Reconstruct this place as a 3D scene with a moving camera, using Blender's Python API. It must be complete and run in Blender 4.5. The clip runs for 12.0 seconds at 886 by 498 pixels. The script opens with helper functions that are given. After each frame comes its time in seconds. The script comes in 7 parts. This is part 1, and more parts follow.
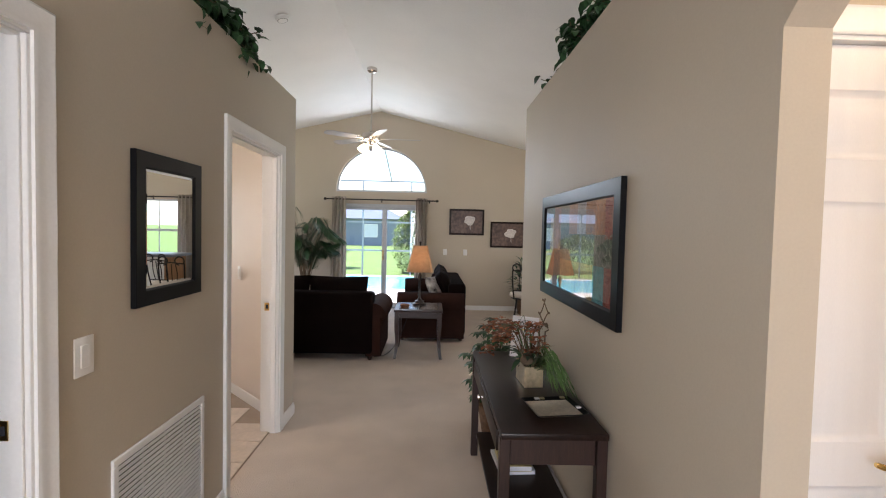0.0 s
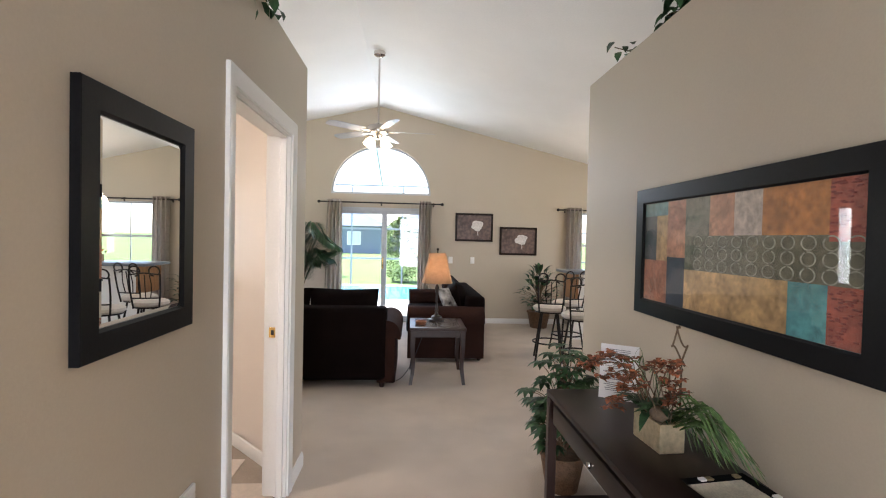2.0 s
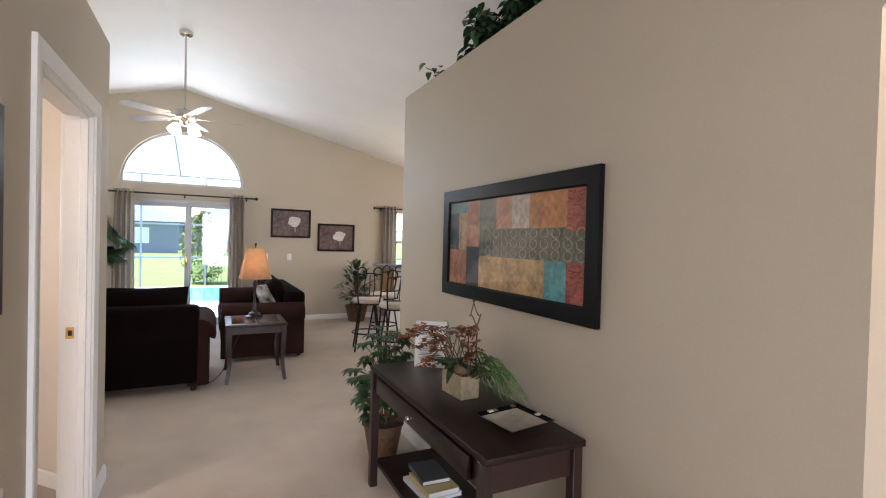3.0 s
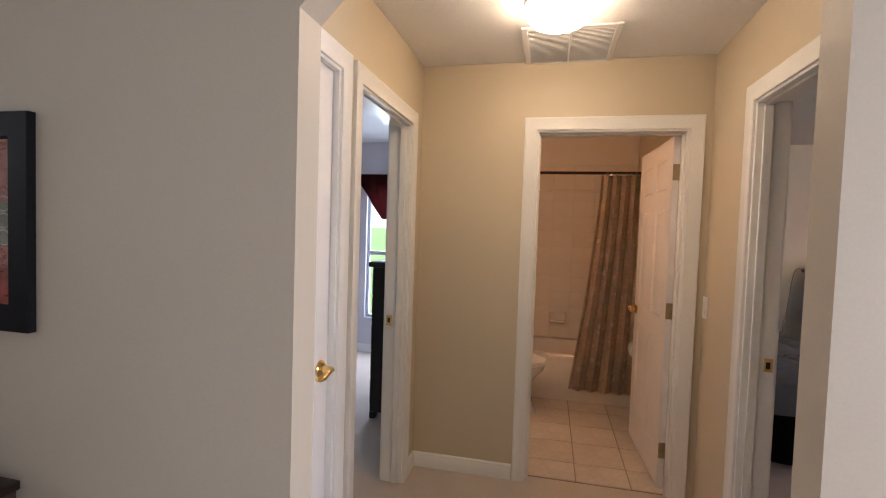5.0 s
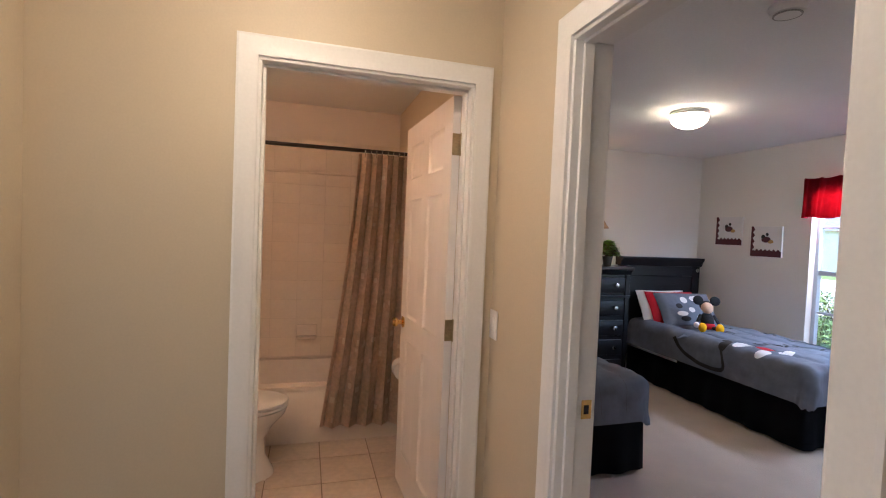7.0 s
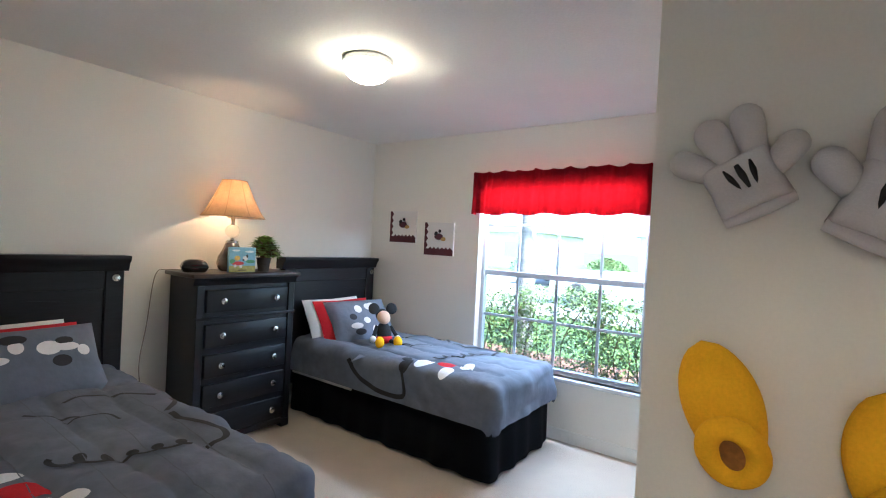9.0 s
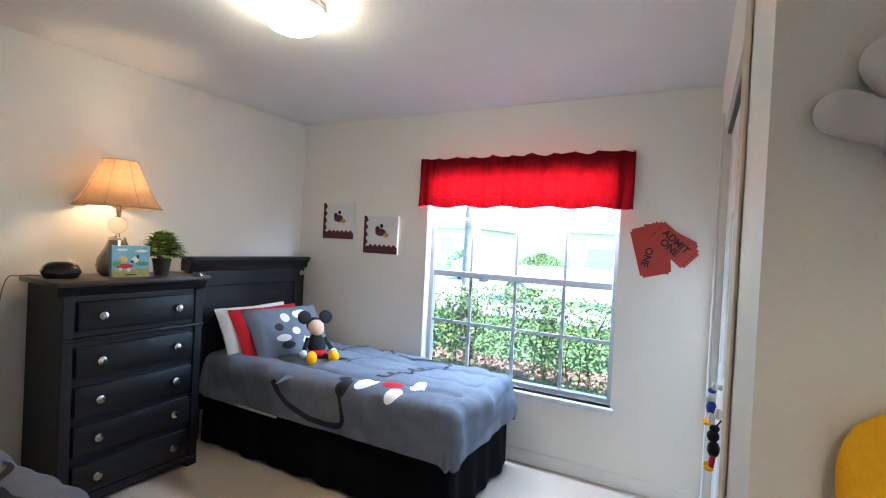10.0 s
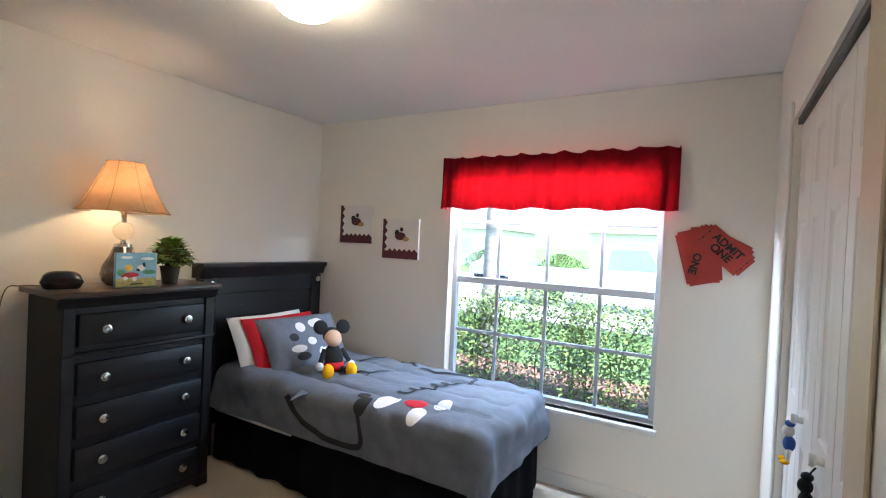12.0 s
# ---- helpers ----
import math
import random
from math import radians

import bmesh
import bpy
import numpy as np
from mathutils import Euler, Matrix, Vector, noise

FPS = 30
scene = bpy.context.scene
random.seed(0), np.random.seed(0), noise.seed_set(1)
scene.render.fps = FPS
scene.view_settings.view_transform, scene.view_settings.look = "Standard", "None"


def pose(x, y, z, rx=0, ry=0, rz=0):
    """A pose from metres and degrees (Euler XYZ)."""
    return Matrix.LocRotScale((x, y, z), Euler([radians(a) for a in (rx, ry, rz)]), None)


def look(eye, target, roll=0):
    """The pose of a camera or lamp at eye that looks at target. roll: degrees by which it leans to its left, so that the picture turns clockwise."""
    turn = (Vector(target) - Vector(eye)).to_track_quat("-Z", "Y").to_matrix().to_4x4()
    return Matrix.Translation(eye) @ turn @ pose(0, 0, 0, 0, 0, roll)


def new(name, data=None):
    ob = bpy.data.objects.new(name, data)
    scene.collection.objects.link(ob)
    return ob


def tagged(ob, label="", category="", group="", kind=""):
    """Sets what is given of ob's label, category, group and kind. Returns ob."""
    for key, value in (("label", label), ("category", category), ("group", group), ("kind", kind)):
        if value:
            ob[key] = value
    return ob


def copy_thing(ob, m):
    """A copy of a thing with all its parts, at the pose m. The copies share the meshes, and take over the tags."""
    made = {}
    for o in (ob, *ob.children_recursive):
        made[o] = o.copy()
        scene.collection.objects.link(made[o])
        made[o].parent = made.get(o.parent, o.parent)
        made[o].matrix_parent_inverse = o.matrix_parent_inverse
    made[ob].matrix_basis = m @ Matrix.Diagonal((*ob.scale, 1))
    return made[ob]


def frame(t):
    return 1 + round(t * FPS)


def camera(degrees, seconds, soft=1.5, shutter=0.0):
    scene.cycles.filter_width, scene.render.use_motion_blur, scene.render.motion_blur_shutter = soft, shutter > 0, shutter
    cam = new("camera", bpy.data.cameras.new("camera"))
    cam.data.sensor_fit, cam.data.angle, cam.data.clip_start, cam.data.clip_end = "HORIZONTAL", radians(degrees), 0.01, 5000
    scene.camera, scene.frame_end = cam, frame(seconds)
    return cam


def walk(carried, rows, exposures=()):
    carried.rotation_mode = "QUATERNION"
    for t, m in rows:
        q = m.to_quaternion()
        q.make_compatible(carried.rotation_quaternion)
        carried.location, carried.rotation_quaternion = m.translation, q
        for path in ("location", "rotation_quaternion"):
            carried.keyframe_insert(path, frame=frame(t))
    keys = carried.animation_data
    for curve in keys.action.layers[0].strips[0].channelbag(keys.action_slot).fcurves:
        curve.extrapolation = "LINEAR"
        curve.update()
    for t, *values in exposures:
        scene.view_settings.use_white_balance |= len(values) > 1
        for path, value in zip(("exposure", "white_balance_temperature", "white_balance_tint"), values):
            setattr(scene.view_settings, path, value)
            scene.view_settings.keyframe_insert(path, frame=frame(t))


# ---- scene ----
cam = camera(86.1, 12.0, soft=1.1)
PATH = [
    (0, (-0.051, 0.143, 1.509), (-0.003, 2.141, 1.431), 1.3),
    (0.5, (-0.1, 0.491, 1.535), (-0.052, 2.489, 1.459), 1.2),
    (1, (-0.253, 0.744, 1.507), (-0.209, 2.742, 1.436), 1.3),
    (1.5, (-0.374, 0.904, 1.481), (-0.345, 2.903, 1.418), 1.3),
    (2, (-0.471, 0.912, 1.471), (-0.34, 2.908, 1.427), 1.3),
    (2.5, (-0.558, 0.783, 1.467), (-0.121, 2.734, 1.44), 1.4),
    (3, (-0.598, 0.652, 1.434), (0.275, 2.451, 1.403), 1.5),
    (3.5, (-0.555, 0.587, 1.39), (0.802, 2.056, 1.365), 1.8),
    (3.7, (-0.526, 0.573, 1.385), (0.973, 1.897, 1.359), 1.8),
    (5.3, (-0.251, 0.571, 1.458), (1.728, 0.845, 1.37), 2.0),
    (5.7, (-0.077, 0.593, 1.455), (1.918, 0.706, 1.373), 2.1),
    (6, (0.07, 0.578, 1.454), (2.067, 0.635, 1.373), 2.1),
    (6.5, (0.344, 0.582, 1.452), (2.331, 0.369, 1.377), 2.3),
    (7, (0.632, 0.488, 1.443), (2.553, -0.066, 1.372), 2.4),
    (7.5, (0.89, 0.354, 1.446), (2.681, -0.534, 1.381), 2.6),
    (7.7, (0.988, 0.309, 1.454), (2.702, -0.718, 1.387), 2.8),
    (9.3, (1.826, -0.541, 1.436), (2.906, -2.224, 1.409), 3.0),
    (9.5, (1.919, -0.6, 1.444), (2.944, -2.317, 1.407), 3.1),
    (10, (2.021, -0.78, 1.445), (2.967, -2.542, 1.419), 2.9),
    (10.5, (2.066, -0.887, 1.447), (2.978, -2.666, 1.425), 2.8),
    (11, (2.1, -0.932, 1.447), (3.013, -2.711, 1.431), 2.7),
    (11.5, (2.142, -0.937, 1.461), (3.072, -2.708, 1.439), 2.7),
    (12, (2.171, -0.95, 1.472), (3.179, -2.677, 1.444), 2.7),
]
EXPOSURES = [(0.0, 2.05, 6350, 16), (1.0, 2.45, 6150, 15), (1.6, 2.48, 6150, 15), (2.5, 2.45, 6300, 16), (3.7, 2.2, 6050, 18), (5.3, 1.95, 5750, 18), (6.5, 2.2, 5300, 16), (7.7, 2.3, 5400, 15), (9.3, 2.85, 5050, 3), (10.5, 2.72, 5200, 4), (12.0, 2.6, 5500, 5)]
walk(cam, [(t, look(eye, target, roll)) for t, eye, target, roll in PATH], EXPOSURES)

# ---------------------------------------------------------------- world and sun
world = bpy.data.worlds.new("sky")
scene.world = world
world.use_nodes = True
wn = world.node_tree.nodes
sky = wn.new("ShaderNodeTexSky")
sky.sky_type = "NISHITA"
sky.sun_disc = False
SUN_EL, SUN_AZ = radians(58), radians(285)
sky.sun_elevation, sky.sun_rotation = SUN_EL, SUN_AZ
world.node_tree.links.new(sky.outputs[0], wn["Background"].inputs[0])
wn["Background"].inputs[1].default_value = 0.15
sun = new("sun", bpy.data.lights.new("sun", "SUN"))
sun.data.energy, sun.data.angle, sun.data.color = 4.0, radians(0.5), (1.0, 0.94, 0.86)
d = Vector((math.sin(SUN_AZ) * math.cos(SUN_EL), math.cos(SUN_AZ) * math.cos(SUN_EL), math.sin(SUN_EL)))
sun.matrix_world = look(d * 30, (0, 0, 0))


def sky_lamp(name, eye, target, w, h, power, col=(0.93, 0.96, 1.0)):
    """An area lamp in a wall opening, for the sky's light."""
    l = bpy.data.lights.new(name, "AREA")
    l.shape, l.size, l.size_y, l.energy, l.color = "RECTANGLE", w, h, power, col
    o = new(name, l)
    o.matrix_world = look(eye, target)
    return o


# The entry opening is unseen, behind the camera; it lights the hall.
sky_lamp("skylight_entry", (-0.47, -2.62, 1.25), (0.2, 0, 1.2), 1.05, 2.0, 24.5)
sky_lamp("skylight_arch", (-1.12, 9.27, 2.6), (-1.12, 0, 2.3), 1.45, 0.62, 7, (0.82, 0.92, 1.0))
# Kitchen and west lamps fill the great room from added, unseen openings.
sky_lamp("fill_lamp_kitchen", (5.42, 6.6, 1.5), (0, 6.6, 1.3), 2.2, 1.1, 12)
sky_lamp("fill_lamp_west", (-5.0, 7.0, 1.5), (0, 7.0, 1.3), 2.2, 1.2, 11)
sky_lamp("skylight_guest", (4.85, 2.10, 1.15), (0, 2.4, 0.9), 0.95, 1.4, 13, (0.8, 0.9, 1.0))
sky_lamp("skylight_bedroom", (3.135, -3.90, 1.85), (3.135, -2.6, 1.1), 1.2, 0.16, 12, (0.84, 0.92, 1.0))

# ---------------------------------------------------------------- materials
MATS = {}


def mat(name, col, rough=0.6, metal=0.0, vary=0.12, scale=6.0, fine=60.0, bump=0.1, dist=0.004, spec=0.5, rand=0.0, stretch=None, col2=None, coat=0.0):
    """Principled paint, wood, cloth or metal with variation at two scales and a fine relief."""
    if name in MATS:
        return MATS[name]
    m = bpy.data.materials.new(name)
    m.use_nodes = True
    n, l = m.node_tree.nodes, m.node_tree.links
    p = n["Principled BSDF"]
    p.inputs["Roughness"].default_value = rough
    p.inputs["Metallic"].default_value = metal
    p.inputs["Specular IOR Level"].default_value = spec
    p.inputs["Coat Weight"].default_value = coat
    tc = n.new("ShaderNodeTexCoord")
    mp = n.new("ShaderNodeMapping")
    l.new(tc.outputs["Object"], mp.inputs[0])
    if stretch:
        mp.inputs["Scale"].default_value = stretch
    big, small = n.new("ShaderNodeTexNoise"), n.new("ShaderNodeTexNoise")
    big.inputs["Scale"].default_value, small.inputs["Scale"].default_value = scale, fine
    big.inputs["Detail"].default_value, small.inputs["Detail"].default_value = 4, 3
    for t in (big, small):
        l.new(mp.outputs[0], t.inputs["Vector"])
    add = n.new("ShaderNodeMath")
    add.operation = "ADD"
    l.new(big.outputs[0], add.inputs[0])
    l.new(small.outputs[0], add.inputs[1])
    ramp = n.new("ShaderNodeMapRange")
    ramp.inputs["From Min"].default_value, ramp.inputs["From Max"].default_value = 0.7, 1.3
    l.new(add.outputs[0], ramp.inputs[0])
    mix = n.new("ShaderNodeMix")
    mix.data_type = "RGBA"
    l.new(ramp.outputs[0], mix.inputs[0])
    lo = [c * (1 - vary) for c in col]
    hi = col2 or [min(1, c * (1 + vary)) for c in col]
    mix.inputs[6].default_value = (*lo, 1)
    mix.inputs[7].default_value = (*hi, 1)
    out = mix.outputs[2]
    if rand:
        oi = n.new("ShaderNodeObjectInfo")
        hsv = n.new("ShaderNodeHueSaturation")
        mr = n.new("ShaderNodeMapRange")
        mr.inputs["To Min"].default_value, mr.inputs["To Max"].default_value = 1 - rand, 1 + rand
        l.new(oi.outputs["Random"], mr.inputs[0])
        l.new(mr.outputs[0], hsv.inputs["Value"])
        l.new(out, hsv.inputs["Color"])
        out = hsv.outputs[0]
    l.new(out, p.inputs["Base Color"])
    if bump:
        b = n.new("ShaderNodeBump")
        b.inputs["Strength"].default_value, b.inputs["Distance"].default_value = bump, dist
        l.new(small.outputs[0], b.inputs["Height"])
        l.new(b.outputs[0], p.inputs["Normal"])
    MATS[name] = m
    return m


def leafmat(name, col, rough=0.45, vary=0.45):
    m = mat(name, col, rough, vary=vary, scale=14, fine=70, bump=0.05, spec=0.4)
    n, l = m.node_tree.nodes, m.node_tree.links
    if "Geometry" not in n:
        g = n.new("ShaderNodeNewGeometry")
        hsv = n.new("ShaderNodeHueSaturation")
        mr = n.new("ShaderNodeMapRange")
        mr.inputs["To Min"].default_value, mr.inputs["To Max"].default_value = 0.55, 1.5
        l.new(g.outputs["Random Per Island"], mr.inputs[0])
        l.new(mr.outputs[0], hsv.inputs["Value"])
        src = n["Principled BSDF"].inputs["Base Color"].links[0].from_socket
        l.new(src, hsv.inputs["Color"])
        l.new(hsv.outputs[0], n["Principled BSDF"].inputs["Base Color"])
    return m


def glow(name, col, strength):
    if name in MATS:
        return MATS[name]
    m = bpy.data.materials.new(name)
    m.use_nodes = True
    p = m.node_tree.nodes["Principled BSDF"]
    p.inputs["Base Color"].default_value = (0.9, 0.88, 0.82, 1)
    p.inputs["Emission Color"].default_value = (*col, 1)
    p.inputs["Emission Strength"].default_value = strength
    MATS[name] = m
    return m


def thin_cloth(name, col, through_col, share=0.5, vary=0.15):
    """Woven cloth that lets light through."""
    if name in MATS:
        return MATS[name]
    m = mat(name, col, 0.9, vary=vary, scale=20, fine=220, bump=0.3, dist=0.001, spec=0.1)
    n, l = m.node_tree.nodes, m.node_tree.links
    t = n.new("ShaderNodeBsdfTranslucent")
    t.inputs[0].default_value = (*through_col, 1)
    mx = n.new("ShaderNodeMixShader")
    mx.inputs[0].default_value = share
    l.new(n["Principled BSDF"].outputs[0], mx.inputs[1])
    l.new(t.outputs[0], mx.inputs[2])
    l.new(mx.outputs[0], n["Material Output"].inputs[0])
    return m


def glassmat(name, tint=(1, 1, 1), rough=0.0):
    if name in MATS:
        return MATS[name]
    m = bpy.data.materials.new(name)
    m.use_nodes = True
    n, l = m.node_tree.nodes, m.node_tree.links
    tr, gl, mx, lw = n.new("ShaderNodeBsdfTransparent"), n.new("ShaderNodeBsdfGlossy"), n.new("ShaderNodeMixShader"), n.new("ShaderNodeLayerWeight")
    tr.inputs[0].default_value = (*tint, 1)
    gl.inputs["Roughness"].default_value = rough
    pw, ma = n.new("ShaderNodeMath"), n.new("ShaderNodeMath")
    pw.operation, ma.operation = "POWER", "MULTIPLY_ADD"
    pw.inputs[1].default_value, ma.inputs[1].default_value, ma.inputs[2].default_value = 4.0, 0.85, 0.035
    lw.inputs[0].default_value = 0.5
    l.new(lw.outputs["Facing"], pw.inputs[0])
    l.new(pw.outputs[0], ma.inputs[0])
    l.new(ma.outputs[0], mx.inputs[0])
    l.new(tr.outputs[0], mx.inputs[1])
    l.new(gl.outputs[0], mx.inputs[2])
    l.new(mx.outputs[0], n["Material Output"].inputs[0])
    MATS[name] = m
    return m


WALL = mat("taupe_wall_paint", (0.50, 0.43, 0.335), 0.55, vary=0.03, scale=1.5, fine=130, bump=0.16, dist=0.002)
TAN = mat("tan_wall_paint", (0.58, 0.49, 0.35), 0.5, vary=0.03, scale=1.5, fine=130, bump=0.16, dist=0.002)
CREAM = mat("cream_wall_paint", (0.83, 0.80, 0.745), 0.55, vary=0.025, scale=1.5, fine=130, bump=0.14, dist=0.002)
LILAC = mat("pale_lilac_wall_paint", (0.66, 0.63, 0.66), 0.55, vary=0.025, scale=1.5, fine=130, bump=0.14, dist=0.002)
PINKW = mat("warm_white_wall_paint", (0.74, 0.66, 0.58), 0.5, vary=0.025, scale=1.5, fine=130, bump=0.12, dist=0.002)
CEIL = mat("white_ceiling_paint", (0.83, 0.82, 0.80), 0.75, vary=0.03, scale=2, fine=75, bump=0.45, dist=0.004)
TRIM = mat("white_gloss_trim", (0.78, 0.765, 0.735), 0.32, vary=0.03, scale=3, fine=90, bump=0.04)
DOORW = mat("white_door_paint", (0.77, 0.745, 0.72), 0.36, vary=0.03, scale=3, fine=80, bump=0.08, dist=0.001, stretch=(8, 8, 1))
CARPET = mat("beige_carpet", (0.56, 0.475, 0.395), 0.95, vary=0.11, scale=2.6, fine=170, bump=0.8, dist=0.008, spec=0.1)
TILE = mat("beige_floor_tile", (0.56, 0.47, 0.38), 0.28, vary=0.12, scale=5, fine=30, bump=0.04, rand=0.06)
GROUT = mat("grey_brown_grout", (0.30, 0.24, 0.18), 0.9, vary=0.15, fine=150, bump=0.3)
WTILE = mat("white_glazed_wall_tile", (0.74, 0.66, 0.57), 0.16, vary=0.03, scale=4, fine=40, bump=0.02, rand=0.025)
WGROUT = mat("pale_grout", (0.62, 0.55, 0.47), 0.8, vary=0.08, fine=150, bump=0.2)
BRASS = mat("polished_brass", (0.80, 0.56, 0.22), 0.18, 1.0, vary=0.08, fine=90, bump=0.02)
AGED = mat("aged_brass", (0.38, 0.32, 0.20), 0.38, 1.0, vary=0.2, fine=90, bump=0.05)
NICKEL = mat("brushed_nickel", (0.62, 0.58, 0.54), 0.22, 1.0, vary=0.06, fine=120, bump=0.02)
BLACKW = mat("black_stained_wood", (0.010, 0.010, 0.013), 0.38, vary=0.35, scale=7, fine=50, bump=0.18, dist=0.002, stretch=(1, 0.25, 2.5), spec=0.35)
ESPR = mat("espresso_wood", (0.016, 0.008, 0.006), 0.34, vary=0.35, scale=8, fine=60, bump=0.12, dist=0.001, stretch=(3, 0.4, 3), spec=0.22)
ESPR2 = mat("reddish_espresso_wood", (0.026, 0.010, 0.007), 0.40, vary=0.35, scale=8, fine=60, bump=0.12, dist=0.001, stretch=(3, 3, 0.4))
BLKFRAME = mat("black_frame_paint", (0.006, 0.006, 0.007), 0.32, vary=0.2, scale=6, fine=90, bump=0.04, spec=0.14)
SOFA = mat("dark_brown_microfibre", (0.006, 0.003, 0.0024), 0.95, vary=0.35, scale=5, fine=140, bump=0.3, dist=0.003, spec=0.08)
# Lighter brown for the armrests and plain throw pillows.
SOFA2 = mat("lighter_brown_microfibre", (0.026, 0.011, 0.008), 0.9, vary=0.3, scale=4, fine=140, bump=0.3, dist=0.003, spec=0.12)
IRON = mat("dark_wrought_iron", (0.03, 0.026, 0.024), 0.42, 0.7, vary=0.25, fine=120, bump=0.15)
LINEN = mat("pale_linen", (0.60, 0.53, 0.46), 0.9, vary=0.12, scale=12, fine=240, bump=0.4, dist=0.002, spec=0.1)
CURTAIN = thin_cloth("taupe_curtain_cloth", (0.56, 0.50, 0.44), (0.52, 0.46, 0.39), 0.35)
REDCLOTH = thin_cloth("red_valance_cloth", (0.25, 0.010, 0.019), (0.32, 0.005, 0.010), 0.008)
SHADE = thin_cloth("tan_lamp_shade_cloth", (0.56, 0.42, 0.29), (0.70, 0.46, 0.26), 0.19)
GREY = mat("grey_comforter_cloth", (0.155, 0.17, 0.21), 0.75, vary=0.1, scale=7, fine=20, bump=0.32, dist=0.012, spec=0.2)
BLACKC = mat("black_skirt_cloth", (0.007, 0.008, 0.012), 0.85, vary=0.3, scale=5, fine=200, bump=0.3, spec=0.2)
PRINT = mat("black_print", (0.016, 0.016, 0.02), 0.7, vary=0.2, fine=200, bump=0.1)
WHITEC = mat("white_cotton", (0.78, 0.76, 0.75), 0.85, vary=0.05, fine=200, bump=0.25, dist=0.001, spec=0.2)
REDC = mat("red_cotton", (0.48, 0.015, 0.025), 0.8, vary=0.15, fine=200, bump=0.25, dist=0.001, spec=0.2)
YELLOW = mat("yellow_plush", (0.95, 0.50, 0.005), 0.9, vary=0.08, scale=12, fine=150, bump=0.25, dist=0.004, spec=0.1)
GLOVE = mat("pale_lilac_white_plush", (0.66, 0.62, 0.63), 0.9, vary=0.05, scale=9, fine=240, bump=0.35, dist=0.002, spec=0.1)
PORC = mat("white_porcelain", (0.80, 0.77, 0.73), 0.12, vary=0.02, fine=30, bump=0.0, coat=0.3)
TUB = mat("white_tub_enamel", (0.76, 0.69, 0.61), 0.15, vary=0.03, fine=30, bump=0.0, coat=0.2)
SHOWER = mat("taupe_shower_curtain_satin", (0.62, 0.48, 0.37), 0.42, vary=0.2, scale=5, fine=45, bump=0.15, spec=0.5)
SHOWER2 = mat("silver_woven_spots", (0.74, 0.64, 0.53), 0.3, 0.2, vary=0.1, fine=120, bump=0.1)
GLASS = glassmat("window_glass")
PLASTIC = mat("white_plastic", (0.80, 0.78, 0.75), 0.3, vary=0.02, fine=60, bump=0.0)
# White frames set blue-grey: their backlit shade is in the colour.
ALU = mat("backlit_white_aluminium", (0.50, 0.52, 0.55), 0.35, vary=0.05, fine=80, bump=0.05)
LEAF = leafmat("dark_green_leaf", (0.03, 0.075, 0.028))
IVY = leafmat("fresh_green_leaf", (0.17, 0.27, 0.045))
HEDGE = leafmat("hedge_leaf", (0.14, 0.20, 0.055), 0.5)
# Darker copy of the hedge leaf, shade in its colour, for the palm crown.
HEDGE2 = leafmat("shaded_hedge_leaf", (0.05, 0.1, 0.03), 0.5)
STEM = mat("brown_stem", (0.13, 0.085, 0.05), 0.8, vary=0.3, fine=90, bump=0.4)

# ---------------------------------------------------------------- mesh helpers


EAST_X = -0.30
ORIGIN = Vector((0, 0, 0))


def east(on=True):
    """Rooms east of the hall are laid out from their own origin."""
    ORIGIN.x = EAST_X if on else 0.0


def part(name, bm, material, parent=None, label="", angle=38, m=None):
    me = bpy.data.meshes.new(name)
    bm.normal_update()
    bm.to_mesh(me)
    bm.free()
    for x in material if isinstance(material, (list, tuple)) else (material,):
        me.materials.append(x)
    me.shade_smooth()
    me.set_sharp_from_angle(angle=radians(angle))
    ob = new(name, me)
    if parent:
        ob.parent = parent
        if m:
            ob.matrix_basis = m
    else:
        ob.matrix_basis = Matrix.Translation(ORIGIN) @ (m or Matrix())
    if label:
        ob["label"] = label
    return ob


def thing(name, label, category, x=0, y=0, z=0, rz=0, group="", kind=""):
    ob = new(name)
    ob.empty_display_size = 0.1
    ob.matrix_basis = Matrix.Translation(ORIGIN) @ pose(x, y, z, 0, 0, rz)
    return tagged(ob, label, category, group, kind)


def struct(name, bm, material, label="", category="", angle=30):
    ob = part(name, bm, material, angle=angle)
    return tagged(ob, label, category, kind="structure")


def BM():
    return bmesh.new()


def bx(bm, x0, x1, y0, y1, z0, z1, bev=0.0, seg=2, mi=0):
    g = bmesh.ops.create_cube(bm, size=1.0, matrix=Matrix.Translation(((x0 + x1) / 2, (y0 + y1) / 2, (z0 + z1) / 2)) @ Matrix.Diagonal((abs(x1 - x0), abs(y1 - y0), abs(z1 - z0), 1)))
    vs = g["verts"]
    fs = {f for v in vs for f in v.link_faces}
    for f in fs:
        f.material_index = mi
    if bev:
        es = list({e for v in vs for e in v.link_edges})
        bmesh.ops.bevel(bm, geom=es, offset=min(bev, 0.49 * min(abs(x1 - x0), abs(y1 - y0), abs(z1 - z0))), segments=seg, affect="EDGES", profile=0.5)
    return bm


def box(*a, **k):
    return bx(BM(), *a, **k)


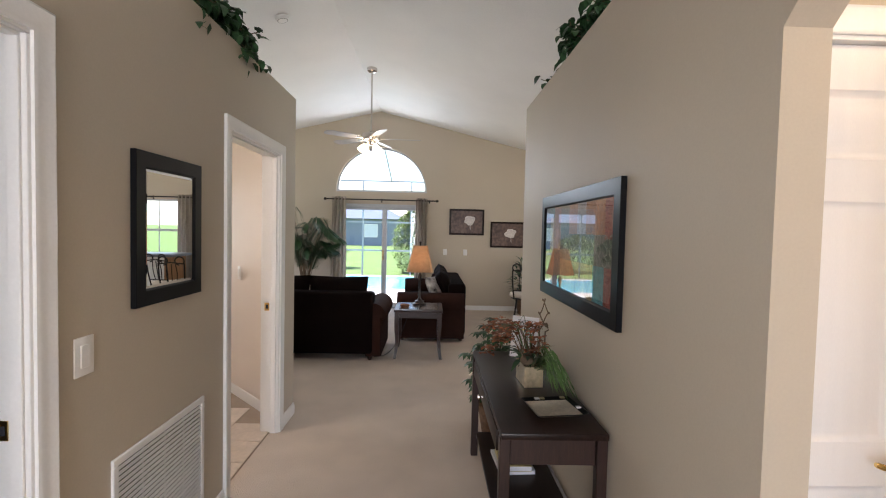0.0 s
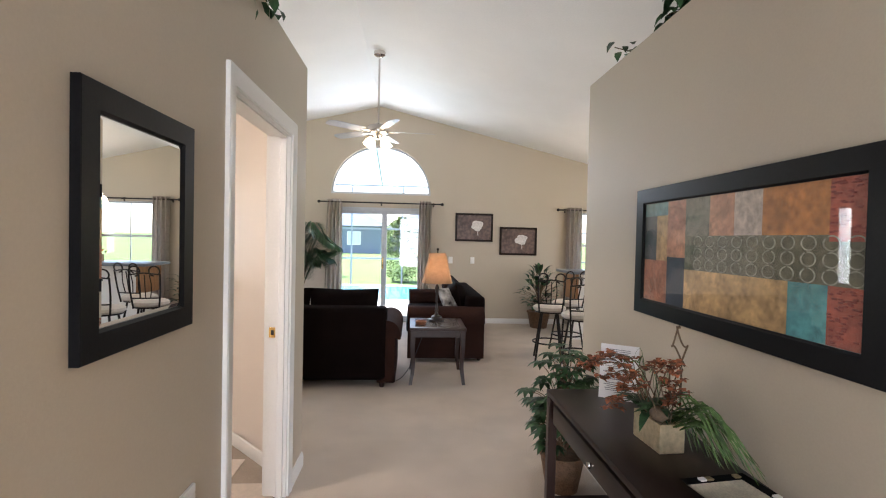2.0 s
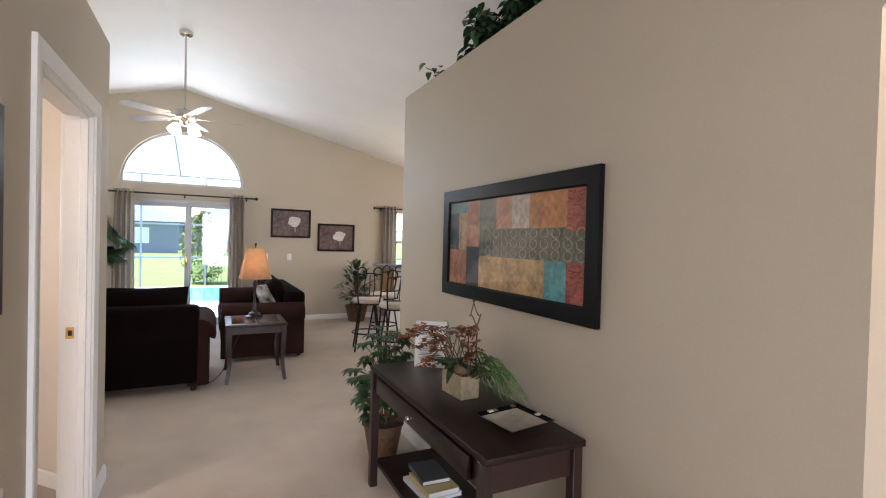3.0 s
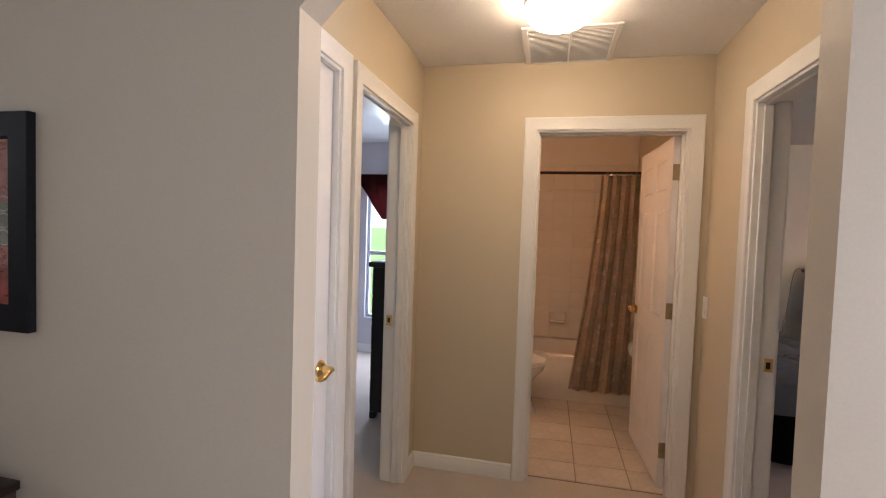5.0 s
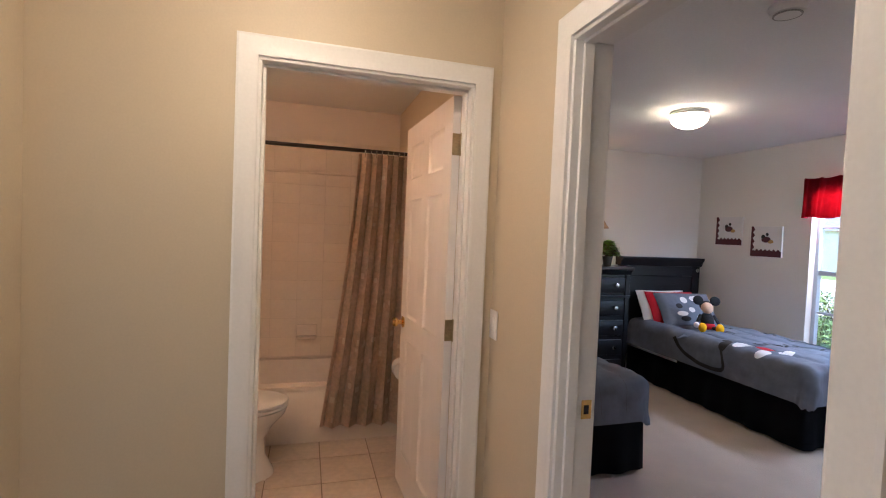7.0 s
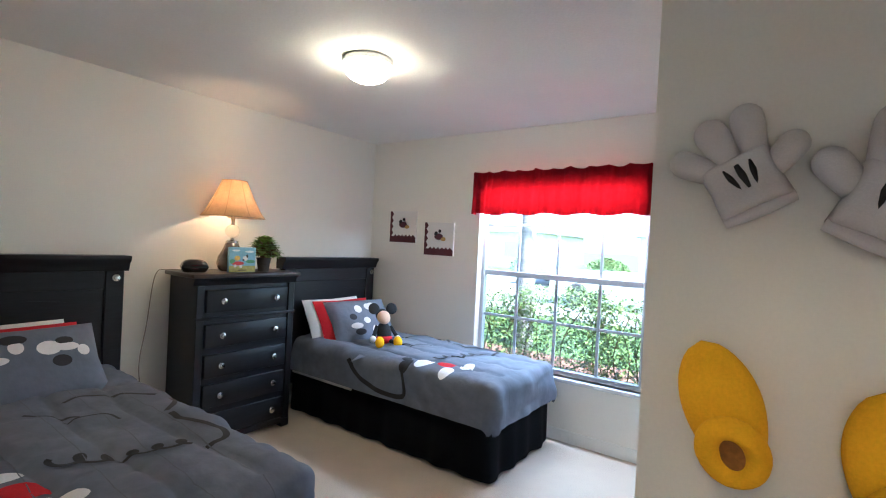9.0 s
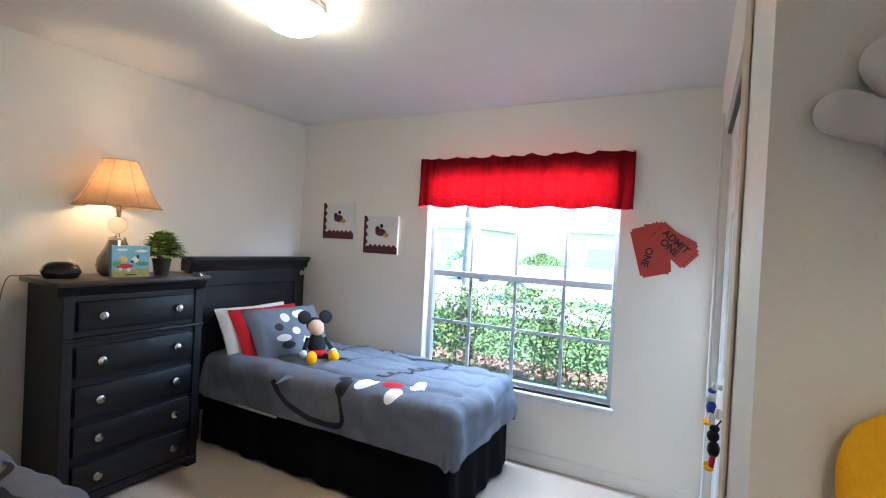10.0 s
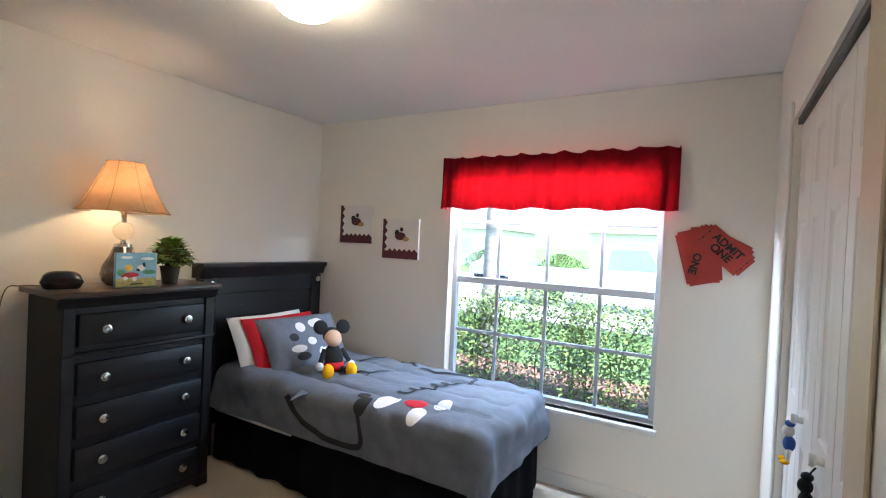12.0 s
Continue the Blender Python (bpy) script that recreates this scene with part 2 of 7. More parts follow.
def lathe(bm, prof, seg=24, cx=0, cy=0, mi=0, m=None):
    rings = []
    for r, z in prof:
        if r < 1e-5:
            rings.append([bm.verts.new((cx, cy, z))])
        else:
            rings.append([bm.verts.new((cx + r * math.cos(2 * math.pi * i / seg), cy + r * math.sin(2 * math.pi * i / seg), z)) for i in range(seg)])
    made = [v for r in rings for v in r]
    for a, b in zip(rings, rings[1:]):
        for i in range(seg):
            j = (i + 1) % seg
            if len(a) == 1 and len(b) == 1:
                continue
            if len(a) == 1:
                f = bm.faces.new((a[0], b[j], b[i]))
            elif len(b) == 1:
                f = bm.faces.new((a[i], a[j], b[0]))
            else:
                f = bm.faces.new((a[i], a[j], b[j], b[i]))
            f.material_index = mi
    if m:
        bmesh.ops.transform(bm, matrix=m, verts=made)
    return bm


def tube(bm, pts, r, seg=8, mi=0, flat=1.0):
    """A round bar along points; r is one radius or one for each point."""
    pts = [Vector(p) for p in pts]
    rs = r if isinstance(r, (list, tuple)) else [r] * len(pts)
    rings, side = [], None
    for i, p in enumerate(pts):
        t = (pts[min(i + 1, len(pts) - 1)] - pts[max(i - 1, 0)]).normalized()
        if side is None:
            side = t.orthogonal().normalized()
        side = (side - t * side.dot(t)).normalized()
        up = t.cross(side)
        rings.append([bm.verts.new(p + float(rs[i]) * (math.cos(2 * math.pi * k / seg) * side + math.sin(2 * math.pi * k / seg) * up * flat)) for k in range(seg)])
    for a, b in zip(rings, rings[1:]):
        for k in range(seg):
            f = bm.faces.new((a[k], a[(k + 1) % seg], b[(k + 1) % seg], b[k]))
            f.material_index = mi
    for ring in (rings[0][::-1], rings[-1]):
        f = bm.faces.new(ring)
        f.material_index = mi
    return bm


def curve(pts, n=8):
    """Smooth points through the given ones."""
    P = [Vector(p) for p in pts]
    P = [2 * P[0] - P[1]] + P + [2 * P[-1] - P[-2]]
    out = []
    for i in range(1, len(P) - 2):
        a, b, c, e = P[i - 1 : i + 3]
        for k in range(n):
            t = k / n
            out.append(0.5 * ((2 * b) + (c - a) * t + (2 * a - 5 * b + 4 * c - e) * t * t + (3 * b - a - 3 * c + e) * t**3))
    return out + [P[-2]]


def ball(bm, c, r, seg=16, mi=0, rot=None):
    """An ellipsoid of three radii."""
    m = Matrix.Translation(c) @ (rot.to_4x4() if rot else Matrix()) @ Matrix.Diagonal((*r, 1))
    g = bmesh.ops.create_uvsphere(bm, u_segments=seg, v_segments=max(6, seg * 2 // 3), radius=1, matrix=m)
    for v in g["verts"]:
        for f in v.link_faces:
            f.material_index = mi
    return bm


def grid(bm, nu, nv, fn, mi=0, closed=False):
    vs = [[bm.verts.new(fn(i / nu, j / nv)) for j in range(nv + 1)] for i in range(nu + 1)]
    for i in range(nu):
        for j in range(nv):
            f = bm.faces.new((vs[i][j], vs[i + 1][j], vs[i + 1][j + 1], vs[i][j + 1]))
            f.material_index = mi
    return bm


def slab(outline, holes, depth, place, mats=None):
    """A plate of the outline with holes, depth thick, put in place by place(u, v, w)."""
    bm = BM()
    edges = []
    for loop in [outline, *holes]:
        vs = [bm.verts.new((u, v, 0)) for u, v in loop]
        edges += [bm.edges.new((vs[i], vs[(i + 1) % len(vs)])) for i in range(len(vs))]
    bmesh.ops.triangle_fill(bm, use_beauty=True, use_dissolve=False, edges=edges)
    bmesh.ops.dissolve_limit(bm, angle_limit=0.01, verts=bm.verts[:], edges=bm.edges[:])
    ext = bmesh.ops.extrude_face_region(bm, geom=bm.faces[:])
    top = {v for v in ext["geom"] if isinstance(v, bmesh.types.BMVert)}
    for v in bm.verts:
        v.co = place(v.co.x, v.co.y, depth if v in top else 0.0)
    bmesh.ops.recalc_face_normals(bm, faces=bm.faces[:])
    return bm


def rect(u0, u1, v0, v1):
    return [(u0, v0), (u1, v0), (u1, v1), (u0, v1)]


def outline_with_doors(u0, u1, z1, doors):
    """A wall's outline, with door openings as notches from the floor."""
    pts = [(u0, 0)]
    for a, b, h in sorted(doors):
        pts += [(a, 0), (a, h), (b, h), (b, 0)]
    return pts + [(u1, 0), (u1, z1), (u0, z1)]


def paint_sides(bm, axis, lo_i, hi_i, edge_i=0):
    for f in bm.faces:
        n = f.normal["xyz".index(axis)]
        f.material_index = hi_i if n > 0.9 else lo_i if n < -0.9 else edge_i


def wall_x(name, x0, x1, outline, holes, lo, hi, label):
    """A wall between x0 and x1: outline in (y, z)."""
    bm = slab(outline, holes, x1 - x0, lambda u, v, w: (x0 + w, u, v))
    bm.normal_update()
    paint_sides(bm, "x", 0, 1)
    return struct(name, bm, [lo, hi], label, "wall")


def wall_y(name, y0, y1, outline, holes, lo, hi, label):
    bm = slab(outline, holes, y1 - y0, lambda u, v, w: (u, y0 + w, v))
    bm.normal_update()
    paint_sides(bm, "y", 0, 1)
    return struct(name, bm, [lo, hi], label, "wall")


# ---------------------------------------------------------------- structure
HEAD, LOW, LEDGE = 2.03, 2.41, 2.52
HALL_L, HALL_R, HALL_T = -1.15, 0.705, 0.11
V_N, V_S, B_W = 1.342, -0.24, 2.715
HALL_E = HALL_R + HALL_T - EAST_X
RIDGE_X, RIDGE_Z, SL = -1.05, 3.71, 0.237
FAR = 9.15
struct("floor", box(-5.1, 5.55, -4.0, FAR + 0.15, -0.12, 0.0), CARPET, "worn beige cut-pile carpet with faint stains", "carpet")

wall_x("wall_hall_left", HALL_L - 0.12, HALL_L, outline_with_doors(-2.6, 3.97, LEDGE, [(0.68, 1.476, HEAD), (2.742, 3.605, HEAD)]), [], PINKW, WALL, "taupe painted hall wall with two door openings")
op = [(-2.6, 0), (0.036, 0), (0.036, 1.97), (0.196, 2.13), (1.017, 2.13), (1.177, 1.97), (1.177, 0), (4.06, 0), (4.06, LEDGE), (-2.6, LEDGE)]
wall_x("wall_hall_right", HALL_R, HALL_R + HALL_T, op, [], WALL, TAN, "taupe painted wall with a clipped-corner opening")
east()
wall_y("wall_vestibule_north", V_N, V_N + 0.12, outline_with_doors(HALL_E, 5.22, LOW, [(1.135, 1.592, HEAD), (1.768, 2.50, HEAD)]), [], TAN, LILAC, "tan vestibule wall with two doorways")
wall_y("wall_vestibule_south", V_S - 0.12, V_S, outline_with_doors(HALL_E, 5.52, LOW, [(1.41, 2.178, HEAD)]), [], CREAM, TAN, "tan vestibule wall with a bedroom doorway")
wall_x("wall_bath_west", B_W, B_W + 0.12, outline_with_doors(V_S, V_N, LOW, [(-0.133, 0.67, HEAD)]), [], TAN, PINKW, "tan wall with the bathroom doorway")
wall_x("wall_bath_east", 4.90, 5.02, rect(V_S, V_N, 0, LOW), [], PINKW, PINKW, "warm white bathroom wall above the tiles")
wall_x("wall_bedroom_east", 5.40, 5.52, rect(-4.0, V_S - 0.12, 0, LOW), [], CREAM, CREAM, "plain cream bedroom wall behind the beds")
WIN = (2.75, 4.12, 0.475, 2.02)
wall_y("wall_bedroom_window", -4.02, -3.865, rect(1.18, 5.52, 0, LOW), [rect(*WIN)], PINKW, CREAM, "cream bedroom wall with a tall window")
CLOSET_X, CLOSET_Y = 2.24, -1.60
wall_x("wall_closet_front", CLOSET_X - 0.09, CLOSET_X, outline_with_doors(-3.865, CLOSET_Y, LOW, [(-3.28, -2.12, 2.03)]), [], CREAM, CREAM, "cream wall round the closet opening")
wall_y("wall_closet_side", CLOSET_Y - 0.12, CLOSET_Y, rect(1.30, CLOSET_X - 0.09, 0, LOW), [], CREAM, CREAM, "cream closet wall with plush things hung on it")
wall_x("wall_bedroom_entry", 1.18, 1.30, rect(-4.0, V_S - 0.12, 0, LOW), [], CREAM, CREAM, "plain cream entry wall")
wall_x("wall_guest_east", 5.10, 5.22, rect(V_N + 0.12, 3.94, 0, LOW), [rect(1.64, 2.64, 0.40, 1.90)], LILAC, LILAC, "pale lilac bedroom wall with a window")
wall_y("wall_guest_north", 3.94, 4.06, rect(HALL_E, 5.82, 0, LEDGE), [], LILAC, WALL, "wall between bedroom and dining room")
east(False)


def roof_z(x):
    return RIDGE_Z - SL * abs(x - RIDGE_X)


ARC_X, ARC_W, ARC_H, ARC_Z = -1.02, 0.855, 0.84, 2.205
arch = [(ARC_X + ARC_W * math.cos(a), ARC_Z + ARC_H * math.sin(a)) for a in np.linspace(0, math.pi, 33)]
SLIDE = (-1.86, -0.21, 0.0, 1.98)
WIN2 = (2.40, 3.46, 0.70, 1.98)
gable = [(-5.1, 0), (SLIDE[0], 0), (SLIDE[0], SLIDE[3]), (SLIDE[1], SLIDE[3]), (SLIDE[1], 0), (5.5, 0), (5.5, roof_z(5.5) + 0.1), (RIDGE_X, RIDGE_Z + 0.1), (-5.1, roof_z(-5.1) + 0.1)]
wall_y("wall_great_room_end", FAR, FAR + 0.15, gable, [arch, rect(*WIN2)], WALL, WALL, "taupe gable wall with sliding door and arched window")
# The openings in these outer walls are unseen, added for the lamps.
wall_x("wall_great_room_west", -5.1, -4.98, rect(-2.6, FAR, 0, 2.95), [rect(5.9, 8.1, 0.9, 2.1)], WALL, WALL, "plain taupe wall")
wall_x("wall_great_room_east", 5.40, 5.52, rect(4.06, FAR, 0, 2.3), [rect(5.5, 7.7, 0.95, 2.05)], WALL, WALL, "plain taupe wall")
wall_y("wall_entry", -2.72, -2.6, rect(-5.1, 0.83, 0, 3.9), [rect(-1.0, 0.55, 0.2, 2.3)], WALL, WALL, "plain taupe entry wall")
bm = BM()
for xa, ya, yb in ((-5.2, -2.72, FAR + 0.9), (3.70, -2.72, 4.0), (5.6, 4.0, FAR + 0.9)):
    lo = [bm.verts.new((x, y, roof_z(x))) for x, y in ((RIDGE_X, ya), (xa, ya), (xa, yb), (RIDGE_X, yb))]
    up = [bm.verts.new(v.co + Vector((0, 0, 0.1))) for v in lo]
    bm.faces.new(lo)
    bm.faces.new(up[::-1])
    for i in range(4):
        j = (i + 1) % 4
        bm.faces.new((lo[j], lo[i], up[i], up[j]))
bmesh.ops.recalc_face_normals(bm, faces=bm.faces[:])
struct("ceiling_vault", bm, CEIL, "white textured vaulted ceiling", "ceiling")
struct("ceiling_rooms", box(0.862, 5.5, -3.99, 3.935, LOW + 0.002, LEDGE - 0.004), CEIL, "white textured flat ceiling over the bedrooms", "ceiling")
struct("ledge", box(0.862, 5.5, -3.99, 4.05, LEDGE - 0.002, LEDGE + 0.02), WALL, "taupe painted plant ledge", "ledge")
bm = slab([(-4.9, -2.6), (-1.272, -2.6), (-1.272, 3.96), (-2.45, 5.27), (-4.9, 5.27)], [], 0.1, lambda u, v, w: (u, v, 2.42 + w))
struct("ledge_left", bm, CEIL, "plant ledge over the hall bathroom", "ledge")
bm = slab([(-1.272, 3.87), (-1.272, 3.96), (-2.45, 5.27), (-2.55, 5.19)], [], 2.42, lambda u, v, w: (u, v, w))
struct("wall_diagonal", bm, PINKW, "warm white angled bathroom wall", "wall")
wall_y("wall_left_room", 1.75, 1.85, rect(-4.9, -1.27, 0, 2.42), [], PINKW, PINKW, "plain wall between two rooms")


def baseboard(name, pts, nrm):
    """A moulded baseboard along a straight line on the floor, standing off a wall along nrm."""
    (xa, ya), (xb, yb) = pts
    prof = [(0, 0), (0.014, 0), (0.014, 0.065), (0.010, 0.072), (0.010, 0.08), (0.004, 0.088), (0, 0.088)]
    bm = BM()
    ends = [[bm.verts.new((x + nrm[0] * o, y + nrm[1] * o, z)) for o, z in prof] for x, y in ((xa, ya), (xb, yb))]
    k = len(prof)
    for i in range(k):
        bm.faces.new((ends[0][i], ends[1][i], ends[1][(i + 1) % k], ends[0][(i + 1) % k]))
    bm.faces.new(ends[0][::-1])
    bm.faces.new(ends[1])
    bmesh.ops.recalc_face_normals(bm, faces=bm.faces[:])
    return struct(name, bm, TRIM, "white moulded baseboard", "baseboard")


for p, n in [
    (((HALL_L, 1.548), (HALL_L, 2.67)), (1, 0)), (((HALL_L, 3.677), (HALL_L, 3.97)), (1, 0)), (((HALL_R, 1.177), (HALL_R, 4.06)), (-1, 0)), (((HALL_R, -2.6), (HALL_R, 0.036)), (-1, 0)),
    (((-5.0, FAR), (SLIDE[0] - 0.05, FAR)), (0, -1)), (((SLIDE[1] + 0.05, FAR), (5.4, FAR)), (0, -1)),
]:
    baseboard("baseboard", p, n)
east()
for p, n in [
    (((B_W, 0.742), (B_W, V_N)), (-1, 0)), (((CLOSET_X, -3.865), (CLOSET_X, -3.30)), (1, 0)), (((CLOSET_X, -1.95), (CLOSET_X, CLOSET_Y)), (1, 0)), (((1.30, CLOSET_Y), (CLOSET_X, CLOSET_Y)), (0, 1)),
    (((CLOSET_X, -3.865), (5.40, -3.865)), (0, 1)), (((5.40, -3.865), (5.40, V_S - 0.12)), (-1, 0)), (((2.25, V_S - 0.12), (5.40, V_S - 0.12)), (0, -1)),
    (((5.10, V_N + 0.12), (5.10, 3.94)), (-1, 0)), (((2.572, V_N), (B_W, V_N)), (0, -1)),
]:
    baseboard("baseboard", p, n)
east(False)
nv = Vector((5.1 - 3.79, 1.178)).normalized()
baseboard("baseboard", ((-1.30, 3.87), (-2.55, 5.19)), (-nv.x * 0.8, -nv.y))


def casing_profile(bm, path, out, flip=1):
    """A stepped door casing: a 70 mm board with raised outer edge along a U path in (u, z), standing off by out(u, z, d)."""
    prof = [(0.0, 0.0), (0.0, 0.012), (0.012, 0.016), (0.03, 0.013), (0.05, 0.017), (0.062, 0.02), (0.07, 0.016), (0.07, 0.0)]
    rings = []
    for (u, z), (du, dz) in path:
        rings.append([bm.verts.new(out(u + du * o, z + dz * o, d)) for o, d in prof])
    k = len(prof)
    for a, b in zip(rings, rings[1:]):
        for i in range(k - 1):
            bm.faces.new((a[i], a[i + 1], b[i + 1], b[i]))
    bm.faces.new(rings[0])
    bm.faces.new(rings[-1][::-1])
    bmesh.ops.recalc_face_normals(bm, faces=bm.faces[:])


def doorway(name, axis, c0, c1, a, b, head=HEAD, sides=(1, 1), label="white door frame with moulded casing", stop=None, strike=None):
    """Jamb lining, stop and casings of a door opening from a to b in a wall from c0 to c1 on the axis."""
    P = (lambda u, z, c: (c, u, z)) if axis == "x" else (lambda u, z, c: (u, c, z))
    root = thing(name, label, "door frame", kind="structure")
    bm = BM()
    t = 0.016

    def bar(u0, u1, z0, z1, d0, d1):
        p, q = P(u0, z0, d0), P(u1, z1, d1)
        bx(bm, min(p[0], q[0]), max(p[0], q[0]), min(p[1], q[1]), max(p[1], q[1]), z0, z1, 0.002, 1)

    lo, hi = c0 - 0.002, c1 + 0.002
    bar(a, a + t, 0, head - t, lo, hi)
    bar(b - t, b, 0, head - t, lo, hi)
    bar(a, b, head - t, head, lo, hi)
    s = stop if stop is not None else (c0 + c1) / 2
    bar(a + t, a + t + 0.011, 0, head - t - 0.011, s - 0.017, s + 0.017)
    bar(b - t - 0.011, b - t, 0, head - t - 0.011, s - 0.017, s + 0.017)
    bar(a + t, b - t, head - t - 0.011, head - t, s - 0.017, s + 0.017)
    part("jamb", bm, TRIM, root)
    e = 0.004
    path = [((a + e, 0), (-1, 0)), ((a + e, head - e), (-1, 1)), ((b - e, head - e), (1, 1)), ((b - e, 0), (1, 0))]
    for k, (side, c, sg) in enumerate(((sides[0], c0, -1), (sides[1], c1, 1))):
        if side:
            bm = BM()
            casing_profile(bm, path, lambda u, z, d: P(u, z, c + sg * d))
            part("casing", bm, TRIM, root)
    if strike:
        u, sgn, c = strike
        bm = BM()
        p, q = P(u, 0.90, c - 0.017), P(u + sgn * 0.003, 0.957, c + 0.017)
        bx(bm, min(p[0], q[0]), max(p[0], q[0]), min(p[1], q[1]), max(p[1], q[1]), 0.90, 0.957, 0.001, 1)
        # Black block stands in for the shade inside the latch hole.
        p, q = P(u + sgn * 0.001, 0.915, c - 0.007), P(u + sgn * 0.0038, 0.942, c + 0.009)
        bx(bm, min(p[0], q[0]), max(p[0], q[0]), min(p[1], q[1]), max(p[1], q[1]), 0.915, 0.942, 0.0, 1, 1)
        part("strike_plate", bm, [BRASS, PRINT], root, "polished brass strike plate")
    return root


doorway("door_1", "x", HALL_L - 0.12, HALL_L, 0.68, 1.476, strike=(1.46, -1, HALL_L - 0.075), stop=HALL_L - 0.03)
doorway("door_2", "x", HALL_L - 0.12, HALL_L, 2.742, 3.605, strike=(3.589, -1, HALL_L - 0.085), stop=HALL_L - 0.035)
east()
doorway("door_3", "y", V_N, V_N + 0.12, 1.135, 1.592, stop=V_N + 0.075)
doorway("door_4", "y", V_N, V_N + 0.12, 1.768, 2.50, strike=(2.484, -1, V_N + 0.095), stop=V_N + 0.04)
doorway("door_5", "x", B_W, B_W + 0.12, -0.133, 0.67, stop=B_W + 0.055)
doorway("door_6", "y", V_S - 0.12, V_S, 1.41, 2.178, strike=(2.162, -1, V_S - 0.095), stop=V_S - 0.04)


def panel_door(w, h, th, rows, cols=2, stile=0.1, rail=0.09):
    """A moulded panel door leaf from x 0 to w, y 0 to th, z 0 to h: rows are (z0, z1) of panels."""
    bm = BM()
    pw = (w - stile * (cols + 1)) / cols
    holes = [rect(stile + c * (pw + stile), stile + c * (pw + stile) + pw, z0, z1) for c in range(cols) for z0, z1 in rows]
    bm = slab(rect(0, w, 0, h), holes, th, lambda u, v, d: (u, d, v))
    for hl in holes:
        (u0, z0), (u1, z1) = hl[0], hl[2]
        for side in (0, 1):
            f0, sg = (0.0, 1) if side == 0 else (th, -1)
            ring = [(0.0, 0.0), (0.012, 0.009), (0.022, 0.009), (0.045, 0.003)]
            loops = []
            for o, dep in ring:
                y = f0 + sg * dep
                loops.append([bm.verts.new(p) for p in ((u0 + o, y, z0 + o), (u1 - o, y, z0 + o), (u1 - o, y, z1 - o), (u0 + o, y, z1 - o))])
            for a, b in zip(loops, loops[1:]):
                for i in range(4):
                    f = [a[i], a[(i + 1) % 4], b[(i + 1) % 4], b[i]]
                    bm.faces.new(f if side == 0 else f[::-1])
            bm.faces.new(loops[-1] if side == 0 else loops[-1][::-1])
    return bm


SIX = [(0.2, 0.84), (0.96, 1.60), (1.71, 1.89)]

# ---------------------------------------------------------------- doors and fixtures


def lever(parent, x, y, z, sgn):
    """A brass lever on a rose; sgn is the way the handle points along x, the door face looks towards -y."""
    bm = BM()
    lathe(bm, [(0, 0), (0.03, 0), (0.033, 0.006), (0.026, 0.014), (0.014, 0.018), (0.012, 0.05), (0, 0.05)], 20, m=Matrix.Translation((x, y, z)) @ Matrix.Rotation(radians(90), 4, "X"))
    tube(bm, curve([(x, y - 0.048, z), (x + sgn * 0.03, y - 0.054, z + 0.004), (x + sgn * 0.07, y - 0.05, z - 0.012), (x + sgn * 0.105, y - 0.044, z - 0.004)], 5), [0.011, 0.011, 0.011, 0.01, 0.01, 0.01, 0.01, 0.009, 0.009, 0.009, 0.008, 0.008, 0.008, 0.008, 0.008, 0.006], 10)
    return part("door_handle", bm, BRASS, parent, "polished brass lever handle")


leaf = thing("closet_door", "closed white six-panel closet door with a brass lever", "door", 1.154, V_N + 0.022, 0.008)
dl = part("door_leaf", panel_door(0.419, 2.004, 0.034, SIX, 1, 0.095), DOORW, leaf)
lever(leaf, 0.36, 0, 0.925, -1)

bath_door = thing("bathroom_door", "white six-panel door standing open into the bathroom", "door", B_W + 0.12, -0.115, 0.01, 2.5)
part("door_leaf", panel_door(0.765, 2.0, 0.034, SIX, 2, 0.105), DOORW, bath_door)
for hz in (0.22, 1.02, 1.80):
    bm = BM()
    bx(bm, -0.004, -0.001, -0.028, 0.034, hz - 0.045, hz + 0.045, 0.001, 1)
    tube(bm, [(-0.008, -0.004, hz - 0.047), (-0.008, -0.004, hz + 0.047)], 0.006, 8)
    for s in (-0.025, 0.0, 0.025):
        lathe(bm, [(0, 0), (0.005, 0), (0, 0.002)], 8, m=Matrix.Translation((-0.004, 0.016, hz + s)) @ Matrix.Rotation(radians(-90), 4, "Y"))
    part("hinge", bm, AGED, bath_door, "aged brass hinge")
for sg, y in ((1, 0.034), (-1, 0.0)):
    bm = BM()
    lathe(bm, [(0, 0), (0.03, 0), (0.032, 0.006), (0.012, 0.014), (0.011, 0.03), (0.022, 0.036), (0.027, 0.05), (0.02, 0.062), (0, 0.066)], 18, m=Matrix.Translation((0.705, y, 0.92)) @ Matrix.Rotation(radians(-90 * sg), 4, "X"))
    part("door_knob", bm, BRASS, bath_door, "polished brass knob")

# bifold closet doors
BW = 0.289
for k in range(4):
    y0 = -2.122 - k * BW
    d = thing("bifold_door", "white moulded bifold closet door panel, closed", "door", CLOSET_X - 0.055, y0, 0.015, -90, group="bifold closet doors")
    part("door_leaf", panel_door(BW - 0.006, 1.985, 0.028, [(0.2, 0.84), (0.96, 1.60), (1.71, 1.89)], 1, 0.075), DOORW, d)
    if k in (1, 2):
        bm = BM()
        lathe(bm, [(0, 0), (0.012, 0), (0.01, 0.015), (0.018, 0.024), (0.016, 0.034), (0, 0.037)], 16, m=Matrix.Translation((0.10 if k == 1 else 0.17, 0.028, 0.935)) @ Matrix.Rotation(radians(-90), 4, "X"))
        part("door_knob", bm, PLASTIC, d, "small white knob")
